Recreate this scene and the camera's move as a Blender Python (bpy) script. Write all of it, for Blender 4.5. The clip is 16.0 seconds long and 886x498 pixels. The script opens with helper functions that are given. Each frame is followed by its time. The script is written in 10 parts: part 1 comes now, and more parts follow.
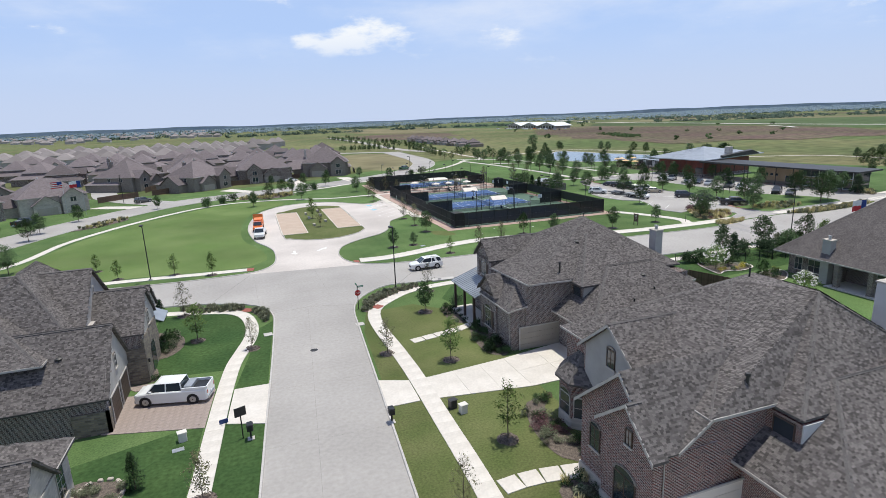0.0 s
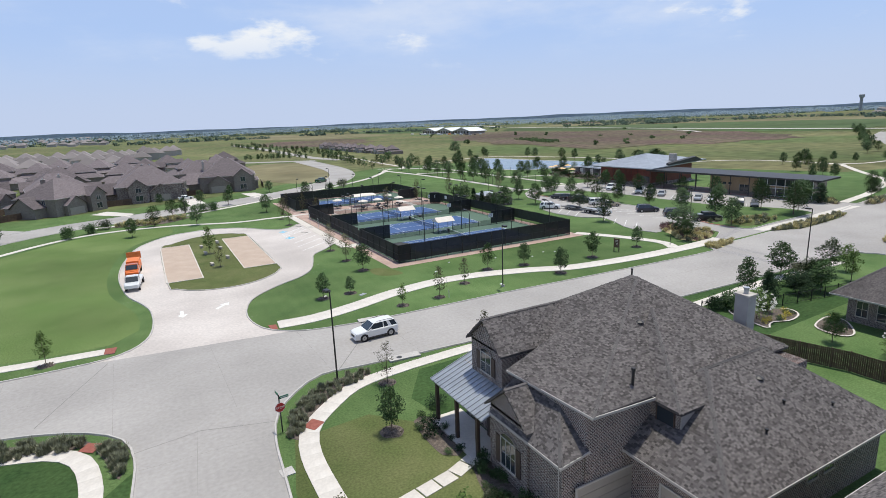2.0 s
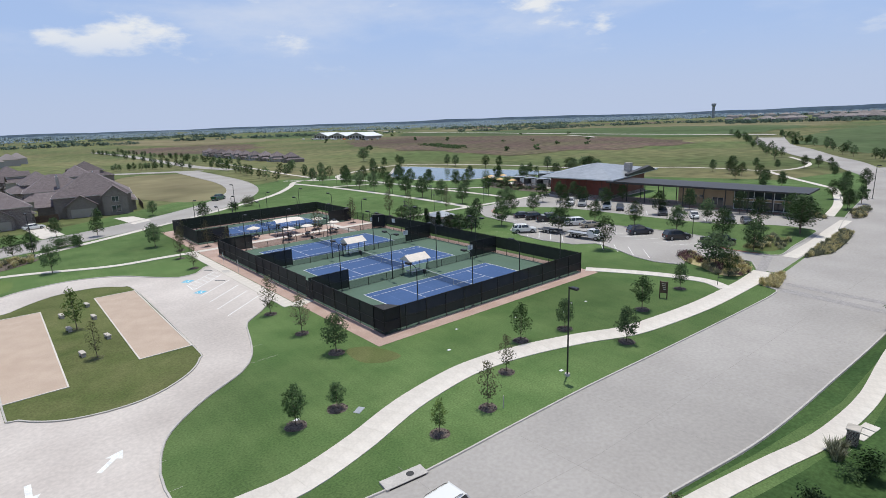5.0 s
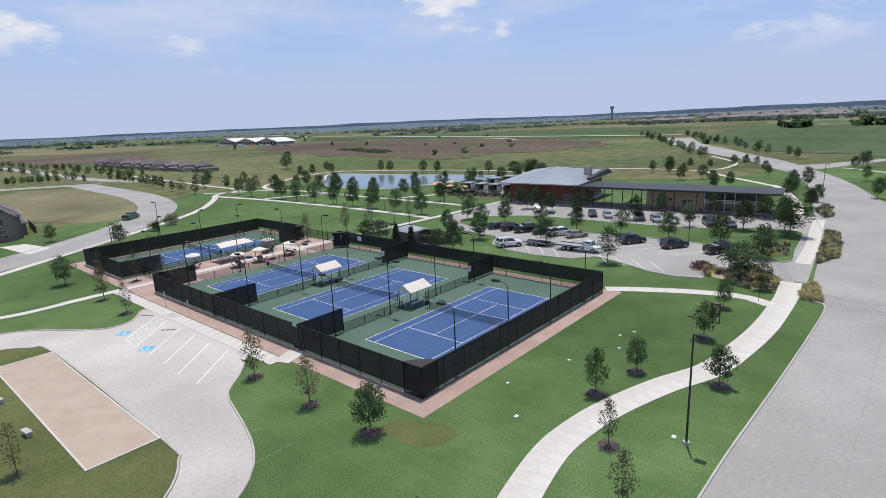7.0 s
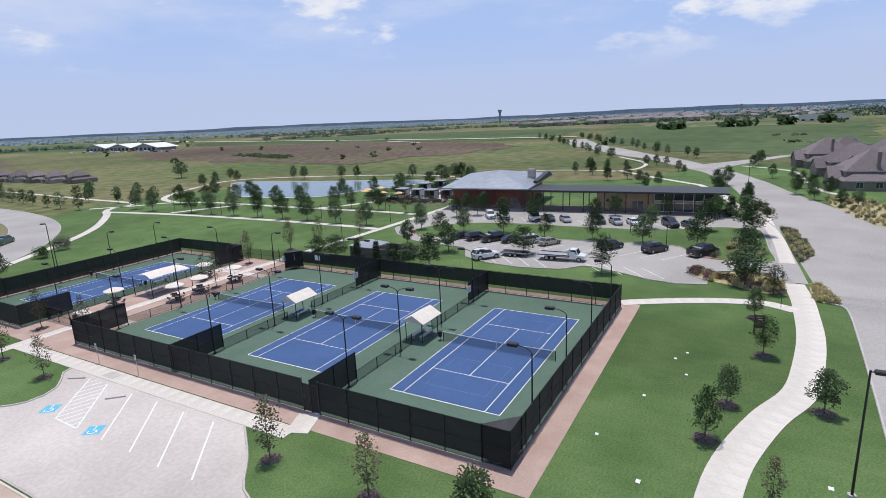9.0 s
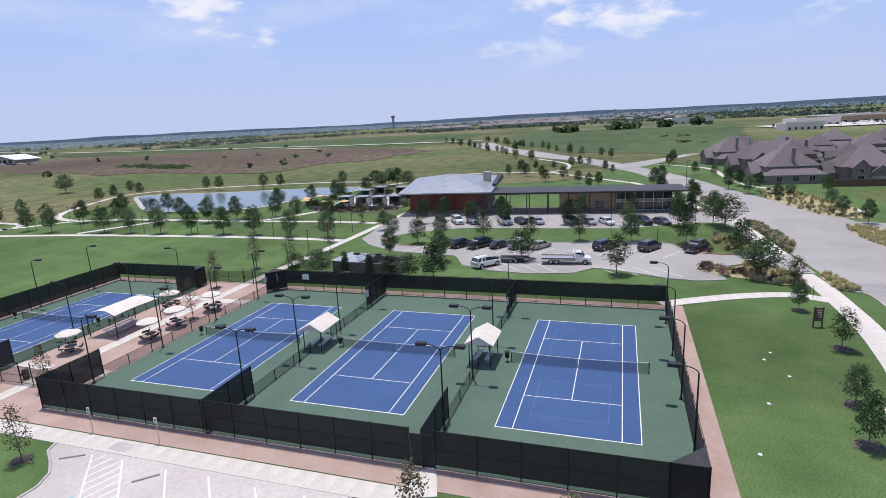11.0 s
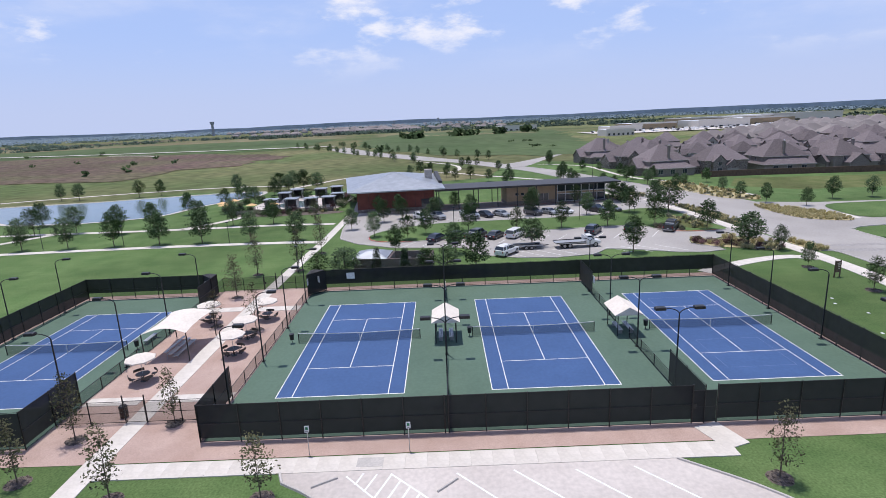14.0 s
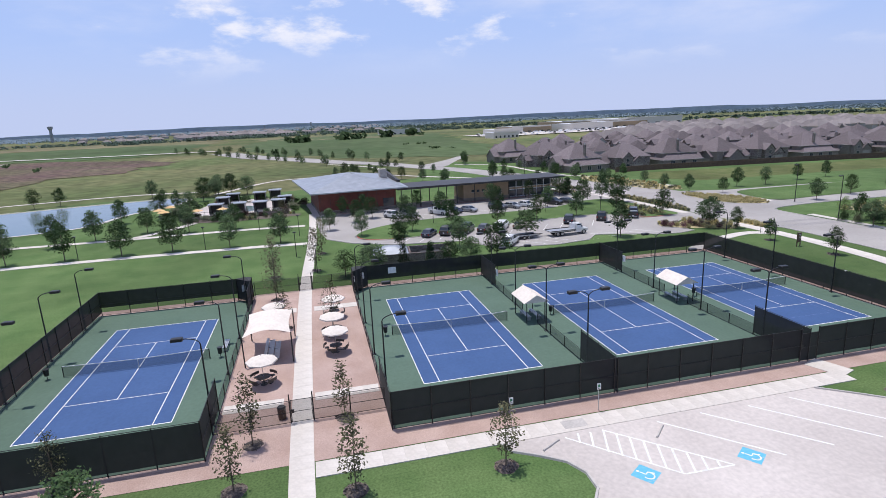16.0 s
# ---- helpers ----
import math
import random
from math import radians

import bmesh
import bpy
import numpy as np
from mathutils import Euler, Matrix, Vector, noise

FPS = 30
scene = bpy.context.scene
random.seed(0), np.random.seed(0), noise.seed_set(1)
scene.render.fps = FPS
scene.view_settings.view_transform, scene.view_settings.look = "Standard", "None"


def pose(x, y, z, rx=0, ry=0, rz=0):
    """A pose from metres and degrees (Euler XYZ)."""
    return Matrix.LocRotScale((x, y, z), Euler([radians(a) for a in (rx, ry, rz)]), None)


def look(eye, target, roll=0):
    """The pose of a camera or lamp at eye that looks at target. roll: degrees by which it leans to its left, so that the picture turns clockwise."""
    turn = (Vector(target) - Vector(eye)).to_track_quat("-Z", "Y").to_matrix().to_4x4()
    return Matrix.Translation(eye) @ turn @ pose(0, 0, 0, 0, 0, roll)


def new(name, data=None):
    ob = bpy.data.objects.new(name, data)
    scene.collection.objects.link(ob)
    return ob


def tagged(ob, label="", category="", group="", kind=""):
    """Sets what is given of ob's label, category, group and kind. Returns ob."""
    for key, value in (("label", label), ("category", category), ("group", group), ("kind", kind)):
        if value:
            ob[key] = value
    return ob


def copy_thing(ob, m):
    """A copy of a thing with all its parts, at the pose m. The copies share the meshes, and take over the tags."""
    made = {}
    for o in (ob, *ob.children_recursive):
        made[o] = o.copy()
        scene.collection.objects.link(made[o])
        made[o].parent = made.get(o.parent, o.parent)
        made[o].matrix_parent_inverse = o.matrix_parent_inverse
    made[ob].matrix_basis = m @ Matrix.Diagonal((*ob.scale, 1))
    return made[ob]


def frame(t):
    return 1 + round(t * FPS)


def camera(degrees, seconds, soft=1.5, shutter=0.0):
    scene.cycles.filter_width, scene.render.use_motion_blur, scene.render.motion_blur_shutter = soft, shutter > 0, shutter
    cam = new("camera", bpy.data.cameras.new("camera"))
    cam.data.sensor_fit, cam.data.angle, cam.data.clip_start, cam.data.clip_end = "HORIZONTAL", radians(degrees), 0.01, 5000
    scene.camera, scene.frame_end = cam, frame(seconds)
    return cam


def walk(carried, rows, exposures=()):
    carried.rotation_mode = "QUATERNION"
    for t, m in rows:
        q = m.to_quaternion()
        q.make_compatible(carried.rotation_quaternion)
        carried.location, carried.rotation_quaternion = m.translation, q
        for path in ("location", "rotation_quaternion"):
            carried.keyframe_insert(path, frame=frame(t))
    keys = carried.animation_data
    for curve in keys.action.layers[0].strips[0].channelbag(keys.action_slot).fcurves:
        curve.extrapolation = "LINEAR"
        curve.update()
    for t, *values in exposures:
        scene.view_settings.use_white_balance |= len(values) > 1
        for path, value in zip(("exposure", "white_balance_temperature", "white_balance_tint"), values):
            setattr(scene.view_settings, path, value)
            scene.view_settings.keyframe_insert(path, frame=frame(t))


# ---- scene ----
cam = camera(78.1, 16.0, soft=0.4)
PATH = [
    (0, (2.941, 4.258, 22.35), (3.571, 6.098, 21.883), -2.2),
    (0.5, (4.175, 10.878, 22.382), (4.855, 12.7, 21.915), -2.2),
    (1, (5.024, 16.729, 22.709), (5.773, 18.523, 22.242), -2.3),
    (1.5, (6.169, 22.884, 22.679), (7.009, 24.638, 22.215), -2.4),
    (2, (7.137, 28.602, 22.678), (8.052, 30.32, 22.217), -2.3),
    (2.5, (7.921, 34.124, 22.916), (8.909, 35.8, 22.452), -2.3),
    (3, (8.657, 39.561, 22.836), (9.703, 41.202, 22.375), -2.2),
    (3.5, (9.174, 44.536, 22.943), (10.265, 46.148, 22.482), -2.3),
    (4, (9.566, 49.749, 23.134), (10.704, 51.329, 22.673), -2.1),
    (6.5, (10.025, 73.666, 23.607), (11.437, 75.005, 23.148), -2.3),
    (7, (10.124, 78.107, 23.746), (11.592, 79.384, 23.287), -2.4),
    (7.5, (10.254, 82.43, 23.96), (11.784, 83.632, 23.498), -2.4),
    (8, (10.372, 86.785, 23.927), (11.954, 87.917, 23.466), -2.4),
    (8.5, (10.25, 91.197, 24.013), (11.883, 92.256, 23.553), -2.2),
    (9, (10.466, 95.418, 23.997), (12.156, 96.381, 23.533), -2.5),
    (11.3, (9.747, 116.557, 23.609), (11.605, 117.136, 23.149), -2.7),
    (11.5, (9.278, 118.382, 23.201), (11.143, 118.94, 22.741), -2.5),
    (12, (8.567, 123.382, 23.075), (10.444, 123.897, 22.615), -2.4),
    (12.5, (7.78, 128.712, 22.922), (9.678, 129.144, 22.462), -2.4),
    (13, (6.994, 134.041, 22.684), (8.915, 134.35, 22.224), -2.4),
    (13.5, (6.28, 139.487, 22.513), (8.22, 139.652, 22.053), -2.5),
    (14, (5.583, 144.993, 22.367), (7.529, 144.999, 21.906), -2.4),
    (14.5, (5.266, 150.788, 22.243), (7.207, 150.653, 21.781), -2.3),
    (15, (5.027, 156.313, 22.232), (6.957, 156.064, 21.769), -2.5),
    (15.5, (5.117, 161.958, 22.106), (7.03, 161.606, 21.643), -2.4),
    (16, (5.524, 167.449, 22.029), (7.419, 167.008, 21.565), -2.4),
]
walk(cam, [(t, look(eye, target, roll)) for t, eye, target, roll in PATH],
     [(0, .16, 6720, 6), (4.2, -0.04, 6700, 6), (6.5, -0.07, 6580, 8), (9.2, -0.02, 6500, 11), (11.5, 0.04, 6420, 14), (16, 0.06, 6400, 14)])

# ---- world, sun, exposure ----
SUN_AZ, SUN_EL = 62.0, 78.0   # degrees clockwise from +y, and above the ground
world = bpy.data.worlds.new("world")
scene.world = world
world.use_nodes = True
wn, wl = world.node_tree.nodes, world.node_tree.links
wn.clear()
w_out, w_bg = wn.new("ShaderNodeOutputWorld"), wn.new("ShaderNodeBackground")
sky = wn.new("ShaderNodeTexSky")
sky.sky_type, sky.sun_disc = "NISHITA", False
sky.sun_elevation, sky.sun_rotation = radians(SUN_EL), radians(SUN_AZ)
sky.altitude, sky.air_density, sky.dust_density, sky.ozone_density = 200.0, 1.0, 0.6, 2.0
w_bg.inputs["Strength"].default_value = 0.115
# cooler air, pale haze above the skyline, thin fair-weather clouds
w_tc, w_sep = wn.new("ShaderNodeTexCoord"), wn.new("ShaderNodeSeparateXYZ")
wl.new(w_tc.outputs["Generated"], w_sep.inputs[0])
w_tint = wn.new("ShaderNodeMix")
w_tint.data_type, w_tint.blend_type = "RGBA", "MULTIPLY"
w_tint.inputs["Factor"].default_value, w_tint.inputs["B"].default_value = 1.0, (0.96, 0.97, 1.16, 1.0)
wl.new(sky.outputs["Color"], w_tint.inputs["A"])
w_prev = w_tint.outputs["Result"]


def sky_layer(col, fac):
    mx = wn.new("ShaderNodeMix")
    mx.data_type = "RGBA"
    mx.inputs["B"].default_value = (*col, 1.0)
    wl.new(w_prev, mx.inputs["A"]), wl.new(fac, mx.inputs["Factor"])
    return mx.outputs["Result"]


def sky_range(source, lo, hi, to_lo, to_hi):
    r = wn.new("ShaderNodeMapRange")
    r.interpolation_type = "SMOOTHSTEP"
    for key, v in (("From Min", lo), ("From Max", hi), ("To Min", to_lo), ("To Max", to_hi)):
        r.inputs[key].default_value = v
    wl.new(source, r.inputs["Value"])
    return r.outputs[0]


def sky_noise(scale, stretch, seed, detail):
    v, no = wn.new("ShaderNodeVectorMath"), wn.new("ShaderNodeTexNoise")
    v.operation = "MULTIPLY"
    v.inputs[1].default_value = (1.0, 1.0, stretch)
    no.noise_dimensions = "4D"
    no.inputs["Scale"].default_value, no.inputs["Detail"].default_value, no.inputs["W"].default_value, no.inputs["Roughness"].default_value = scale, detail, seed, 0.58
    wl.new(w_tc.outputs["Generated"], v.inputs[0]), wl.new(v.outputs[0], no.inputs["Vector"])
    return no.outputs["Fac"]


def sky_times(a, b):
    m = wn.new("ShaderNodeMath")
    m.operation = "MULTIPLY"
    wl.new(a, m.inputs[0]), wl.new(b, m.inputs[1])
    return m.outputs[0]


w_prev = sky_layer((3.6, 4.85, 7.75), sky_range(w_sep.outputs["Z"], 0.25, 0.6, 0.85, 0.0))
w_prev = sky_layer((4.4, 5.15, 7.1), sky_range(w_sep.outputs["Z"], 0.0, 0.16, 0.97, 0.0))
w_up = sky_range(w_sep.outputs["Z"], 0.06, 0.16, 0.0, 1.0)
w_prev = sky_layer((6.3, 6.7, 7.9), sky_times(sky_range(sky_noise(3.0, 3.2, 2.0, 6.0), 0.45, 0.75, 0.0, 0.6), w_up))
w_prev = sky_layer((7.6, 7.7, 8.1), sky_times(sky_range(sky_noise(5.0, 2.6, 5.3, 10.0), 0.55, 0.66, 0.0, 0.9), w_up))
wl.new(w_prev, w_bg.inputs["Color"]), wl.new(w_bg.outputs[0], w_out.inputs["Surface"])

sun_data = bpy.data.lights.new("sun", "SUN")
sun_data.energy, sun_data.angle, sun_data.color = 3.6, radians(0.6), (1.0, 0.975, 0.92)
sun = new("sun", sun_data)
sun_way = Vector((math.sin(radians(SUN_AZ)) * math.cos(radians(SUN_EL)), math.cos(radians(SUN_AZ)) * math.cos(radians(SUN_EL)), math.sin(radians(SUN_EL))))
sun.matrix_world = look(sun_way * 300, (0, 0, 0))


# ---- materials ----
def material(name, a, b=None, scale=3.0, rough=0.8, bump=0.0, bump_scale=40.0, metal=0.0, fine=None, wide=None, island=0.0, per_object=0.0, spec=0.5, mow=0.0):
    """Two-scale mottled surface. a, b: the two colours; fine, wide: (scale, amount) of value noise; island / per_object: random value shift."""
    m = bpy.data.materials.new(name)
    m.use_nodes = True
    nt = m.node_tree
    n, l = nt.nodes, nt.links
    bs = n["Principled BSDF"]
    bs.inputs["Roughness"].default_value, bs.inputs["Metallic"].default_value = rough, metal
    bs.inputs["Specular IOR Level"].default_value = spec
    tc = n.new("ShaderNodeTexCoord")
    b = b or tuple(c * 0.8 for c in a)
    no = n.new("ShaderNodeTexNoise")
    no.inputs["Scale"].default_value, no.inputs["Detail"].default_value = scale, 6.0
    l.new(tc.outputs["Object"], no.inputs["Vector"])
    mr = n.new("ShaderNodeMapRange")
    mr.inputs["From Min"].default_value, mr.inputs["From Max"].default_value = 0.34, 0.66
    l.new(no.outputs["Fac"], mr.inputs["Value"])
    mx = n.new("ShaderNodeMix")
    mx.data_type = "RGBA"
    mx.inputs["A"].default_value, mx.inputs["B"].default_value = (*a, 1), (*b, 1)
    l.new(mr.outputs[0], mx.inputs["Factor"])
    col = mx.outputs["Result"]

    def shift(col, source, amount, lo=0.0, hi=1.0):
        r = n.new("ShaderNodeMapRange")
        r.inputs["From Min"].default_value, r.inputs["From Max"].default_value = lo, hi
        r.inputs["To Min"].default_value, r.inputs["To Max"].default_value = 1 - amount, 1 + amount
        l.new(source, r.inputs["Value"])
        v = n.new("ShaderNodeVectorMath")
        v.operation = "SCALE"
        l.new(col, v.inputs[0]), l.new(r.outputs[0], v.inputs["Scale"])
        return v.outputs[0]
    for pair in (fine, wide):
        if pair:
            f = n.new("ShaderNodeTexNoise")
            f.inputs["Scale"].default_value, f.inputs["Detail"].default_value = pair[0], 4.0
            l.new(tc.outputs["Object"], f.inputs["Vector"])
            col = shift(col, f.outputs["Fac"], pair[1], 0.3, 0.7)
    if mow:
        wv = n.new("ShaderNodeTexWave")
        wv.bands_direction = "X"
        wv.inputs["Scale"].default_value, wv.inputs["Distortion"].default_value, wv.inputs["Detail"].default_value, wv.inputs["Detail Scale"].default_value = 0.21, 0.8, 2.0, 0.3
        l.new(tc.outputs["Object"], wv.inputs["Vector"])
        col = shift(col, wv.outputs["Fac"], mow)
    if island:
        col = shift(col, n.new("ShaderNodeNewGeometry").outputs["Random Per Island"], island)
    if per_object:
        col = shift(col, n.new("ShaderNodeObjectInfo").outputs["Random"], per_object)
    l.new(col, bs.inputs["Base Color"])
    if bump:
        bn, bp = n.new("ShaderNodeTexNoise"), n.new("ShaderNodeBump")
        bn.inputs["Scale"].default_value, bn.inputs["Detail"].default_value = bump_scale, 5.0
        bp.inputs["Strength"].default_value, bp.inputs["Distance"].default_value = bump, 0.02
        l.new(tc.outputs["Object"], bn.inputs["Vector"])
        l.new(bn.outputs["Fac"], bp.inputs["Height"]), l.new(bp.outputs[0], bs.inputs["Normal"])
    return m


def masonry(name, a, b, mortar, bw, bh, joint, rough=0.9, stone=False):
    """Brick or coursed stone laid along any upright wall (courses follow z)."""
    m = material(name, a, b, 1.5, rough)
    nt = m.node_tree
    n, l = nt.nodes, nt.links
    bs = n["Principled BSDF"]
    tc = n["Texture Coordinate"]
    sep, add, cmb, br, bp = n.new("ShaderNodeSeparateXYZ"), n.new("ShaderNodeMath"), n.new("ShaderNodeCombineXYZ"), n.new("ShaderNodeTexBrick"), n.new("ShaderNodeBump")
    add.operation = "ADD"
    l.new(tc.outputs["Object"], sep.inputs[0])
    l.new(sep.outputs["X"], add.inputs[0]), l.new(sep.outputs["Y"], add.inputs[1])
    l.new(add.outputs[0], cmb.inputs["X"]), l.new(sep.outputs["Z"], cmb.inputs["Y"])
    vec = cmb.outputs[0]
    if stone:
        wob, sc = n.new("ShaderNodeTexNoise"), n.new("ShaderNodeVectorMath")
        wob.inputs["Scale"].default_value = 1.2
        sc.operation = "MULTIPLY_ADD"
        sc.inputs[1].default_value = (0.35, 0.35, 0.0)
        l.new(vec, wob.inputs["Vector"]), l.new(wob.outputs["Color"], sc.inputs[0]), l.new(vec, sc.inputs[2])
        vec = sc.outputs[0]
    l.new(vec, br.inputs["Vector"])
    br.inputs["Scale"].default_value = 1.0
    br.inputs["Brick Width"].default_value, br.inputs["Row Height"].default_value, br.inputs["Mortar Size"].default_value = bw, bh, joint
    br.inputs["Color1"].default_value, br.inputs["Color2"].default_value, br.inputs["Mortar"].default_value = (*a, 1), (*b, 1), (*mortar, 1)
    br.inputs["Bias"].default_value = 0.0
    no, mul = n.new("ShaderNodeTexNoise"), n.new("ShaderNodeMix")
    no.inputs["Scale"].default_value, no.inputs["Detail"].default_value = 0.9, 6.0
    mul.data_type, mul.blend_type = "RGBA", "MULTIPLY"
    mul.inputs["Factor"].default_value = 0.35
    l.new(tc.outputs["Object"], no.inputs["Vector"])
    l.new(br.outputs["Color"], mul.inputs["A"]), l.new(no.outputs["Fac"], mul.inputs["B"])
    l.new(mul.outputs["Result"], bs.inputs["Base Color"])
    bp.inputs["Strength"].default_value, bp.inputs["Distance"].default_value, bp.invert = 0.6, 0.01, True
    l.new(br.outputs["Fac"], bp.inputs["Height"]), l.new(bp.outputs[0], bs.inputs["Normal"])
    return m


def see_through(name, col, amount, rough=0.9, mesh=0.0):
    """Woven or wire cloth: part of the light passes straight through. mesh: cell size in metres of a diamond wire pattern."""
    m = material(name, col, tuple(c * 1.4 for c in col), 1.2, rough)
    nt = m.node_tree
    n, l = nt.nodes, nt.links
    bs, out = n["Principled BSDF"], n["Material Output"]
    tr, mx = n.new("ShaderNodeBsdfTransparent"), n.new("ShaderNodeMixShader")
    mx.inputs["Fac"].default_value = amount
    l.new(bs.outputs[0], mx.inputs[1]), l.new(tr.outputs[0], mx.inputs[2]), l.new(mx.outputs[0], out.inputs["Surface"])
    return m


def glass_pane(name, col=(0.03, 0.04, 0.05), rough=0.05):
    m = bpy.data.materials.new(name)
    m.use_nodes = True
    bs = m.node_tree.nodes["Principled BSDF"]
    bs.inputs["Base Color"].default_value = (*col, 1)
    bs.inputs["Roughness"].default_value = rough
    bs.inputs["Specular IOR Level"].default_value = 0.8
    return m


grass = material("lawn_grass", (0.076, 0.130, 0.044), (0.108, 0.163, 0.060), 0.22, 0.95, 0.5, 25.0, fine=(6.0, 0.26), wide=(0.035, 0.24), spec=0.1, mow=0.02)
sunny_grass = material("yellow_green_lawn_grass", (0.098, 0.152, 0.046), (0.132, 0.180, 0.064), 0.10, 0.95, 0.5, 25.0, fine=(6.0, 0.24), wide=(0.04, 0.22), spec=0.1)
lush_grass = material("watered_lawn_grass", (0.036, 0.072, 0.024), (0.054, 0.096, 0.032), 0.3, 0.95, 0.5, 25.0, fine=(3.2, 0.26), wide=(0.06, 0.2), spec=0.1)
dry_grass = material("dry_lawn_grass", (0.086, 0.110, 0.037), (0.128, 0.138, 0.057), 0.25, 0.95, 0.4, 25.0, fine=(6.0, 0.24), wide=(0.06, 0.22), spec=0.1)
meadow = material("meadow_grass", (0.092, 0.124, 0.046), (0.160, 0.150, 0.074), 0.010, 0.95, 0.3, 6.0, fine=(0.14, 0.34), wide=(0.0026, 0.26), spec=0.1)
crop = material("crop_field", (0.068, 0.105, 0.042), (0.092, 0.122, 0.056), 0.01, 0.95, fine=(0.08, 0.2), wide=(0.004, 0.2), spec=0.1)
stubble = material("stubble_field", (0.200, 0.172, 0.100), (0.150, 0.145, 0.078), 0.006, 0.95, fine=(0.05, 0.25), wide=(0.004, 0.2), spec=0.1)
brush = material("brown_brush", (0.122, 0.080, 0.070), (0.118, 0.106, 0.062), 0.018, 0.95, fine=(0.20, 0.45), wide=(0.006, 0.25), spec=0.1)
lot_concrete = material("parking_concrete", (0.485, 0.435, 0.40), (0.545, 0.495, 0.455), 0.12, 0.85, 0.15, 60.0, fine=(3.0, 0.09), wide=(0.06, 0.11), spec=0.3)
concrete = material("road_concrete", (0.325, 0.304, 0.284), (0.370, 0.347, 0.325), 0.12, 0.85, 0.15, 60.0, fine=(3.0, 0.08), wide=(0.05, 0.11), spec=0.3)
walk_concrete = material("walk_concrete", (0.56, 0.515, 0.46), (0.62, 0.575, 0.52), 0.5, 0.85, 0.15, 60.0, fine=(5.0, 0.06), wide=(0.07, 0.06), per_object=0.02, spec=0.3)
kerb_concrete = material("kerb_concrete", (0.42, 0.395, 0.37), (0.49, 0.46, 0.43), 0.8, 0.85, 0.1, fine=(6.0, 0.1), spec=0.3)
joint_dark = material("joint_sealant", (0.25, 0.235, 0.22), None, 2.0, 0.9)
joint_pale = material("pale_joint", (0.58, 0.53, 0.49), None, 2.0, 0.9)
gravel = material("crushed_granite", (0.39, 0.275, 0.230), (0.46, 0.338, 0.290), 0.35, 0.95, 0.6, 45.0, fine=(12.0, 0.14), wide=(0.08, 0.08), spec=0.2)
sand = material("bocce_sand", (0.43, 0.335, 0.265), (0.485, 0.385, 0.31), 0.4, 0.95, 0.4, 45.0, fine=(9.0, 0.09), spec=0.2)
paint_white = material("white_line_paint", (0.78, 0.78, 0.76), (0.66, 0.66, 0.64), 1.5, 0.7, fine=(8.0, 0.12))
paint_worn = material("worn_parking_paint", (0.72, 0.71, 0.69), (0.60, 0.585, 0.56), 3.0, 0.75, fine=(9.0, 0.10))
paint_cyan = material("accessible_bay_paint", (0.09, 0.40, 0.56), (0.14, 0.45, 0.60), 4.0, 0.7)
paint_red = material("red_kerb_paint", (0.42, 0.06, 0.04), (0.50, 0.12, 0.09), 2.0, 0.8)
court_blue = material("blue_court_acrylic", (0.042, 0.090, 0.212), (0.048, 0.100, 0.232), 0.25, 0.75, 0.08, 80.0, fine=(3.0, 0.06), wide=(0.08, 0.06), spec=0.3)
court_green = material("green_court_acrylic", (0.084, 0.138, 0.100), (0.095, 0.152, 0.111), 0.3, 0.8, 0.08, 80.0, fine=(3.0, 0.07), wide=(0.09, 0.07), spec=0.3)
screen_cloth = see_through("black_windscreen", (0.014, 0.015, 0.015), 0.03)
chain_link = see_through("black_chain_link", (0.012, 0.012, 0.013), 0.55)
net_cord = see_through("black_net", (0.02, 0.02, 0.02), 0.55)
black_metal = material("black_powder_coat", (0.012, 0.012, 0.013), (0.018, 0.018, 0.019), 4.0, 0.45, spec=0.5)
grey_metal = material("galvanised_metal", (0.42, 0.43, 0.44), (0.50, 0.51, 0.52), 3.0, 0.45, metal=0.7)
canvas = material("cream_canvas", (0.68, 0.61, 0.53), (0.74, 0.67, 0.59), 1.2, 0.85, 0.1, 60.0, fine=(4.0, 0.06))
bark = material("tree_bark", (0.105, 0.080, 0.060), (0.16, 0.125, 0.095), 6.0, 0.95, 0.6, 30.0)
leaf_green = material("tree_leaves", (0.040, 0.078, 0.026), (0.066, 0.112, 0.040), 0.8, 0.7, island=0.45, per_object=0.18, spec=0.25)
leaf_light = material("bright_tree_leaves", (0.080, 0.135, 0.030), (0.120, 0.180, 0.046), 0.8, 0.7, island=0.4, per_object=0.15, spec=0.25)
leaf_grey = material("young_tree_leaves", (0.088, 0.098, 0.046), (0.130, 0.120, 0.066), 0.8, 0.75, island=0.45, per_object=0.15, spec=0.2)
leaf_dark = material("evergreen_leaves", (0.020, 0.042, 0.018), (0.034, 0.062, 0.024), 0.8, 0.75, island=0.4, per_object=0.12, spec=0.2)
far_leaf = material("far_tree_leaves", (0.035, 0.060, 0.024), (0.055, 0.085, 0.034), 0.05, 0.9, island=0.35, spec=0.1)
mulch = material("bark_mulch", (0.085, 0.066, 0.054), (0.155, 0.125, 0.102), 4.0, 0.95, 0.9, 25.0, fine=(14.0, 0.4))
tan_grass = material("ornamental_grass", (0.62, 0.54, 0.31), (0.48, 0.44, 0.23), 1.5, 0.9, island=0.4, spec=0.2)
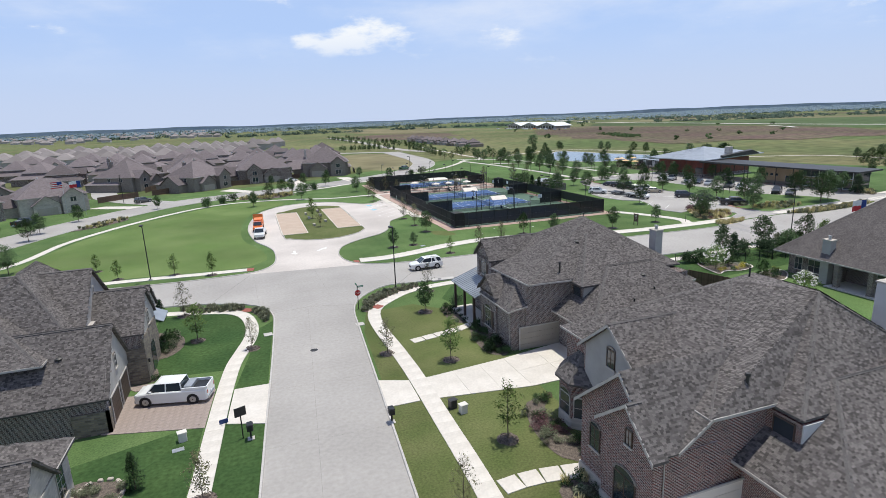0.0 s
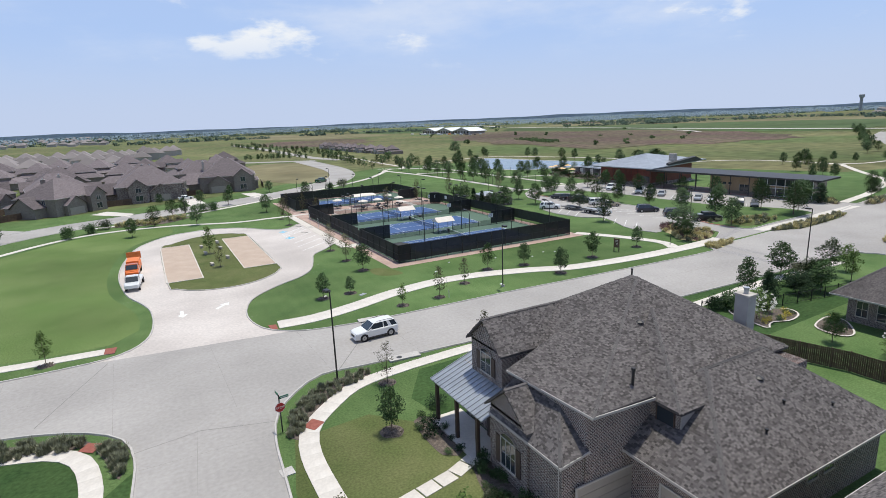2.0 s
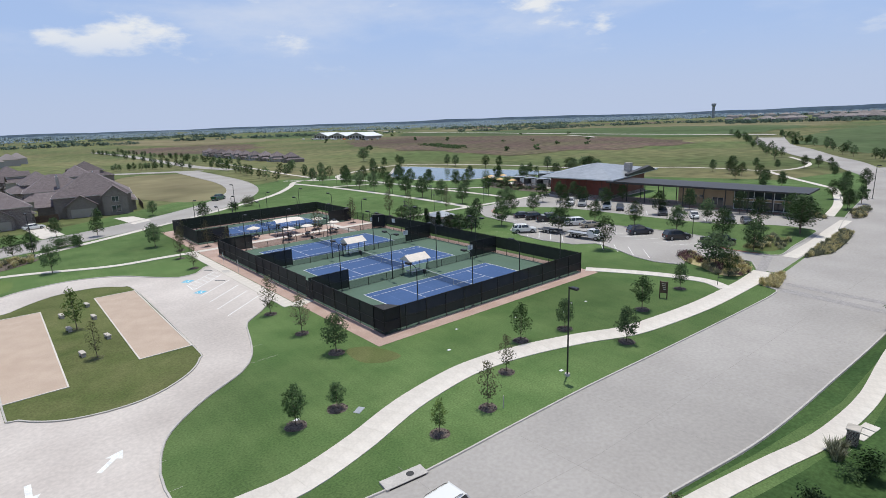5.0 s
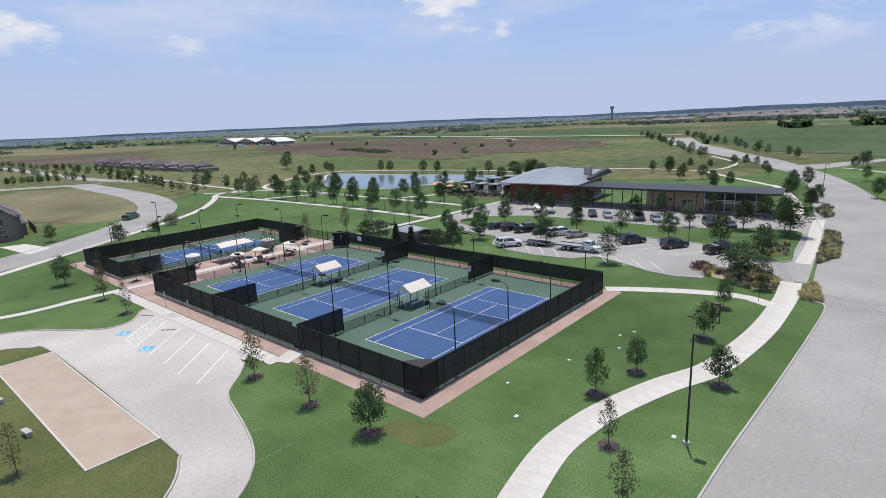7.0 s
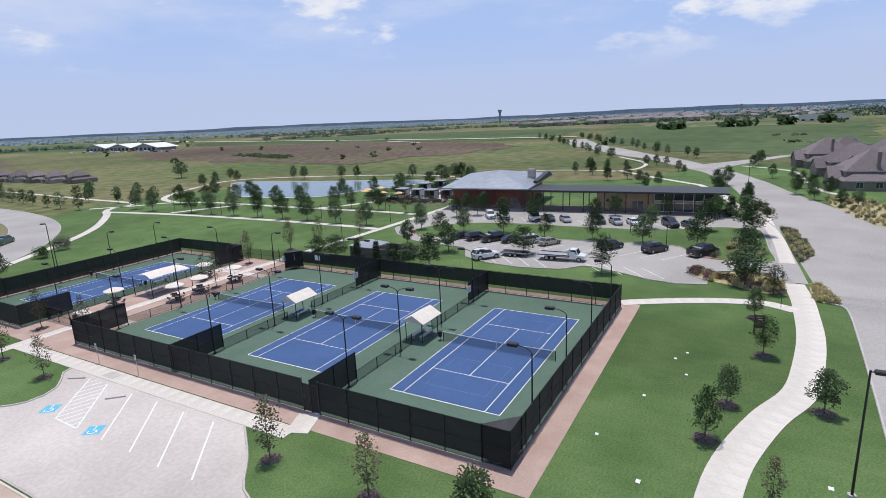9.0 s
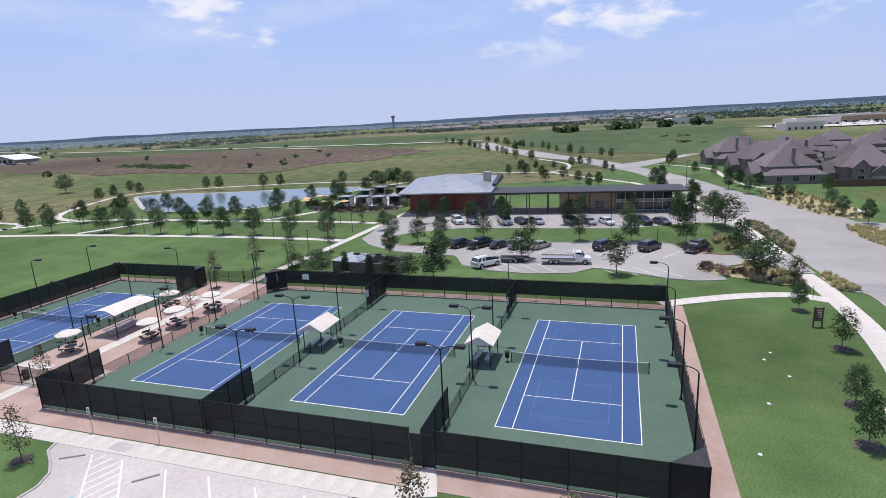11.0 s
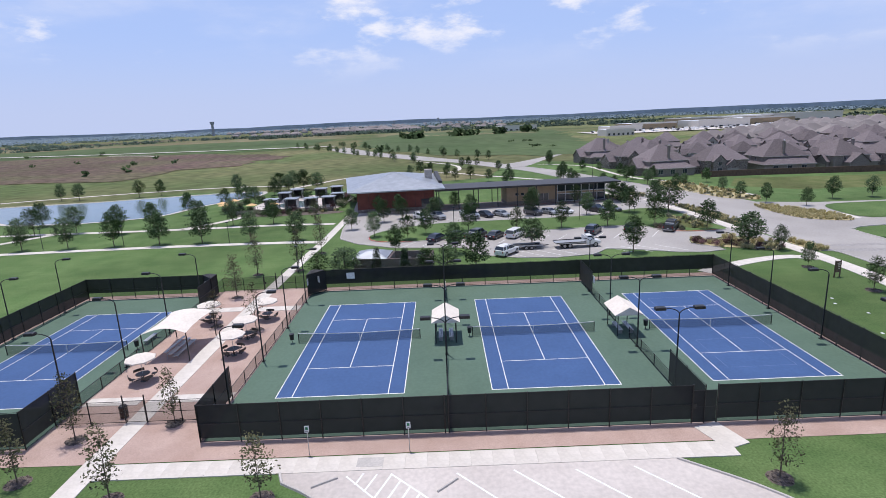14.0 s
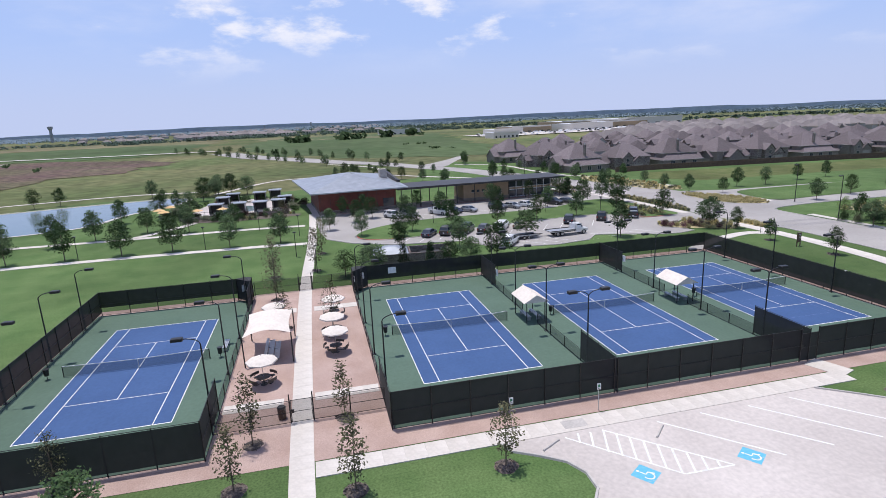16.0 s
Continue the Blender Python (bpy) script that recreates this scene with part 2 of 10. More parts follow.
straw = material("dry_straw_ground", (0.44, 0.37, 0.22), (0.31, 0.28, 0.15), 1.2, 0.95, 0.6, 25.0, fine=(5.0, 0.3), wide=(0.2, 0.2), spec=0.1)
sage = material("sage_shrub_leaves", (0.125, 0.140, 0.085), (0.175, 0.182, 0.120), 2.0, 0.85, island=0.4, spec=0.2)
purple_leaf = material("purple_shrub_leaves", (0.11, 0.055, 0.06), (0.16, 0.09, 0.09), 2.0, 0.85, island=0.4, spec=0.2)
water = material("pond_water", (0.12, 0.17, 0.17), (0.15, 0.20, 0.195), 0.03, 0.12, 0.12, 1.5, spec=0.6)
shingle = material("weathered_shingles", (0.116, 0.104, 0.100), (0.132, 0.118, 0.113), 0.9, 0.92, 0.4, 50.0, island=0.5, wide=(0.25, 0.06), spec=0.2)
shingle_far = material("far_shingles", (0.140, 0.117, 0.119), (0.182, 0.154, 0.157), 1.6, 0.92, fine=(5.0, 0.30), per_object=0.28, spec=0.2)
shingle_brown = material("brown_shingles", (0.105, 0.092, 0.088), (0.135, 0.118, 0.112), 1.6, 0.92, fine=(6.0, 0.30), wide=(0.25, 0.06), spec=0.2)
shingle_under = material("roof_underlay", (0.075, 0.067, 0.064), (0.12, 0.107, 0.10), 2.5, 0.95, 0.3, 40.0, fine=(4.0, 0.25))
ridge_cap = material("ridge_shingles", (0.112, 0.101, 0.098), (0.135, 0.123, 0.118), 1.5, 0.92, 0.4, 50.0, island=0.12)
brick_brown = masonry("brown_brick", (0.185, 0.120, 0.102), (0.045, 0.032, 0.031), (0.52, 0.48, 0.45), 0.28, 0.094, 0.015)
brick_red = masonry("red_brick", (0.225, 0.085, 0.070), (0.060, 0.028, 0.027), (0.48, 0.42, 0.39), 0.28, 0.094, 0.015)
brick_tan = masonry("tan_brick", (0.27, 0.225, 0.195), (0.21, 0.175, 0.15), (0.33, 0.30, 0.27), 0.215, 0.075, 0.010)
field_stone = masonry("cut_stone", (0.34, 0.28, 0.21), (0.15, 0.12, 0.10), (0.22, 0.20, 0.18), 0.42, 0.17, 0.018, stone=True)
pale_stone = masonry("pale_limestone", (0.62, 0.56, 0.49), (0.46, 0.42, 0.37), (0.50, 0.47, 0.43), 0.40, 0.20, 0.015, stone=True)
pale_stucco = material("pale_stucco", (0.56, 0.55, 0.53), (0.62, 0.61, 0.59), 1.0, 0.9, 0.2, 60.0)
stucco = material("grey_stucco", (0.36, 0.34, 0.32), (0.41, 0.39, 0.37), 1.0, 0.9, 0.2, 60.0)
trim_paint = material("taupe_trim_paint", (0.40, 0.37, 0.34), (0.45, 0.42, 0.39), 2.0, 0.6)
garage_paint = material("taupe_garage_door", (0.31, 0.28, 0.24), (0.34, 0.31, 0.27), 1.0, 0.55)
cream_paint = material("cream_garage_door", (0.62, 0.58, 0.52), (0.66, 0.62, 0.56), 1.0, 0.55)
shutter_paint = material("brown_shutter", (0.055, 0.034, 0.026), (0.075, 0.048, 0.036), 6.0, 0.6)
dark_glass = glass_pane("window_glass")
wood_fence = material("stained_cedar_fence", (0.085, 0.052, 0.036), (0.125, 0.080, 0.056), 1.5, 0.85, 0.3, 20.0, per_object=0.2, island=0.2)
zinc_roof = material("standing_seam_metal", (0.36, 0.38, 0.40), (0.42, 0.44, 0.46), 0.4, 0.4, metal=0.6, fine=(0.8, 0.06))
red_panel = material("rust_red_cladding", (0.15, 0.036, 0.024), (0.19, 0.050, 0.034), 0.8, 0.6, fine=(3.0, 0.12))
tan_panel = material("tan_stucco_cladding", (0.36, 0.265, 0.165), (0.42, 0.31, 0.20), 0.7, 0.85, 0.15, 40.0)
dark_steel = material("dark_steel", (0.045, 0.043, 0.042), (0.065, 0.062, 0.060), 2.0, 0.5, metal=0.4)
white_metal = material("white_metal_roof", (0.74, 0.75, 0.76), (0.68, 0.69, 0.70), 0.2, 0.5)
rubber = material("tyre_rubber", (0.018, 0.018, 0.019), None, 8.0, 0.9)
alloy = material("alloy_rim", (0.42, 0.43, 0.45), (0.34, 0.35, 0.36), 5.0, 0.35, metal=0.9)
lamp_red = material("tail_lamp_red", (0.35, 0.015, 0.012), None, 5.0, 0.2)
lamp_clear = material("head_lamp_clear", (0.62, 0.64, 0.66), None, 5.0, 0.15)
orange_paint = material("orange_plastic", (0.72, 0.16, 0.03), (0.78, 0.22, 0.05), 2.0, 0.5)
sign_red = material("stop_sign_red", (0.45, 0.02, 0.02), None, 3.0, 0.5)
sign_green = material("street_sign_green", (0.01, 0.17, 0.08), None, 3.0, 0.5)
sign_white = material("sign_white", (0.78, 0.78, 0.78), None, 3.0, 0.5)
sign_brown = material("park_sign_brown", (0.12, 0.075, 0.05), None, 3.0, 0.6)
flag_red = material("flag_red", (0.50, 0.03, 0.04), None, 2.0, 0.8)
flag_blue = material("flag_blue", (0.02, 0.05, 0.22), None, 2.0, 0.8)
paver = material("brick_pavers", (0.27, 0.215, 0.185), (0.31, 0.25, 0.22), 2.5, 0.9, 0.4, 30.0, fine=(9.0, 0.14))
rock = material("border_rock", (0.40, 0.35, 0.30), (0.30, 0.26, 0.23), 3.0, 0.9, 0.5, 12.0, island=0.3)
yellow_bin = material("blue_plastic", (0.03, 0.06, 0.20), None, 3.0, 0.5)


# ---- mesh helpers ----
class Geo:
    """Vertices and faces collected in plain lists; slot is the material slot of each face."""

    def __init__(self):
        self.v, self.f, self.s = [], [], []

    def face(self, pts, slot=0):
        k = len(self.v)
        self.v.extend(tuple(p) for p in pts)
        self.f.append(tuple(range(k, k + len(pts))))
        self.s.append(slot)
        return self

    def hull(self, base, top, slot=0):
        """A closed prism between two rings of points, wound alike (counter-clockwise seen from the top)."""
        k, n = len(self.v), len(base)
        self.v.extend(tuple(p) for p in base)
        self.v.extend(tuple(p) for p in top)
        self.f.append(tuple(range(k + n - 1, k - 1, -1)))
        self.f.append(tuple(range(k + n, k + 2 * n)))
        for i in range(n):
            j = (i + 1) % n
            self.f.append((k + i, k + j, k + n + j, k + n + i))
        self.s.extend([slot] * (n + 2))
        return self

    def box(self, x0, y0, z0, x1, y1, z1, slot=0):
        ring = ((x0, y0), (x1, y0), (x1, y1), (x0, y1))
        return self.hull([(x, y, z0) for x, y in ring], [(x, y, z1) for x, y in ring], slot)

    def soft_box(self, x0, y0, z0, x1, y1, z1, c=0.05, slot=0):
        """A box with chamfered upright and upper edges."""
        def ring(i, z):
            a, b, d, e = x0 + i, y0 + i, x1 - i, y1 - i
            return [(a + c, b, z), (d - c, b, z), (d, b + c, z), (d, e - c, z), (d - c, e, z), (a + c, e, z), (a, e - c, z), (a, b + c, z)]
        self.hull(ring(0, z0), ring(0, z1 - c), slot)
        return self.hull(ring(0, z1 - c), ring(c * 0.8, z1), slot)

    def prism(self, pts, z0, z1, slot=0):
        return self.hull([(p[0], p[1], z0) for p in pts], [(p[0], p[1], z1) for p in pts], slot)

    def tube(self, p, q, r, r2=None, n=8, slot=0):
        p, q = Vector(p), Vector(q)
        d = (q - p).normalized()
        a = d.orthogonal().normalized()
        b = d.cross(a)
        r2 = r if r2 is None else r2
        cs = [(math.cos(2 * math.pi * i / n), math.sin(2 * math.pi * i / n)) for i in range(n)]
        return self.hull([p + (a * c + b * s) * r for c, s in cs], [q + (a * c + b * s) * r2 for c, s in cs], slot)

    def run(self, pts, r, n=8, slot=0):
        for p, q in zip(pts, pts[1:]):
            self.tube(p, q, r, r, n, slot)
        return self

    def moved(self, m):
        self.v = [tuple(m @ Vector(p)) for p in self.v]
        return self

    def add(self, other, m=None):
        k = len(self.v)
        self.v.extend(other.v if m is None else [tuple(m @ Vector(p)) for p in other.v])
        self.f.extend(tuple(i + k for i in f) for f in other.f)
        self.s.extend(other.s)
        return self

    def mesh(self, name, mats, smooth=False):
        me = bpy.data.meshes.new(name)
        me.from_pydata(self.v, [], self.f)
        for m in mats if isinstance(mats, (list, tuple)) else [mats]:
            me.materials.append(m)
        me.polygons.foreach_set("material_index", self.s)
        if smooth:
            me.polygons.foreach_set("use_smooth", [True] * len(self.f))
        me.update()
        return me


def pieces(geo):
    """The separate solids of a Geo, each as a Geo of its own."""
    root = list(range(len(geo.v)))

    def top(i):
        while root[i] != i:
            root[i] = root[root[i]]
            i = root[i]
        return i
    for f in geo.f:
        for i in f[1:]:
            root[top(i)] = top(f[0])
    out = {}
    for f, s in zip(geo.f, geo.s):
        k = top(f[0])
        g, seen = out.setdefault(k, (Geo(), {}))
        for i in f:
            if i not in seen:
                seen[i] = len(g.v)
                g.v.append(geo.v[i])
        g.f.append(tuple(seen[i] for i in f))
        g.s.append(s)
    return [g for g, _ in out.values()]


def part(name, geo, mats, parent, label="", smooth=False):
    ob = new(name, geo.mesh(name, mats, smooth))
    ob.parent = parent
    return tagged(ob, label)


def thing(name, m, label, category, group="", kind=""):
    ob = new(name)
    ob.matrix_world = m
    ob.empty_display_size = 0.3
    return tagged(ob, label, category, group, kind)


def solid(name, geo, mats, label, category, group="", kind="", m=None, smooth=False):
    ob = new(name, geo.mesh(name, mats, smooth))
    if m is not None:
        ob.matrix_world = m
    return tagged(ob, label, category, group, kind)


def curve(pts, step=1.5, closed=False):
    """Points along a smooth line through pts, about step apart."""
    P = [Vector((p[0], p[1])) for p in pts]
    n = len(P)
    out = []
    for i in range(n if closed else n - 1):
        if closed:
            a, b, c, d = P[i - 1], P[i], P[(i + 1) % n], P[(i + 2) % n]
        else:
            b, c = P[i], P[i + 1]
            a, d = (P[i - 1] if i else b * 2 - c), (P[i + 2] if i + 2 < n else c * 2 - b)
        k = max(1, round((c - b).length / step))
        for j in range(k):
            t = j / k
            out.append(0.5 * (2 * b + (c - a) * t + (2 * a - 5 * b + 4 * c - d) * t * t + (3 * b - a - 3 * c + d) * t ** 3))
    if not closed:
        out.append(P[-1])
    return out


def even(pts, step):
    """The line pts cut into pieces of equal length near step."""
    P = [Vector(p[:2]) for p in pts]
    s = [0.0]
    for a, b in zip(P, P[1:]):
        s.append(s[-1] + (b - a).length)
    k = max(1, round(s[-1] / step))
    out, i = [], 0
    for j in range(k + 1):
        d = s[-1] * j / k
        while i < len(P) - 2 and s[i + 1] < d:
            i += 1
        f = (d - s[i]) / max(1e-6, s[i + 1] - s[i])
        out.append(P[i].lerp(P[i + 1], f))
    return out


def offset(pts, d):
    """The line pts moved d metres to its left."""
    P = [Vector(p[:2]) for p in pts]
    out = []
    for i, p in enumerate(P):
        t = (P[min(i + 1, len(P) - 1)] - P[max(i - 1, 0)]).normalized()
        out.append(p + Vector((-t.y, t.x)) * d)
    return out


def flat(name, pts, z, mat, label, category, thick=0.0, kind="structure"):
    g = Geo()
    pts = [(p[0], p[1]) for p in pts]
    area = sum(a[0] * b[1] - b[0] * a[1] for a, b in zip(pts, pts[1:] + pts[:1]))
    if area < 0:
        pts.reverse()
    if thick:
        g.prism(pts, z - thick, z)
    else:
        g.face([(x, y, z) for x, y in pts])
    ob = solid(name, g, mat, label, category, kind=kind)
    # faces with many corners are cut into triangles, so that they shade evenly
    bm = bmesh.new()
    bm.from_mesh(ob.data)
    bmesh.ops.triangulate(bm, faces=[f for f in bm.faces if len(f.verts) > 4])
    bm.to_mesh(ob.data)
    bm.free()
    return ob


def ribbon(geo, pts, w0, w1, z, slot=0):
    """A flat band between the offsets w0 and w1 of a line."""
    a, b = offset(pts, w0), offset(pts, w1)
    for i in range(len(pts) - 1):
        geo.face([(*b[i], z), (*b[i + 1], z), (*a[i + 1], z), (*a[i], z)], slot)


def kerb(pts, parent, side=1, top=0.13, closed=False):
    """A concrete kerb along pts, on their left (side 1) or right (-1)."""
    P = [Vector(p[:2]) for p in pts]
    g = Geo()
    lines = [(offset(P, side * d), z) for d, z in ((0.0, 0.03), (0.03, top), (0.17, top + 0.01), (0.21, 0.0))]
    for (a, za), (b, zb) in zip(lines, lines[1:]):
        for i in range(len(P) - 1):
            q = [(*a[i], za), (*a[i + 1], za), (*b[i + 1], zb), (*b[i], zb)]
            g.face(q if side > 0 else q[::-1])
    ob = part("kerb", g, kerb_concrete, parent, "pale cast concrete kerb")
    return ob


def inside(p, poly):
    hit = False
    for (x0, y0), (x1, y1) in zip(poly, poly[1:] + poly[:1]):
        if (y0 > p[1]) != (y1 > p[1]) and p[0] < (x1 - x0) * (p[1] - y0) / (y1 - y0) + x0:
            hit = not hit
    return hit


# ---- the ground ----
def ground_height(x, y):
    """Flat where the place is built; the open land rolls gently and rises towards the skyline."""
    d = math.hypot(x - 80, y - 120)
    k = max(0.0, min(1.0, (d - 420) / 1600))
    roll = noise.noise(Vector((x / 700, y / 700, 1.7))) * 9 + noise.noise(Vector((x / 240, y / 240, 4.2))) * 2.2
    return roll * k - 0.06 - 1.5 * k


def make_ground():
    radii = [0, 120, 260, 420, 560, 720, 900, 1100, 1350, 1650, 2000, 2400, 2850, 3300, 3800, 4400]
    n = 72
    g = Geo()
    pts = []
    for r in radii:
        pts.append([(80 + r * math.cos(2 * math.pi * i / n), 120 + r * math.sin(2 * math.pi * i / n)) for i in range(n)])
    for a, b in zip(pts[1:], pts[2:]):
        for i in range(n):
            j = (i + 1) % n
            q = [a[i], b[i], b[j], a[j]]
            g.face([(x, y, ground_height(x, y)) for x, y in q])
    g.face([(x, y, -0.06) for x, y in pts[1]])
    return solid("ground", g, meadow, "open meadow grassland, olive green with dry patches", "ground", kind="structure", smooth=True)


make_ground()

flat("lawn", [(-170, -90), (150, -90), (196, -60), (205, 30), (262, 66), (284, 96), (262, 116), (215, 128), (195, 190), (205, 235), (180, 275), (110, 290), (70, 262), (20, 224), (-20, 214), (-170, 225)], 0.0, grass,
     "mown bright green lawn between the roads", "lawn")
for k, pts in enumerate(([(9.5, 30), (9.6, 14), (24, 14), (24, 62), (20, 66.5), (14, 66), (12.6, 60), (11.5, 45)],
                         [(6.5, 150), (13, 156), (21, 156.5), (25.3, 150), (25.3, 118), (21, 112.5), (15, 110.6), (10, 112), (7, 118)])):
    flat("dry_lawn", pts, 0.004, dry_grass, "patchy sun-dried lawn grass", "lawn")

flat("dry_lawn", curve([(88.8, 374), (92.9, 349), (90.5, 310), (87, 288), (78.5, 263), (64, 247), (55, 258), (48, 290), (52, 340), (66, 380)], 6, True), 0.008, stubble, "dry olive-tan lawn inside the curving road", "lawn")
flat("dry_lawn", [(183, 50), (179, 20), (175, -25), (168, -88), (147, -88), (151, 0), (153, 48), (166, 60)], 0.004, dry_grass, "rough olive field grass before the estate wall", "lawn")
for pts, lb in (([(-9.6, 57), (-9.4, 74.6), (-3.6, 74.2), (-0.4, 71.6), (0.4, 68), (0.3, 64.4), (-0.4, 61), (-1.6, 56)], "dark well-watered front lawn"),
                ([(25, 62), (24, 67), (27, 71.6), (36, 71.8), (48, 69.2), (58, 67.6), (72, 68.0), (80, 68.2), (86, 60), (60, 59), (48, 62)], "dark green garden lawn behind the pavement"),
                ([(-11, 12), (-11, 44), (-4.6, 46), (-2.7, 46), (-3.2, 37), (-4.6, 20), (-5.2, 12)], "dark well-watered lawn before the pale stone house"),
                ([(-3.6, 12), (-1.0, 12), (1.2, 37), (-1.6, 37)], "dark green verge beside the pavement"),
                ([(-2.8, 37), (1.2, 37), (3.4, 68), (1.8, 66), (0.6, 58), (-0.8, 50)], "dark green verge beside the pavement"),
                ([(30, 74.6), (38, 74.0), (50, 72.4), (64, 71.8), (79, 71.4), (96, 71.3), (96, 70.2), (60, 70.2), (48, 72.0), (38, 73.8)], "dark green verge strip beside the road")):
    flat("watered_lawn", pts, 0.006, lush_grass, lb, "lawn")
flat("sunny_lawn", curve([(-60, 98.4), (-20, 97.2), (-6, 96), (1, 95.6), (3.8, 99), (3.4, 106), (1.6, 112), (0.0, 118), (-0.7, 128), (0.0, 141), (2.2, 153), (6, 160), (10, 164.4), (10, 172.4), (2, 174.4), (-6, 173), (-14, 166), (-25, 150.6), (-33, 133.4), (-37, 115), (-48, 100)], 3, True), 0.005, sunny_grass, "sunlit yellow-green park lawn", "lawn")
flat("dry_patch", curve([(36.1, 108.0), (38.1, 107.5), (39.3, 105.2), (39.5, 102.7), (37.3, 102.7), (35.7, 104.5)], 0.7, True), 0.009, dry_grass, "worn brownish patch in the mown lawn", "lawn")
# open fields
for nm, pts, mt, lb in (
        ("brush_field", [(292, 484), (276, 364), (283, 304), (340, 270), (404, 257), (470, 300), (516, 368), (552, 528), (530, 656), (542, 790), (440, 760), (350, 640)], brush, "brown scrubby field with sparse weeds"),
        ("crop_field", [(530, 320), (566, 520), (552, 680), (566, 830), (704, 988), (805, 764), (882, 498), (835, 313), (690, 292)], crop, "flat green crop field"),
        ("crop_field", [(330, 60), (520, 20), (900, -20), (1000, 180), (700, 240), (420, 180)], crop, "rough green pasture"),
        ("dry_field", [(850, 300), (900, 500), (820, 780), (720, 1000), (900, 1180), (1150, 900), (1240, 600), (1100, 360)], stubble, "pale tan stubble field"),
        ("brush_field", [(1260, 380), (1300, 640), (1200, 930), (1000, 1220), (1250, 1350), (1560, 1000), (1640, 600), (1500, 400)], brush, "brown fallow field"),
        ("dry_field", [(760, 20), (960, 60), (1100, 180), (1000, 260), (820, 200)], stubble, "pale tan stubble field"),
        ("dry_field", [(300, 900), (420, 1000), (440, 1300), (300, 1500), (200, 1250), (210, 980)], stubble, "pale tan stubble field"),
        ("crop_field", [(460, 1050), (680, 1060), (860, 1400), (700, 1650), (480, 1500)], crop, "flat green crop field"),
        ("brush_field", [(150, 620), (230, 640), (300, 800), (260, 880), (150, 820)], brush, "brown scrubby ground")):
    g = Geo()
    c = Vector((sum(p[0] for p in pts) / len(pts), sum(p[1] for p in pts) / len(pts)))
    ring = curve(pts, 14, True)
    ring = [p + (p - c).normalized() * (noise.noise(Vector((p.x / 60, p.y / 60, 3))) * 24 + noise.noise(Vector((p.x / 16, p.y / 16, 7))) * 15) for p in ring]
    steps = 10
    for i in range(len(ring)):
        a, b = ring[i], ring[(i + 1) % len(ring)]
        for s in range(steps):
            q = [c.lerp(a, s / steps), c.lerp(a, (s + 1) / steps), c.lerp(b, (s + 1) / steps), c.lerp(b, s / steps)]
            g.face([(p.x, p.y, ground_height(p.x, p.y) + 0.2) for p in (q if s else q[1:])])
    solid(nm, g, mt, lb, "field", kind="structure", smooth=True)

# ---- roads ----
street_l = [(-8.0, -70), (-3.6, -20), (-0.4, 15), (1.3, 35.8), (1.9, 43.7), (2.5, 51), (3.1, 59), (3.5, 65.5), (3.6, 69.6), (2.8, 73.0), (0.4, 75.6), (-3.4, 77.6), (-7.0, 78.6), (-14, 79.8), (-40, 82), (-180, 90)]
street_r = [(2.0, -70), (6.2, -20), (8.8, 14), (10.1, 31.9), (11.3, 48.5), (12.2, 61), (12.7, 67), (13.7, 70.6), (15.7, 73.4), (18.7, 75.6), (22.8, 75.3), (28.3, 74.9), (38.0, 74.2), (50.0, 72.5), (64, 71.9), (79, 71.5), (100, 71.5), (103, 70), (104.5, 66), (105.5, 50), (104, 20), (98, -20), (88, -80)]
north_w = [(-180, 102), (-40, 93.5), (-13.2, 91.1), (-2.8, 90.8), (2.0, 91.6), (4.6, 94.8), (5.4, 100), (5.2, 105.9), (4.2, 110), (2.3, 116), (1.0, 128), (1.6, 140), (3.8, 152), (9.0, 160.5), (14, 163), (19, 163.3), (24.5, 160.5), (28.3, 155.5), (31.3, 152.4), (34.3, 153.0), (36.4, 156.0), (37.4, 156.4)]
north_e = [(37.4, 130.2), (34.5, 126.6), (31.7, 123.8), (30.7, 121), (29.6, 117.2), (28.2, 113.5), (26.0, 110.5), (21.6, 107.4), (17.9, 103.8), (16.3, 100.2), (15.7, 96.5), (16.1, 92.6), (17.4, 89.8), (20.5, 87.6), (26.0, 86.5), (31, 86.2), (38.5, 86.1), (47.5, 85.9), (57, 85.4), (65, 85.0), (77, 84.5), (85, 84.3), (87.6, 84.7), (88.3, 86.2)]
far_s = [(143, 70.5), (152, 74.5), (168, 79.5), (185, 84.6), (210.5, 90.9), (237, 99.4), (261, 109.5), (274, 114.5), (298, 125.1), (328, 142.5), (377, 167), (449, 203), (670, 275), (900, 292), (1500, 330)]
far_n = [(131.4, 89.4), (154, 93.6), (188, 98.3), (216, 104), (240, 111), (260, 121), (297, 138), (328, 160), (386, 191), (455, 227), (670, 294), (900, 312), (1500, 352)]
C = lambda p: curve(p, 1.5)
sl, sr, nw, ne = C(street_l), C(street_r), C(north_w), C(north_e)
fs, fn = curve(far_s, 4), curve(far_n, 4)
flat("road", [*sl, *[p for p in nw if p.y < 93 and p.x < 2.6], Vector((17.4, 89.8)), *[p for p in ne if p.x > 17.0 and p.y < 90], Vector((131.4, 89.4)), *fn[1:], *fs[::-1], Vector((136, 69.5)), Vector((132, 58)), Vector((131, 30)), Vector((124, -20)), Vector((112, -80)), *sr[::-1]],
     0.03, concrete, "wide pale concrete roadway with sealed joints", "road")
road = bpy.data.objects["road"]
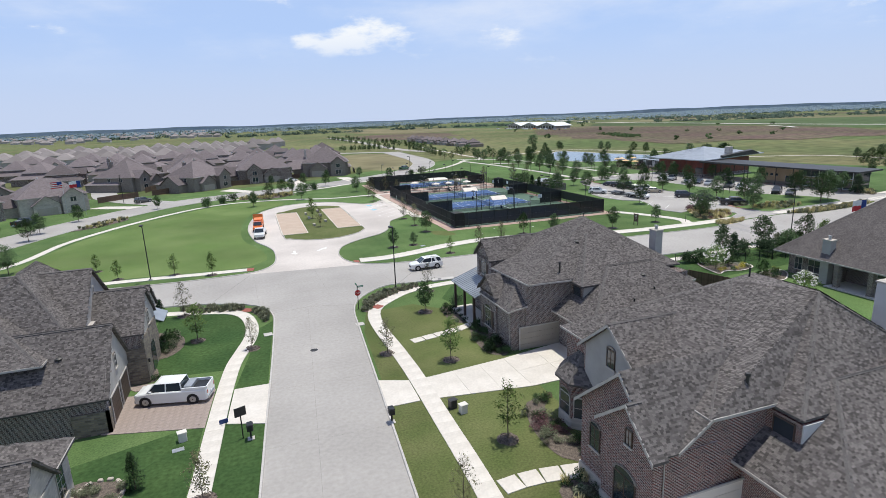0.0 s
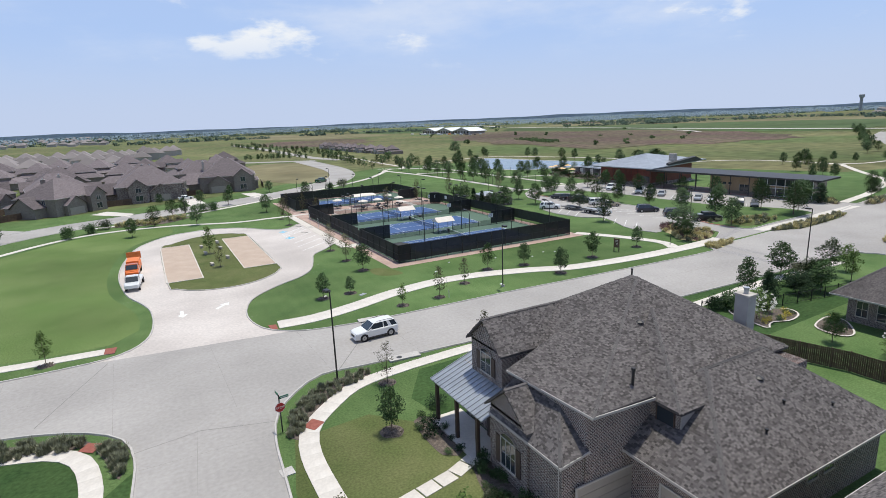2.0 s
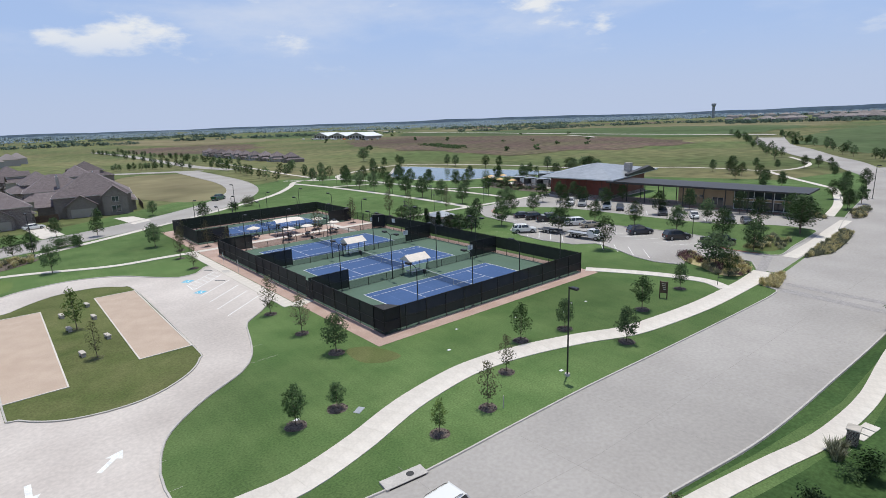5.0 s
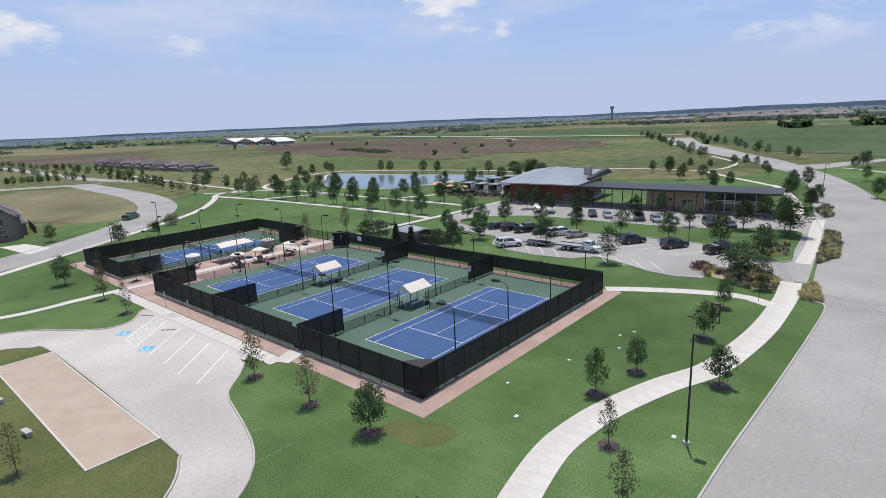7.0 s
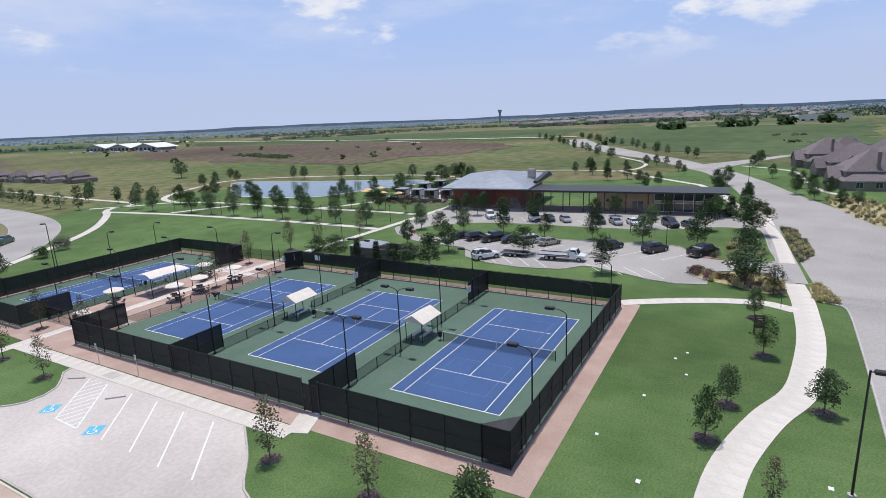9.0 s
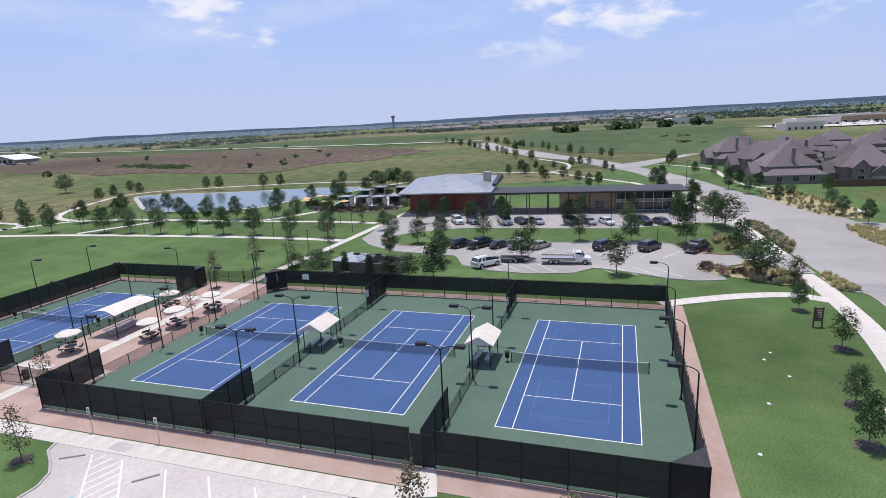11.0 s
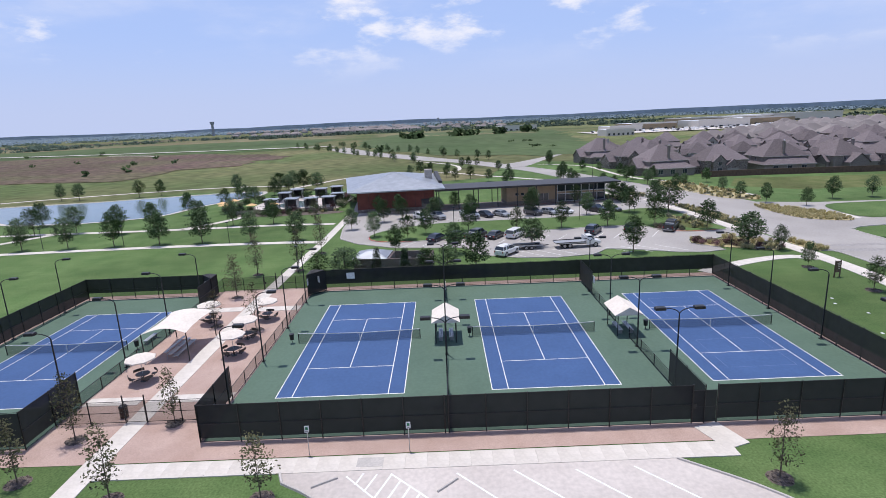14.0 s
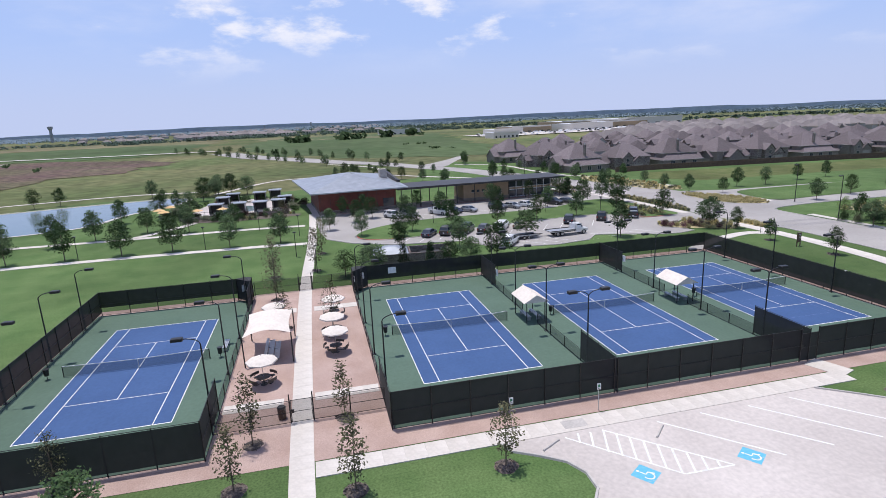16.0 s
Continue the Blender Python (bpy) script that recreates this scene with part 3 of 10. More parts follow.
flat("side_road", curve([(272, 114.5), (282, 107), (308, 90), (333, 77.5), (348, 68), (344, 63), (326, 74), (296, 89), (272, 99.5), (262, 104), (258, 109)], 3, True), 0.024, concrete, "pale concrete side street into the estate", "road")
loop_pts = [*[p for p in nw if p.y > 90.6 and p.x > -2.0], *ne[:-1]]
loop_pts = [p for p in loop_pts if not (p.x > 20 and p.y < 90)]
flat("parking_loop", loop_pts, 0.034, lot_concrete, "pale concrete parking loop with worn markings", "road")
loop = bpy.data.objects["parking_loop"]
for line, side in ((sl, 1), (sr, -1), (nw, 1), (ne, -1)):
    if line in (sl, nw):
        kerb(line, road, 1)
    else:
        kerb(line, road, -1)
kerb(fn, road, 1), kerb(fs, road, -1)
island_pts = [(7.6, 118), (8.6, 114.6), (12.1, 111.6), (17.2, 111.0), (21.5, 113.3), (24.0, 116.8), (24.55, 121), (24.6, 149.5), (23.2, 153.5), (20, 156), (14.5, 155.5), (9.5, 151), (7.5, 147)]
isl = curve(island_pts, 1.2, True)
flat("island_lawn", isl, 0.10, dry_grass, "planted grass island inside the parking loop", "lawn")
kerb(isl + isl[:1], loop, 1)
club_lot = [(91.2, 99.5), (90.2, 103.4), (90.9, 107.3), (93.2, 112), (95.2, 117.5), (91.8, 120.5), (90.6, 127), (91.4, 133), (94, 138.6), (100, 141.5), (102, 154), (106.6, 161.5), (112, 165.8), (122, 167), (138, 167.6), (141, 164), (147.2, 102), (151, 92.8), (149, 90.6), (106.5, 88.0), (96.2, 87.4), (96.2, 90.4), (100.2, 92.6), (100.6, 95.2), (98.2, 99), (99.6, 101.8), (96.4, 102.9), (93, 99.6)]
flat("car_park", club_lot, 0.038, concrete, "pale concrete car park in front of the clubhouse", "road")
car_park = bpy.data.objects["car_park"]
for seg in (club_lot[:15], club_lot[14:18], club_lot[21:]):
    kerb(even(seg, 1.5), car_park, -1)
lot_island = curve([(106.6, 151), (107.6, 157), (111.0, 160), (115, 159.6), (119.6, 156), (124.5, 146), (125.5, 128), (126.8, 112), (131.4, 103.4), (133.2, 98.6), (132.4, 93.4), (128, 92.3), (116, 91.6), (107.4, 90.9), (106.2, 93.5), (106.0, 98.8), (108.6, 103.6), (112.6, 105.2), (113.6, 110), (112.6, 122), (110.6, 136)], 1.5, True)
flat("car_park_lawn", lot_island, 0.11, grass, "grass island with young trees in the car park", "lawn")
kerb(lot_island + lot_island[:1], car_park, -1)
far_left = curve([(-120, 20), (-75, 85), (-56, 118), (-48, 140), (-42, 154), (-34, 168), (-25, 181), (-13, 190.5), (0, 196), (12, 201), (32, 210), (52, 223), (70, 241), (84, 266), (92, 300), (95, 345), (97, 388)], 4)
g = Geo()
ribbon(g, far_left, -5.5, 5.5, 0.037)
lane = solid("road", g, concrete, "pale concrete residential road curving past the lawn", "road", kind="structure")
kerb(offset(far_left, 5.5), lane, 1), kerb(offset(far_left, -5.5), lane, -1)
g = Geo()
for pts, w in (([(-22, 188), (-38, 207), (-48, 230), (-58, 300), (-60, 480)], 4), ([(103, 381), (91, 391), (61, 411), (20, 432), (-60, 466)], 5), ([(118, 372), (112, 420), (114, 520), (117, 650), (112, 800)], 4)):
    ribbon(g, curve(pts, 8), -w, w, 0.034)
solid("side_road", g, concrete, "narrow concrete street between the houses", "road", kind="structure")

# drives of the estate houses
for pts in ([(-8.6, 212.6), (-4.6, 217), (2.6, 206), (1.5, 200.5)], [(15.6, 231), (20.6, 231), (22.4, 213.6), (17.8, 211)], [(35.6, 232), (40.2, 231), (42.4, 219.5), (37.4, 216)], [(-44, 190), (-40, 193), (-28, 186), (-31, 182)]):
    flat("driveway", pts, 0.045, walk_concrete, "pale concrete drive before a garage", "driveway")

# joints cut across the concrete
g = Geo()
for y in range(-58, 74, 9):
    f = (y + 70) / 140
    xa, xb = -8.6 + 12.2 * f, 2.0 + 11.4 * f
    ribbon(g, [Vector((xa + 0.3, y)), Vector((xb - 0.3, y - 0.4))], -0.009, 0.009, 0.035)
ribbon(g, [Vector((-3.3, -70)), Vector((7.8, 72))], -0.009, 0.009, 0.0352)
for x in range(-61, 130, 9):
    yn, ys = 91 - 0.065 * (x + 13) if x < 30 else 85, 79 if x < 0 else 73.5
    ribbon(g, [Vector((x, ys - (0 if x < 30 else 1.0))), Vector((x - 0.5, yn - 0.4))], -0.009, 0.009, 0.0354)
ribbon(g, [Vector((-60, 87.5)), Vector((10, 82.6)), Vector((40, 79.3)), Vector((130, 77.6))], -0.009, 0.009, 0.0356)
tagged(solid("pavement_joint", g, joint_dark, "dark sealed joints between concrete panels", "joint", kind="stuff"))
g = Geo()
for y in range(96, 112, 4):
    ribbon(g, [Vector((5.2, y)), Vector((16.6, y))], -0.009, 0.009, 0.040)
for y in range(112, 152, 4):
    ribbon(g, [Vector((1.8, y)), Vector((7.2, y))], -0.009, 0.009, 0.0402)
    ribbon(g, [Vector((25.4, y)), Vector((30.3, y))], -0.009, 0.009, 0.0402)
for x in (28.0, 31.0, 34.0):
    ribbon(g, [Vector((x, 126)), Vector((x, 152))], -0.009, 0.009, 0.0404)
for x in range(93, 112, 5):
    ribbon(g, [Vector((x, 101)), Vector((x - 2, 140))], -0.009, 0.009, 0.044)
tagged(solid("pavement_joint", g, joint_pale, "pale weathered joints between concrete panels", "joint", kind="stuff"))


# ---- walks made of separate slabs ----
def walk_slabs(pts, width, label, step=1.5, name="pavement"):
    P = even(curve(pts, 0.6), step)
    base = thing(name, Matrix(), label, "pavement", kind="structure")
    a, b = offset(P, width / 2), offset(P, -width / 2)
    for i in range(len(P) - 1):
        q = [b[i], b[i + 1], a[i + 1], a[i]]
        c = sum(q, Vector((0, 0))) / 4
        q = [p + (c - p).normalized() * 0.003 for p in q]
        g = Geo()
        o = Vector((c.x, c.y))
        top = 0.065 + random.uniform(-0.003, 0.003)
        low, mid, up = [(p.x - o.x, p.y - o.y, -0.05) for p in q], [(p.x - o.x, p.y - o.y, top - 0.012) for p in q], [((p.x - o.x) * 0.998, (p.y - o.y) * 0.998, top) for p in q]
        g.hull(low, mid), g.hull(mid, up)
        s = part("slab", g, walk_concrete, base)
        s.location = (c.x, c.y, 0)
    return base


def walk_band(pts, width, label, step=2.0):
    g = Geo()
    P = even(curve(pts, 2.0), step)
    ribbon(g, P, -width / 2, width / 2, 0.05)
    return solid("pavement", g, walk_concrete, label, "pavement", kind="structure")


def build_walks():
    walk_slabs([(10.6, -10), (13.2, 14), (14.3, 30), (14.6, 40), (14.75, 48), (14.65, 54), (14.45, 59), (14.55, 63.6), (15.4, 66.8), (17.5, 69.2), (20.6, 71.6), (24.5, 72.5), (29, 72.9), (34.5, 73.1), (39.5, 72.5), (47.5, 70.8), (52, 69.7), (57, 69.1), (63, 68.9), (70.5, 69.4), (78, 69.7), (95, 69.4)], 1.5, "pale concrete pavement winding past the front lawns")
    walk_slabs([(-5.6, -10), (-3.8, 20), (-2.4, 37.3), (-1.8, 46), (-1.3, 52), (-0.7, 57), (0.2, 60.6), (0.95, 64), (1.0, 67.6), (0.2, 71.3), (-1.6, 73.4), (-4.6, 74.6), (-8.5, 75.8), (-16, 77.6), (-40, 80)], 1.4, "pale concrete pavement beside the front lawn")
    walk_slabs([(18.2, 91.2), (22.5, 91.0), (28.0, 92.3), (34.0, 94.4), (40.2, 95.6), (44.0, 95.7), (49.3, 94.9), (56, 92.8), (61.5, 90.4), (68, 89.3), (75.5, 88.6), (83, 88.5), (89, 88.6), (95.6, 89.2)], 2.6, "curving concrete pavement along the park lawn")
    walk_slabs([(106.9, 89.4), (122, 90.0), (133, 91.0), (147, 92.0)], 2.1, "concrete pavement along the car park island")
    walk_slabs([(84.0, 89.5), (85.6, 93.0), (84.2, 99), (81.2, 105.5), (79.3, 108.7)], 2.0, "concrete path to the tennis courts")
    walk_slabs([(38.2, 169.0), (38.2, 160), (38.2, 150), (38.2, 126)], 1.7, "concrete pavement between parking bays and courts")
    walk_slabs([(48.2, 176.1), (48.1, 171.4)], 1.35, "concrete strip across the plaza")
    walk_slabs([(48.3, 168.9), (48.3, 163.6)], 1.35, "concrete strip across the plaza")
    walk_slabs([(71.2, 175.8), (71.3, 170.8)], 1.6, "concrete strip across the plaza")
    walk_slabs([(71.0, 168.7), (71.0, 163.5)], 1.6, "concrete strip across the plaza")
    walk_slabs([(38.4, 125.6), (41.2, 126.6)], 2.0, "concrete apron at the court gate", 1.0)
    walk_slabs([(31, 169.8), (45, 169.9), (80, 169.7), (110, 168.6), (136, 168.2), (145, 168.2)], 1.65, "straight concrete walk through the courts plaza")
    walk_slabs([(-62, 70), (-50, 100), (-38.5, 116), (-34.5, 134.7), (-26, 152.7), (-14.5, 169), (-4.3, 176), (10, 175.6), (24, 170), (31, 169.6)], 1.5, "concrete park path beside the loop")
    walk_slabs([(-60, 96.5), (-20, 95.4), (-6, 94.2), (1.5, 93.6)], 1.7, "concrete pavement along the park lawn")
    walk_slabs([(110.0, 169.6), (110.9, 179.6), (111.2, 207), (109.6, 243), (106.3, 270)], 2.0, "long straight concrete park path", 2.5)
    walk_band([(-6, 184.5), (8, 188), (29.8, 200.5), (68.8, 227.5), (87, 243), (101.4, 262), (107, 272), (112, 277), (121.5, 281), (124.1, 316), (127, 350), (129.3, 385), (134, 450)], 2.0, "concrete path beside the curving road")
    walk_band([(108.5, 284), (118, 274), (127, 266), (130.6, 250), (130.6, 235), (130, 212), (130.5, 184), (129.4, 170)], 2.0, "concrete path among the park trees")
    walk_band([(130.4, 206), (136, 201), (146, 195.6), (152, 194)], 2.0, "concrete path towards the pond")
    walk_band([(111.4, 246), (120, 241.5), (130.6, 235)], 2.0, "concrete path crossing the lawn")
    walk_band([(127, 266), (133, 281), (146, 292), (168, 303), (180, 307), (192, 303), (202, 286), (212, 257), (218, 228), (214, 204)], 2.2, "concrete path round the pond")
    walk_band([(150, 96), (172, 100), (198.4, 108), (206.4, 113.6), (221.8, 126.6), (236, 137.5), (243, 146), (240, 180), (205, 200)], 2.0, "concrete path behind the clubhouse")
    walk_band([(112, 63), (118, 58), (120, 20), (114, -30)], 1.8, "concrete pavement beside the side road")
    walk_band([(146, 64), (169.5, 68.6), (182.8, 72.4), (192.8, 77.5), (212.5, 80.2), (243.6, 81.5), (257.8, 90.1), (266, 99)], 1.8, "concrete pavement along the far road")
    walk_band([(240.4, 145), (253.5, 137.1), (281.3, 139.3), (315.9, 158.2)], 1.8, "concrete path joining the far road")


# pond
pond_pts = curve([(177.6, 296), (162, 279), (146.6, 259.5), (144.6, 247), (145, 236), (151.5, 221.6), (167, 217), (181, 209), (192, 206), (200, 211), (196, 235), (188, 262), (184, 288)], 3, True)
flat("water", pond_pts, 0.03, water, "still grey-green pond water reflecting the sky", "pond")
g = Geo()
ribbon(g, pond_pts + pond_pts[:1], -0.7, 0.0, 0.12), ribbon(g, pond_pts + pond_pts[:1], 0.0, 0.9, 0.06)
solid("pond_edge", g, kerb_concrete, "pale stone edge round the pond", "edging", kind="structure")

# ---- tennis court ground ----
pad = flat("gravel_pad", [(39.2, 106.3), (79.2, 106.3), (79.2, 197.8), (39.4, 197.8), (39.4, 190), (39.2, 170)], 0.03, gravel, "pinkish crushed granite apron round the courts", "ground")
flat("plaza_gravel", [(40.5, 163.4), (79.5, 163.4), (79.5, 176.2), (40.5, 176.2)], 0.036, gravel, "pinkish crushed granite plaza between the courts", "ground")
X0, X1 = 47.6, 71.37
COURTS = (111.9, 130.53, 148.86, 179.75)   # low-y edge of each doubles court
flat("court_surface", [(41.5, 108.4), (77.5, 108.4), (77.5, 163.3), (41.5, 163.3)], 0.05, court_green, "green acrylic surround of three tennis courts", "court")
flat("court_surface", [(41.5, 176.3), (77.5, 176.3), (77.5, 194.6), (41.5, 194.6)], 0.05, court_green, "green acrylic surround of a single tennis court", "court")


def tennis_court(y0):
    y1, xm = y0 + 10.97, (X0 + X1) / 2
    court = thing("tennis_court", pose(0, 0, 0), "blue acrylic tennis court with white lines and a black net", "tennis court", "tennis courts", "structure")
    part("playing_surface", Geo().face([(X0, y0, 0.054), (X1, y0, 0.054), (X1, y1, 0.054), (X0, y1, 0.054)]), court_blue, court)
    w, z = 0.075, 0.058
    L = lambda a, b, c, d: part("line", Geo().face([(a, b, z), (c, b, z), (c, d, z), (a, d, z)]), paint_white, court)
    for y in (y0, y1 - w):
        L(X0, y, X1, y + w)
    for y in (y0 + 1.37, y1 - 1.37 - w):
        L(X0 + 0.1, y, X1 - 0.1, y + w)
    L(X0, y0 + w, X0 + 0.1, y1 - w), L(X1 - 0.1, y0 + w, X1, y1 - w)
    for x in (xm - 6.4, xm + 6.4):
        L(x - w / 2, y0 + 1.37 + w, x + w / 2, y1 - 1.37 - w)
    L(xm - 6.4 + w, (y0 + y1) / 2 - w / 2, xm + 6.4 - w, (y0 + y1) / 2 + w / 2)
    net = new("net")
    net.parent = court
    for y in (y0 - 0.91, y1 + 0.91):
        part("net_post", Geo().tube((xm, y, 0.05), (xm, y, 1.10), 0.045), black_metal, net)
    n = 12
    mid = (y0 + y1) / 2
    top = lambda y: 0.91 + 0.16 * (abs(y - mid) / 6.4) ** 1.5
    cloth, tape = Geo(), Geo()
    for i in range(n):
        a, b = y0 - 0.88 + (12.73) * i / n, y0 - 0.88 + 12.73 * (i + 1) / n
        cloth.face([(xm, a, 0.07), (xm, b, 0.07), (xm, b, top(b)), (xm, a, top(a))])
        tape.hull([(xm - 0.02, a, top(a)), (xm + 0.02, a, top(a)), (xm + 0.02, b, top(b)), (xm - 0.02, b, top(b))],
                  [(xm - 0.02, a, top(a) + 0.06), (xm + 0.02, a, top(a) + 0.06), (xm + 0.02, b, top(b) + 0.06), (xm - 0.02, b, top(b) + 0.06)])
    part("netting", cloth, net_cord, net), part("head_tape", tape, paint_white, net, "white net tape")
    part("centre_strap", Geo().box(xm - 0.03, mid - 0.03, 0.06, xm + 0.03, mid + 0.03, 0.95), paint_white, net)


for y0 in COURTS:
    tennis_court(y0)
# faint practice lines on the court nearest the road
g = Geo()
c0 = COURTS[0]
for a, b, c, d in ((50.0, c0 + 2.4, 56.2, c0 + 2.43), (50.0, c0 + 8.5, 56.2, c0 + 8.53), (56.17, c0 + 2.43, 56.2, c0 + 8.5), (49.97, c0 + 2.4, 50.0, c0 + 8.53), (63, c0 + 2.4, 69, c0 + 2.43), (63, c0 + 8.5, 69, c0 + 8.53), (69, c0 + 2.4, 69.03, c0 + 8.53)):
    g.face([(a, b, 0.0585), (c, b, 0.0585), (c, d, 0.0585), (a, d, 0.0585)])
solid("practice_line", g, material("faded_line_paint", (0.12, 0.17, 0.33), (0.15, 0.20, 0.36), 2.0, 0.75), "faint pale practice lines on the blue court", "line", kind="structure")

# bocce courts
for x0, x1, y0, y1 in ((7.45, 12.75, 118.8, 147.9), (19.1, 24.4, 121.0, 149.6)):
    b = thing("bocce_court", pose((x0 + x1) / 2, (y0 + y1) / 2, 0.11), "long bocce court of tan sand inside a concrete border", "bocce court", "bocce courts", "structure")
    hx, hy = (x1 - x0) / 2, (y1 - y0) / 2
    part("sand_bed", Geo().box(-hx + 0.15, -hy + 0.15, -0.02, hx - 0.15, hy - 0.15, 0.012), sand, b)
    for q in ((-hx, -hy, hx, -hy + 0.15), (-hx, hy - 0.15, hx, hy), (-hx, -hy + 0.15, -hx + 0.15, hy - 0.15), (hx - 0.15, -hy + 0.15, hx, hy - 0.15)):
        part("border", Geo().box(q[0], q[1], -0.02, q[2], q[3], 0.05), walk_concrete, b)

# parking bays and arrows
bay = [(36.7, 144.8, 30.8, 139.4), (36.8, 141.1, 30.8, 135.6), (36.6, 137.1, 30.6, 131.8), (36.7, 133.3, 30.7, 128.1)]


def stripe(x0, y0, x1, y1, w=0.13, z=0.0385, mat=paint_white, label="worn white parking bay line"):
    g = Geo()
    ribbon(g, [Vector((x0, y0)), Vector((x1, y1))], -w / 2, w / 2, z)
    return solid("bay_line", g, mat, label, "road marking", "parking bay lines", "structure")


for q in bay:
    stripe(*q, 0.14)
for q in ((36.8, 152.0, 31.0, 146.7), (36.9, 149.1, 30.9, 143.2)):
    stripe(*q, 0.13, 0.0415)
stripe(31.0, 146.65, 30.9, 143.25, 0.13, 0.0428)
stripe(37.05, 150.9, 35.9, 151.3, 0.14, 0.0440), stripe(36.9, 150.0, 35.2, 150.65, 0.14, 0.0440)
for i in range(9):          # hatching between the two bays
    x, y = 36.8 - 0.655 * i, 149.05 - 0.635 * i
    k = min(1.0, (x - 31.0) / 2.4)
    stripe(x, y, x - 2.4 * k, y + 0.95 * k, 0.14, 0.0440)


def accessible_mark(x, y, rz):
    m = thing("accessible_bay_marking", pose(x, y, 0.0386, 0, 0, rz), "cyan square with a white wheelchair symbol on the concrete", "road marking", "accessible bay markings", "structure")
    part("blue_square", Geo().face([(-0.7, -0.7, 0), (0.7, -0.7, 0), (0.7, 0.7, 0), (-0.7, 0.7, 0)]), paint_cyan, m)
    g = Geo()
    arc = [(0.32 * math.cos(a) - 0.05, 0.32 * math.sin(a) - 0.22) for a in [radians(150 + 240 * i / 14) for i in range(15)]]
    ribbon(g, [Vector(p) for p in arc], -0.045, 0.045, 0.004)
    ribbon(g, [Vector((-0.05, 0.38)), Vector((-0.05, 0.0)), Vector((0.25, -0.02)), Vector((0.38, -0.4))], -0.05, 0.05, 0.0042)
    c = [(0.10 * math.cos(a) - 0.05, 0.10 * math.sin(a) + 0.52, 0.0044) for a in [2 * math.pi * i / 12 for i in range(12)]]
    g.face(c)
    part("wheelchair_symbol", g, paint_white, m)


accessible_mark(31.7, 149.0, -55), accessible_mark(31.4, 141.5, -55)
def turn_arrow(x, y, rz):
    g = Geo()
    g.face([(-0.2, -1.4, 0), (0.2, -1.4, 0), (0.2, 0.3, 0), (-0.2, 0.3, 0)]).face([(-0.65, 0.3, 0), (0.65, 0.3, 0), (0, 1.4, 0)])
    solid("road_arrow", g, paint_white, "white arrow painted on concrete", "road marking", "road arrows", "structure", pose(x, y, 0.0387, 0, 0, rz))


turn_arrow(8.6, 102.1, 180), turn_arrow(13.5, 102.7, -42)
for i in range(10):
    stripe(92.0, 105.2 + 2.95 * i, 96.6, 109.0 + 2.95 * i, 0.11, 0.0425) if i not in (4, 5) else None
for i in range(14):
    stripe(102.8, 152.6 - 3.5 * i, 107.9, 149.4 - 3.5 * i, 0.11, 0.0425)
    stripe(127.2 + 0.1 * i, 150 - 3.4 * i, 132.2 + 0.1 * i, 153.2 - 3.4 * i, 0.11, 0.0425)


# ---- court fences ----
cover_cloth = material("grey_cover_cloth", (0.030, 0.030, 0.032), (0.045, 0.045, 0.047), 1.5, 0.8)
def fence_run(parent, p, q, height=3.05, screen=(0.35, 3.0), bay_len=3.05, cloth=screen_cloth, mid=True, rail=True):
    """One straight run of black posts and rails with a cloth or wire panel in each bay."""
    p, q = Vector(p), Vector(q)
    n = max(1, round((q - p).length / bay_len))
    d = (q - p).normalized()
    nrm = Vector((-d.y, d.x))
    for i in range(n + 1):
        c = p.lerp(q, i / n)
        part("post", Geo().tube((c.x, c.y, 0.03), (c.x, c.y, height + 0.05), 0.045, n=8), black_metal, parent)
    for z in ((height, height / 2, 0.12) if mid else (height, 0.12)):
        part("rail", Geo().tube((p.x, p.y, z), (q.x, q.y, z), 0.025, n=6), black_metal, parent)
    for i in range(n):
        a, b = p.lerp(q, i / n) + nrm * 0.05, p.lerp(q, (i + 1) / n) + nrm * 0.05
        g = Geo()
        k = 4
        for j in range(k):
            u, v = a.lerp(b, j / k), a.lerp(b, (j + 1) / k)
            s0, s1 = 0.02 * math.sin(math.pi * j / k), 0.02 * math.sin(math.pi * (j + 1) / k)
            g.face([(u.x + nrm.x * s0, u.y + nrm.y * s0, screen[0]), (v.x + nrm.x * s1, v.y + nrm.y * s1, screen[0]), (v.x, v.y, screen[1]), (u.x, u.y, screen[1])])
        part("windscreen" if cloth is screen_cloth else "wire_panel", g, cloth, parent)
        if cloth is screen_cloth and screen[0] > 0.2:
            g = Geo().face([(a.x, a.y, 0.1), (b.x, b.y, 0.1), (b.x, b.y, screen[0]), (a.x, a.y, screen[0])])
            part("wire_panel", g, chain_link, parent)


def court_fence(corners, label):
    f = thing("court_fence", Matrix(), label, "fence", "tennis court fences")
    for p, q, kw in corners:
        fence_run(f, p, q, **kw)
    return f


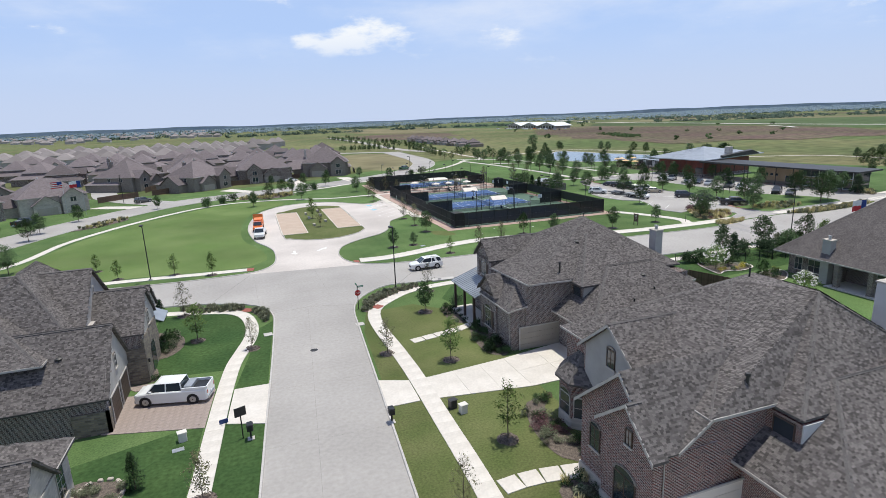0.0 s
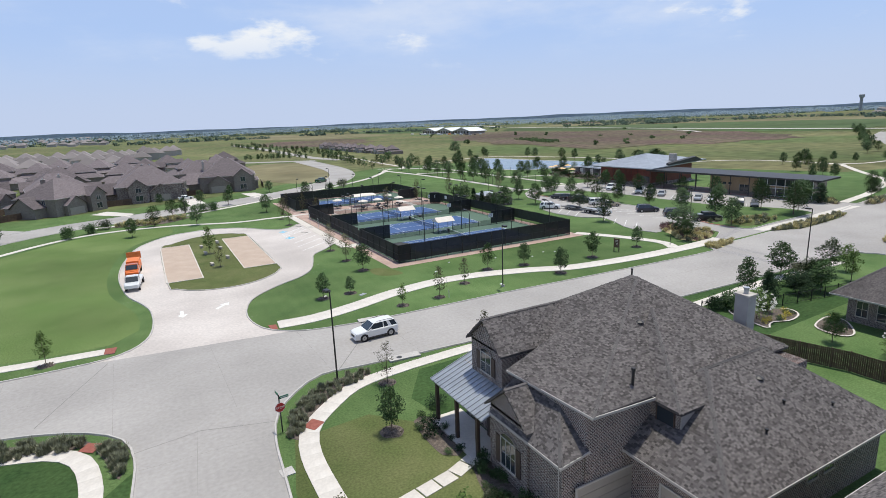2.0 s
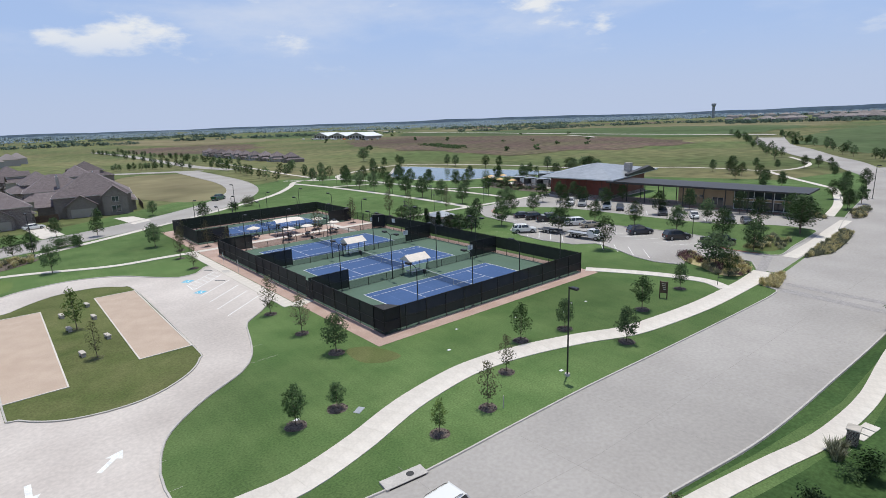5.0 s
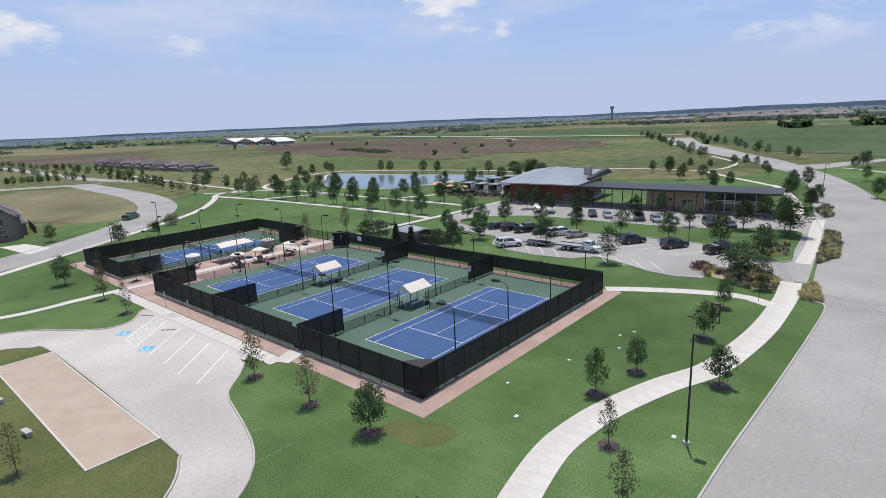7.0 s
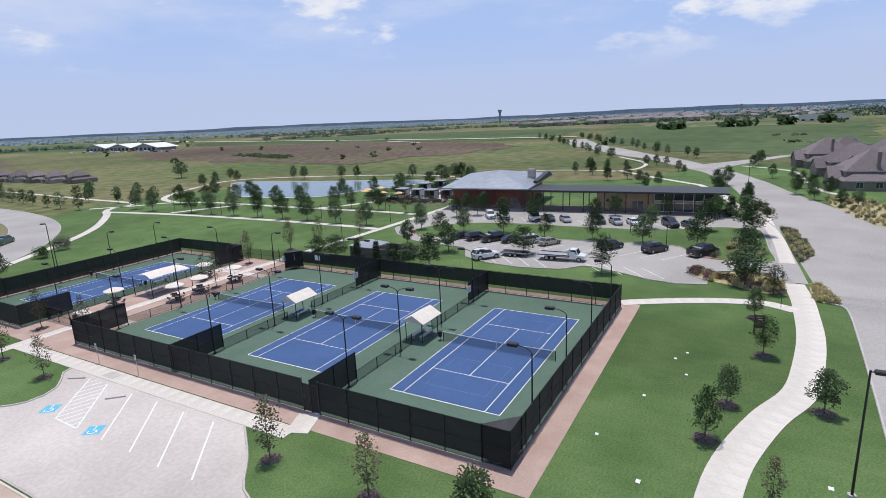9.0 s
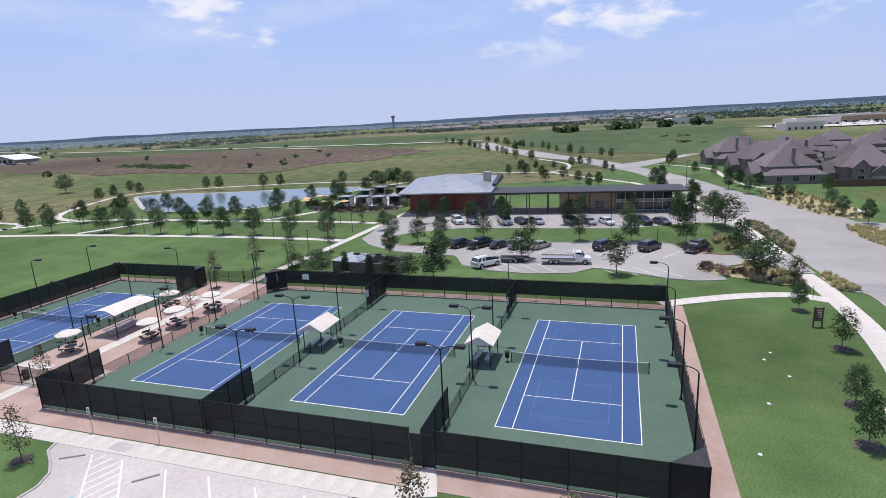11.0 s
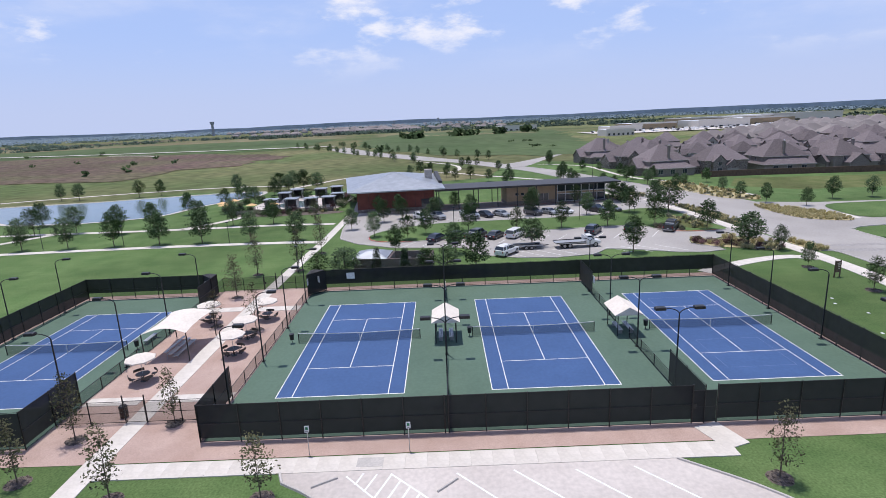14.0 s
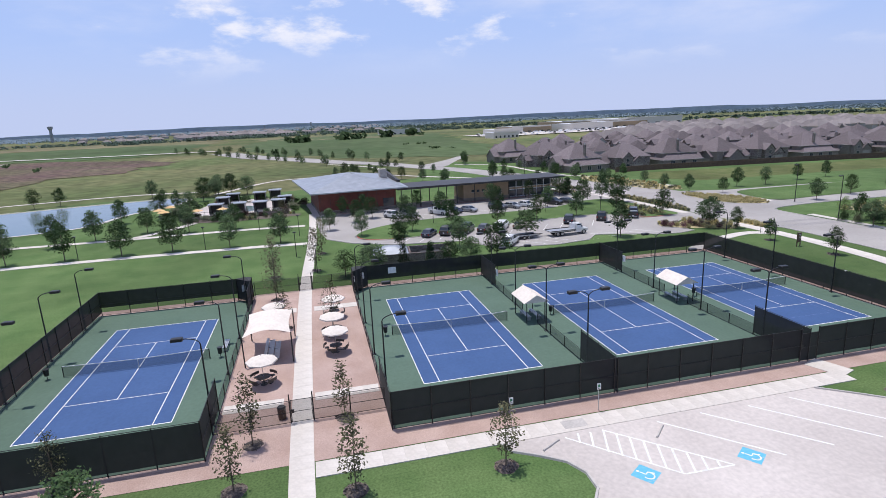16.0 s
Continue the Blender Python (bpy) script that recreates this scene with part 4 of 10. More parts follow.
FX0, FX1, FY0, FY1 = 41.4, 77.6, 108.4, 163.45
YB, YC = 145.2, 126.6
back = {"screen": (1.05, 3.0)}
court_fence([((FX0, FY1), (FX0, YC + 0.9), {}), ((FX0, YC - 0.9), (FX0, FY0 + 2.2), {}), ((FX0, FY0 + 2.2), (FX0, FY0), {}), ((FX0, FY0 + 2.2), (FX0 + 2.2, FY0), {}), ((FX0, FY0), (FX1, FY0), {}),
             ((FX1, FY0), (FX1, FY1 - 2.0), back), ((FX1, FY1 - 2.0), (FX1 - 2.2, FY1), {}), ((FX1, FY1 - 2.0), (FX1, FY1), {}), ((FX1 - 2.2, FY1), (FX1, FY1), {}),
             ((FX0, FY1), (FX0 + 6.4, FY1), {}), ((FX0, YB), (FX0 + 6.2, YB), {}), ((FX0, YC), (FX0 + 6.2, YC), {}),
             ((FX1 - 6.2, YB), (FX1, YB), {}), ((FX1 - 6.2, YC), (FX1, YC), {})],
            "tall black tennis court fence with dark windscreen cloth")
low = {"height": 1.15, "screen": (0.12, 1.12), "cloth": chain_link, "mid": False}
court_fence([((FX0 + 6.4, FY1), (FX1 - 2.2, FY1), low), ((FX0 + 6.2, YB), (57.4, YB), low), ((61.8, YB), (FX1 - 6.2, YB), low),
             ((FX0 + 6.2, YC), (57.4, YC), low), ((61.8, YC), (FX1 - 6.2, YC), low), ((FX0 + 6.4, 176.3), (FX1 - 6, 176.3), low)],
            "low black chain-link fence between the courts")
court_fence([((FX0, 176.3), (FX0, 194.2), {}), ((FX0, 194.2), (FX1, 194.2), {}), ((FX1, 194.2), (FX1, 178.2), back), ((FX1, 178.2), (FX1 - 2.0, 176.3), {}), ((FX1, 178.2), (FX1, 176.3), {}), ((FX1 - 2.0, 176.3), (FX1, 176.3), {}), ((FX0, 176.3), (FX0 + 6.4, 176.3), {}), ((FX1 - 6, 176.3), (FX1 - 2.0, 176.3), {})],
            "tall black fence with windscreen round the single court")
open_wire = {"height": 1.9, "screen": (0.12, 1.85), "cloth": chain_link}
court_fence([((44.6, FY1), (44.6, 169.0), open_wire), ((44.6, 170.7), (44.6, 176.3), open_wire), ((79.4, FY1), (79.4, 168.8), open_wire), ((79.4, 170.6), (79.4, 176.3), open_wire), ((77.6, 163.4), (79.4, 163.4), open_wire), ((77.6, 176.3), (79.4, 176.3), open_wire)],
            "black see-through fence closing the plaza")


def gate(x, y, width, height, label, solid_cloth=False):
    g = thing("gate", pose(x, y, 0.03), label, "gate", "court gates")
    for s in (-1, 1):
        part("gate_post", Geo().tube((0, s * width / 2, 0), (0, s * width / 2, height + 0.5), 0.05), black_metal, g)
    part("gate_frame", Geo().run([(0.02, -width / 2 + 0.08, 0.1), (0.02, width / 2 - 0.08, 0.1), (0.02, width / 2 - 0.08, height), (0.02, -width / 2 + 0.08, height), (0.02, -width / 2 + 0.08, 0.1)], 0.025, 6), black_metal, g)
    w = width / 2 - 0.08
    part("gate_panel", Geo().face([(0.02, -w, 0.1), (0.02, w, 0.1), (0.02, w, height), (0.02, -w, height)]), screen_cloth if solid_cloth else chain_link, g)
    part("cross_rail", Geo().tube((0.02, -w, height * 0.5), (0.02, w, height * 0.5), 0.022, n=6), black_metal, g)
    part("latch", Geo().soft_box(-0.02, w - 0.22, height * 0.45, 0.06, w - 0.02, height * 0.6, 0.015), black_metal, g)


gate(44.6, 169.85, 1.7, 1.9, "black chain-link gate across the plaza walk")
gate(79.4, 169.7, 1.7, 1.9, "black chain-link gate across the plaza walk")
gate(FX0, YC, 1.8, 2.6, "black framed gate with dark cloth in the court fence", True)
fences = [o for o in bpy.data.objects if o.name.startswith("court_fence")]
for par, a, b, c in ((fences[0], (FX0, FY0 + 2.2), (FX0, FY0), (FX0 + 2.2, FY0)), (fences[0], (FX1, FY1 - 2.0), (FX1, FY1), (FX1 - 2.2, FY1)), (fences[2], (FX1, 178.2), (FX1, 176.3), (FX1 - 2.0, 176.3))):
    m = Vector(((a[0] + c[0]) / 2, (a[1] + c[1]) / 2))
    low, high = [(*p, 3.04) for p in (a, b, c)], [(a[0], a[1], 3.08), (b[0], b[1], 3.08), (c[0], c[1], 3.08)]
    part("corner_cover", Geo().hull(low, high).face([(*a, 3.08), (*b, 3.08), (m.x * 0.7 + b[0] * 0.3, m.y * 0.7 + b[1] * 0.3, 3.4)]).face([(*b, 3.08), (*c, 3.08), (m.x * 0.7 + b[0] * 0.3, m.y * 0.7 + b[1] * 0.3, 3.4)]).face([(*c, 3.08), (*a, 3.08), (m.x * 0.7 + b[0] * 0.3, m.y * 0.7 + b[1] * 0.3, 3.4)]), cover_cloth, par, "dark cloth cover over the fence corner")


# ---- court lamps ----
def court_lamp(double):
    """Slim black pole with one or two curved arms and flat box heads; arms along local y."""
    t = thing("court_lamp", Matrix(), "tall black court lamp with " + ("two curved arms" if double else "one curved arm") + " and flat box heads", "lamp post", "court lamps")
    part("pole", Geo().tube((0, 0, 0), (0, 0, 6.6), 0.075, 0.055, 10), black_metal, t)
    part("base_plate", Geo().soft_box(-0.16, -0.16, 0, 0.16, 0.16, 0.08, 0.02), black_metal, t)
    for s in ((1, -1) if double else (1,)):
        arm = [(0, s * (1.25 * (1 - math.cos(a))), 6.55 + 0.55 * math.sin(a)) for a in [radians(90 * i / 6) for i in range(7)]]
        part("arm", Geo().run(arm, 0.04, 6), black_metal, t)
        part("lamp_head", Geo().soft_box(-0.24, s * 1.55 - 0.42, 6.98, 0.24, s * 1.55 + 0.42, 7.22, 0.05), black_metal, t)
    return t


single, double = court_lamp(False), court_lamp(True)
lamp_spots = [(x, y, k) for x in (46.4, 55.2, 64.0, 72.8) for y, k in ((FY0 + 0.25, "s"), (YC, "d"), (YB, "d"), (FY1 - 0.3, "n"), (176.6, "s"), (194.4, "n"))]
for i, (x, y, k) in enumerate(lamp_spots):
    src = double if k == "d" else single
    m = pose(x, y, 0.05, 0, 0, 180 if k == "n" else 0)
    if src.location.length == 0:
        src.matrix_world = m
    else:
        copy_thing(src, m)


# ---- shade shelters, benches, bins ----
def bench(parent, x, y, z, length, rz=0.0):
    b = new("bench")
    b.parent = parent
    b.matrix_local = pose(x, y, z, 0, 0, rz)
    for i in range(3):
        part("slat", Geo().box(-length / 2, -0.22 + i * 0.16, 0.43, length / 2, -0.09 + i * 0.16, 0.47), grey_metal, b)
    for s in (-1, 1):
        part("leg", Geo().box(s * length * 0.4 - 0.03, -0.2, 0, s * length * 0.4 + 0.03, 0.2, 0.43), grey_metal, b)


def cabana(m):
    t = thing("shade_cabana", m, "small courtside cabana with a cream gabled canopy on black posts", "shelter", "court cabanas")
    for x in (-1.7, 1.7):
        for y in (-1.05, 1.05):
            part("post", Geo().tube((x, y, 0), (x, y, 2.35), 0.05), black_metal, t)
    roof = Geo()
    for s in (-1, 1):
        roof.hull([(-2.0, s * 1.45, 2.28), (2.0, s * 1.45, 2.28), (2.0, 0, 3.10), (-2.0, 0, 3.10)][::s], [(-2.0, s * 1.45, 2.32), (2.0, s * 1.45, 2.32), (2.0, 0, 3.14), (-2.0, 0, 3.14)][::s])
    for x in (-1.98, 1.98):
        roof.face([(x, -1.4, 2.3), (x, 1.4, 2.3), (x, 0, 3.1)])
    part("canopy", roof, canvas, t, "cream fabric canopy")
    for s in (-1, 1):
        part("rail", Geo().tube((-1.7, s * 1.05, 2.3), (1.7, s * 1.05, 2.3), 0.03, n=6), black_metal, t)
    bench(t, 0, 0.55, 0, 2.6), bench(t, 0, -0.55, 0, 2.6)
    return t


cab = cabana(pose(59.6, YB, 0.05))
copy_thing(cab, pose(59.6, YC, 0.05))


def court_bin():
    t = thing("court_bin", Matrix(), "small black ball bin on a post beside the net", "bin", "court bins")
    part("post", Geo().tube((0, 0, 0), (0, 0, 0.5), 0.03, n=6), black_metal, t)
    part("tub", Geo().tube((0, 0, 0.4), (0, 0, 1.0), 0.2, 0.24, 12), black_metal, t)
    part("rim", Geo().tube((0, 0, 1.0), (0, 0, 1.04), 0.27, 0.27, 12), black_metal, t)
    return t


cb = court_bin()
cb.location = (59.5, COURTS[0] + 12.3, 0.05)
for x, y in ((59.5, COURTS[1] + 12.2), (59.5, COURTS[2] + 12.6), (59.5, COURTS[3] - 1.9), (59.4, COURTS[3] + 13.2)):
    copy_thing(cb, pose(x, y, 0.05))
cs = thing("courtside_bench", pose(61.8, 177.6, 0.05), "grey metal slatted bench by the court fence", "bench")
bench(cs, 0, 0, 0, 2.4)

# notice boards on the fence ends
for x, y, rz in ((FX1 - 6.3, YB - 0.1, 0), (FX1 - 6.3, YC - 0.1, 0), (FX1 - 1.0, FY1 - 1.1, 40), (FX1 - 2.2, FY1 - 0.1, 0), (FX1 - 1.2, 177.0, 140), (FX1 - 0.12, 158, 90)):
    s = thing("notice_board", pose(x, y, 1.7, 0, 0, rz), "small white notice board on the court fence", "sign", "court notices")
    part("board", Geo().box(-0.55, -0.03, 0, 0.55, 0.0, 0.85), sign_white, s)
    for k in range(4):
        part("text_bar", Geo().box(-0.42, -0.036, 0.68 - 0.17 * k, 0.30 - 0.1 * (k % 2), -0.031, 0.74 - 0.17 * k), dark_steel, s)


# ---- plaza ----
def umbrella_table(m, canopy=True):
    t = thing("picnic_table", m, "round dark metal picnic table with four seats" + (" under a cream umbrella" if canopy else ""), "table", "plaza tables")
    top = Geo().tube((0, 0, 0.72), (0, 0, 0.76), 0.62, 0.62, 20)
    part("tabletop", top, dark_steel, t)
    part("pedestal", Geo().tube((0, 0, 0), (0, 0, 0.72), 0.06, 0.05), dark_steel, t)
    part("foot_plate", Geo().tube((0, 0, 0), (0, 0, 0.03), 0.3, 0.3, 14), dark_steel, t)
    for k in range(4):
        a = radians(45 + 90 * k)
        c, s = math.cos(a), math.sin(a)
        part("seat_arm", Geo().run([(0.1 * c, 0.1 * s, 0.25), (0.95 * c, 0.95 * s, 0.25), (0.95 * c, 0.95 * s, 0.43)], 0.03, 6), dark_steel, t)
        part("seat", Geo().tube((0.95 * c, 0.95 * s, 0.43), (0.95 * c, 0.95 * s, 0.47), 0.24, 0.24, 12), dark_steel, t)
        back_g = Geo()
        for j in range(5):
            b0, b1 = a + (j - 2.5) * 0.16, a + (j - 1.5) * 0.16
            back_g.hull([(1.2 * math.cos(b0), 1.2 * math.sin(b0), 0.6), (1.24 * math.cos(b0), 1.24 * math.sin(b0), 0.6), (1.24 * math.cos(b1), 1.24 * math.sin(b1), 0.6), (1.2 * math.cos(b1), 1.2 * math.sin(b1), 0.6)],
                        [(1.2 * math.cos(b0), 1.2 * math.sin(b0), 0.85), (1.24 * math.cos(b0), 1.24 * math.sin(b0), 0.85), (1.24 * math.cos(b1), 1.24 * math.sin(b1), 0.85), (1.2 * math.cos(b1), 1.2 * math.sin(b1), 0.85)])
        back_g.tube((1.1 * c, 1.1 * s, 0.44), (1.22 * c, 1.22 * s, 0.62), 0.025, n=6)
        part("seat_back", back_g, dark_steel, t)
    if canopy:
        u = new("umbrella")
        u.parent = t
        part("mast", Geo().tube((0, 0, 0.7), (0, 0, 2.75), 0.025, n=8), grey_metal, u)
        n, r = 8, 1.35
        ring = [(r * math.cos(2 * math.pi * i / n), r * math.sin(2 * math.pi * i / n), 2.25) for i in range(n)]
        mid = [(0.7 * x, 0.7 * y, 2.43) for x, y, z in ring]
        cloth = Geo()
        for i in range(n):
            j = (i + 1) % n
            cloth.face([ring[i], ring[j], mid[j], mid[i]]).face([mid[i], mid[j], (0, 0, 2.72)])
            cloth.face([(ring[i][0], ring[i][1], 2.13), (ring[j][0], ring[j][1], 2.13), ring[j], ring[i]])
        part("canopy", cloth, canvas, u, "cream octagonal canopy")
        for i in range(n):
            part("rib", Geo().tube((0, 0, 2.68), ring[i], 0.012, n=4), grey_metal, u)
    return t


tb = umbrella_table(pose(52.0, 173.2, 0.04))
for x, y in ((66.8, 173.0), (67.3, 166.4), (57.0, 166.7), (61.2, 166.8)):
    copy_thing(tb, pose(x, y, 0.04, 0, 0, random.uniform(0, 60)))


def shade_sail():
    t = thing("shade_sail", pose(59.4, 173.0, 0.04), "large cream fabric shade sail on four black posts", "shelter")
    hx, hy, n = 3.3, 2.2, 12
    for x in (-hx, hx):
        for y in (-hy, hy):
            part("post", Geo().tube((x, y, 0), (x * 1.01, y * 1.01, 3.0), 0.06), black_metal, t)
    g = Geo()

    def pt(u, v):
        px = (2 * u - 1) * hx * (1 - 0.10 * math.sin(math.pi * v))
        py = (2 * v - 1) * hy * (1 - 0.12 * math.sin(math.pi * u))
        return px, py, 2.95 + 0.55 * math.sin(math.pi * v) * (0.75 + 0.25 * math.sin(math.pi * u))
    for i in range(n):
        for j in range(n):
            g.face([pt(i / n, j / n), pt((i + 1) / n, j / n), pt((i + 1) / n, (j + 1) / n), pt(i / n, (j + 1) / n)])
    part("sail", g, canvas, t, "stretched cream fabric", True)


shade_sail()
# grandstand under the sail
st = thing("bleacher", pose(58.6, 173.0, 0.04), "small grey metal bleacher of stepped benches under the sail", "bleacher")
for i in range(3):
    part("seat_plank", Geo().box(-2.2, -0.9 + 0.55 * i, 0.40 + 0.2 * i, 2.2, -0.62 + 0.55 * i, 0.44 + 0.2 * i), grey_metal, st)
    if i:
        part("foot_plank", Geo().box(-2.2, -0.9 + 0.55 * i - 0.27, 0.18 + 0.2 * i, 2.2, -0.9 + 0.55 * i - 0.03, 0.21 + 0.2 * i), grey_metal, st)
for x in (-1.8, 0, 1.8):
    part("frame", Geo().run([(x, -0.8, 0), (x, -0.8, 0.4), (x, 0.35, 0.8), (x, 0.35, 0)], 0.03, 6), grey_metal, st)
wb = thing("waste_bin", pose(45.6, 171.4, 0.04), "round brown-grey waste bin by the plaza gate", "bin")
part("drum", Geo().tube((0, 0, 0), (0, 0, 0.9), 0.3, 0.32, 14), sign_brown, wb), part("lid", Geo().tube((0, 0, 0.9), (0, 0, 1.02), 0.34, 0.26, 14), dark_steel, wb)


def bay_sign(x, y):
    t = thing("parking_sign", pose(x, y, 0.03), "slim grey post with a small white parking sign", "sign", "parking signs")
    part("post", Geo().tube((0, 0, 0), (0, 0, 2.2), 0.03, n=6), grey_metal, t)
    p = part("plate", Geo().box(-0.05, -0.16, 1.75, -0.03, 0.16, 2.25), sign_white, t)
    part("symbol", Geo().box(-0.055, -0.09, 1.95, -0.051, 0.09, 2.15), sign_green, t)
    part("bar", Geo().box(-0.055, -0.1, 1.82, -0.051, 0.1, 1.86), dark_steel, t)


bay_sign(39.4, 155.0), bay_sign(39.4, 148.0)
def wheel_stop(x, y, rz):
    t = solid("wheel_stop", Geo().hull([(-0.9, -0.08, 0), (0.9, -0.08, 0), (0.9, 0.08, 0), (-0.9, 0.08, 0)], [(-0.86, -0.05, 0.12), (0.86, -0.05, 0.12), (0.86, 0.05, 0.12), (-0.86, 0.05, 0.12)]), kerb_concrete,
              "grey concrete wheel stop in a parking bay", "wheel stop", "wheel stops", m=pose(x, y, 0.034, 0, 0, rz))


wheel_stop(36.2, 153.3, -60), wheel_stop(35.5, 145.4, -47)
mat_plate = solid("tactile_plate", Geo().box(-0.5, -0.9, 0, 0.5, 0.9, 0.012), kerb_concrete, "grey ribbed ramp plate in the pavement", "ramp", m=pose(38.2, 150.6, 0.066))


# ---- clubhouse ----
def clubhouse():
    t = thing("clubhouse", pose(144.3, 134, 0.0, 0, 0, 5.0), "low modern clubhouse with rust-red hall, tan wing and long flat canopy", "building")
    # local frame: x runs away from the car park, y along the front
    part("plinth", Geo().box(-1.6, 12.5, -0.05, 23, 34, 0.14), lot_concrete, t), part("plinth", Geo().box(-1.4, -33, -0.05, 8, 12.5, 0.14), paver, t, "reddish paved deck under the canopy")
    part("hall_wall", Geo().box(0.8, 13, 0.14, 22, 32.5, 5.6), red_panel, t, "rust-red metal cladding")
    part("hall_base", Geo().box(0.6, 12.9, 0.14, 22.2, 32.6, 1.0), brick_brown, t, "dark brick base")
    for i in range(9):
        part("cladding_seam", Geo().box(0.74, 13.2 + 2.35 * i, 1.0, 0.8, 13.26 + 2.35 * i, 5.5), dark_steel, t)
    roof = Geo()
    roof.hull([(-2.5, 10.5, 5.5), (26, 10.5, 6.5), (26, 37, 6.5), (-2.5, 34.6, 5.5)], [(-2.5, 10.5, 5.8), (26, 10.5, 6.8), (26, 37, 6.8), (-2.5, 34.6, 5.8)])
    top = [(-2.4, 34.5, 5.8), (12, 22, 9.0), (-2.4, 10.6, 5.8)]
    roof.face([(-2.4, 10.6, 5.8), (11.5, 23, 9.2), (-2.4, 34.5, 5.8)]).face([(-2.4, 34.5, 5.8), (11.5, 23, 9.2), (25.9, 36.9, 6.8)]).face([(25.9, 36.9, 6.8), (11.5, 23, 9.2), (25.9, 10.6, 6.8)]).face([(25.9, 10.6, 6.8), (11.5, 23, 9.2), (-2.4, 10.6, 5.8)])
    r = part("roof", roof, zinc_roof, t, "grey standing-seam metal roof")
    for i in range(12):
        y = 11.4 + 1.9 * i
        f = 1 - abs(y - 23) / 12
        part("roof_seam", Geo().hull([(-2.4, y, 5.82), (11.4, 23 + (y - 23) * 0.02, 9.2), (11.4, 23.03 + (y - 23) * 0.02, 9.2), (-2.4, y + 0.03, 5.82)], [(-2.4, y, 5.84), (11.4, 23 + (y - 23) * 0.02, 9.22), (11.4, 23.03 + (y - 23) * 0.02, 9.22), (-2.4, y + 0.03, 5.84)]), zinc_roof, r)
    part("clerestory", Geo().hull([(6, 10.4, 6.2), (24, 10.4, 6.6), (24, 11.4, 6.6), (6, 11.4, 6.2)], [(6, 10.4, 6.7), (20, 10.4, 8.0), (20, 11.4, 8.2), (6, 11.4, 6.9)]), dark_steel, t, "dark open gable under the roof edge")
    part("chimney", Geo().soft_box(11.6, 12.6, 6.5, 13.2, 14.6, 9.4, 0.08), pale_stone, t)
    canopy = Geo().hull([(-1.6, -35, 4.9), (8.5, -35, 5.0), (8.5, 13, 5.0), (-1.6, 13, 4.9)], [(-1.6, -35, 5.25), (8.5, -35, 5.4), (8.5, 13, 5.6), (-1.6, 13, 5.45)])
    part("canopy", canopy, dark_steel, t, "long thin dark canopy roof")
    for i in range(9):
        for x in (-1.0, 7.4):
            if i > 3 and i < 9 and x > 0:
                continue
            y = 12 - 5.0 * i
            part("canopy_post", Geo().tube((x, y, 0.14), (x, y, 4.9), 0.12), dark_steel, t)
    part("wing_wall", Geo().box(1.6, -19, 0.14, 9, -5.8, 4.9), tan_panel, t, "tan masonry wing")
    part("wing_base", Geo().box(1.45, -19.1, 0.14, 9.1, -5.7, 0.9), brick_tan, t)
    part("glass_wall", Geo().box(1.7, -32, 0.14, 9, -19.2, 4.85), dark_glass, t, "dark glazed meeting hall")
    part("spandrel", Geo().box(1.58, -32, 2.3, 1.7, -19.2, 2.85), tan_panel, t, "tan band between the two rows of glass")
    for i in range(7):
        y = -32 + 2.13 * i
        part("mullion", Geo().box(1.5, y - 0.07, 0.14, 1.68, y + 0.07, 4.85), white_metal, t, "white window frame")
    for z in (0.3, 2.25, 2.9, 4.75):
        part("transom", Geo().box(1.54, -32, z - 0.06, 1.7, -19.2, z + 0.06), white_metal, t)
    for y, w, z0, z1 in ((-8.5, 0.8, 2.4, 3.0), (-10, 0.8, 2.4, 3.0), (-11.5, 0.8, 2.4, 3.0)):
        w0 = part("window", Geo().box(1.54, y - w / 2, z0, 1.6, y + w / 2, z1), dark_glass, t)
        part("sill", Geo().box(1.5, y - w / 2 - 0.08, z0 - 0.1, 1.6, y + w / 2 + 0.08, z0), pale_stone, w0)
    d = part("door", Geo().box(1.54, -16.8, 0.14, 1.6, -14.2, 2.6), dark_glass, t)
    for y in (-16.8, -15.5, -14.2):
        part("door_frame", Geo().box(1.48, y - 0.06, 0.14, 1.6, y + 0.06, 2.7), trim_paint, d)
    part("hall_door", Geo().box(0.7, 13.6, 0.14, 0.84, 16.4, 3.0), dark_glass, t)
    return t


clubhouse()


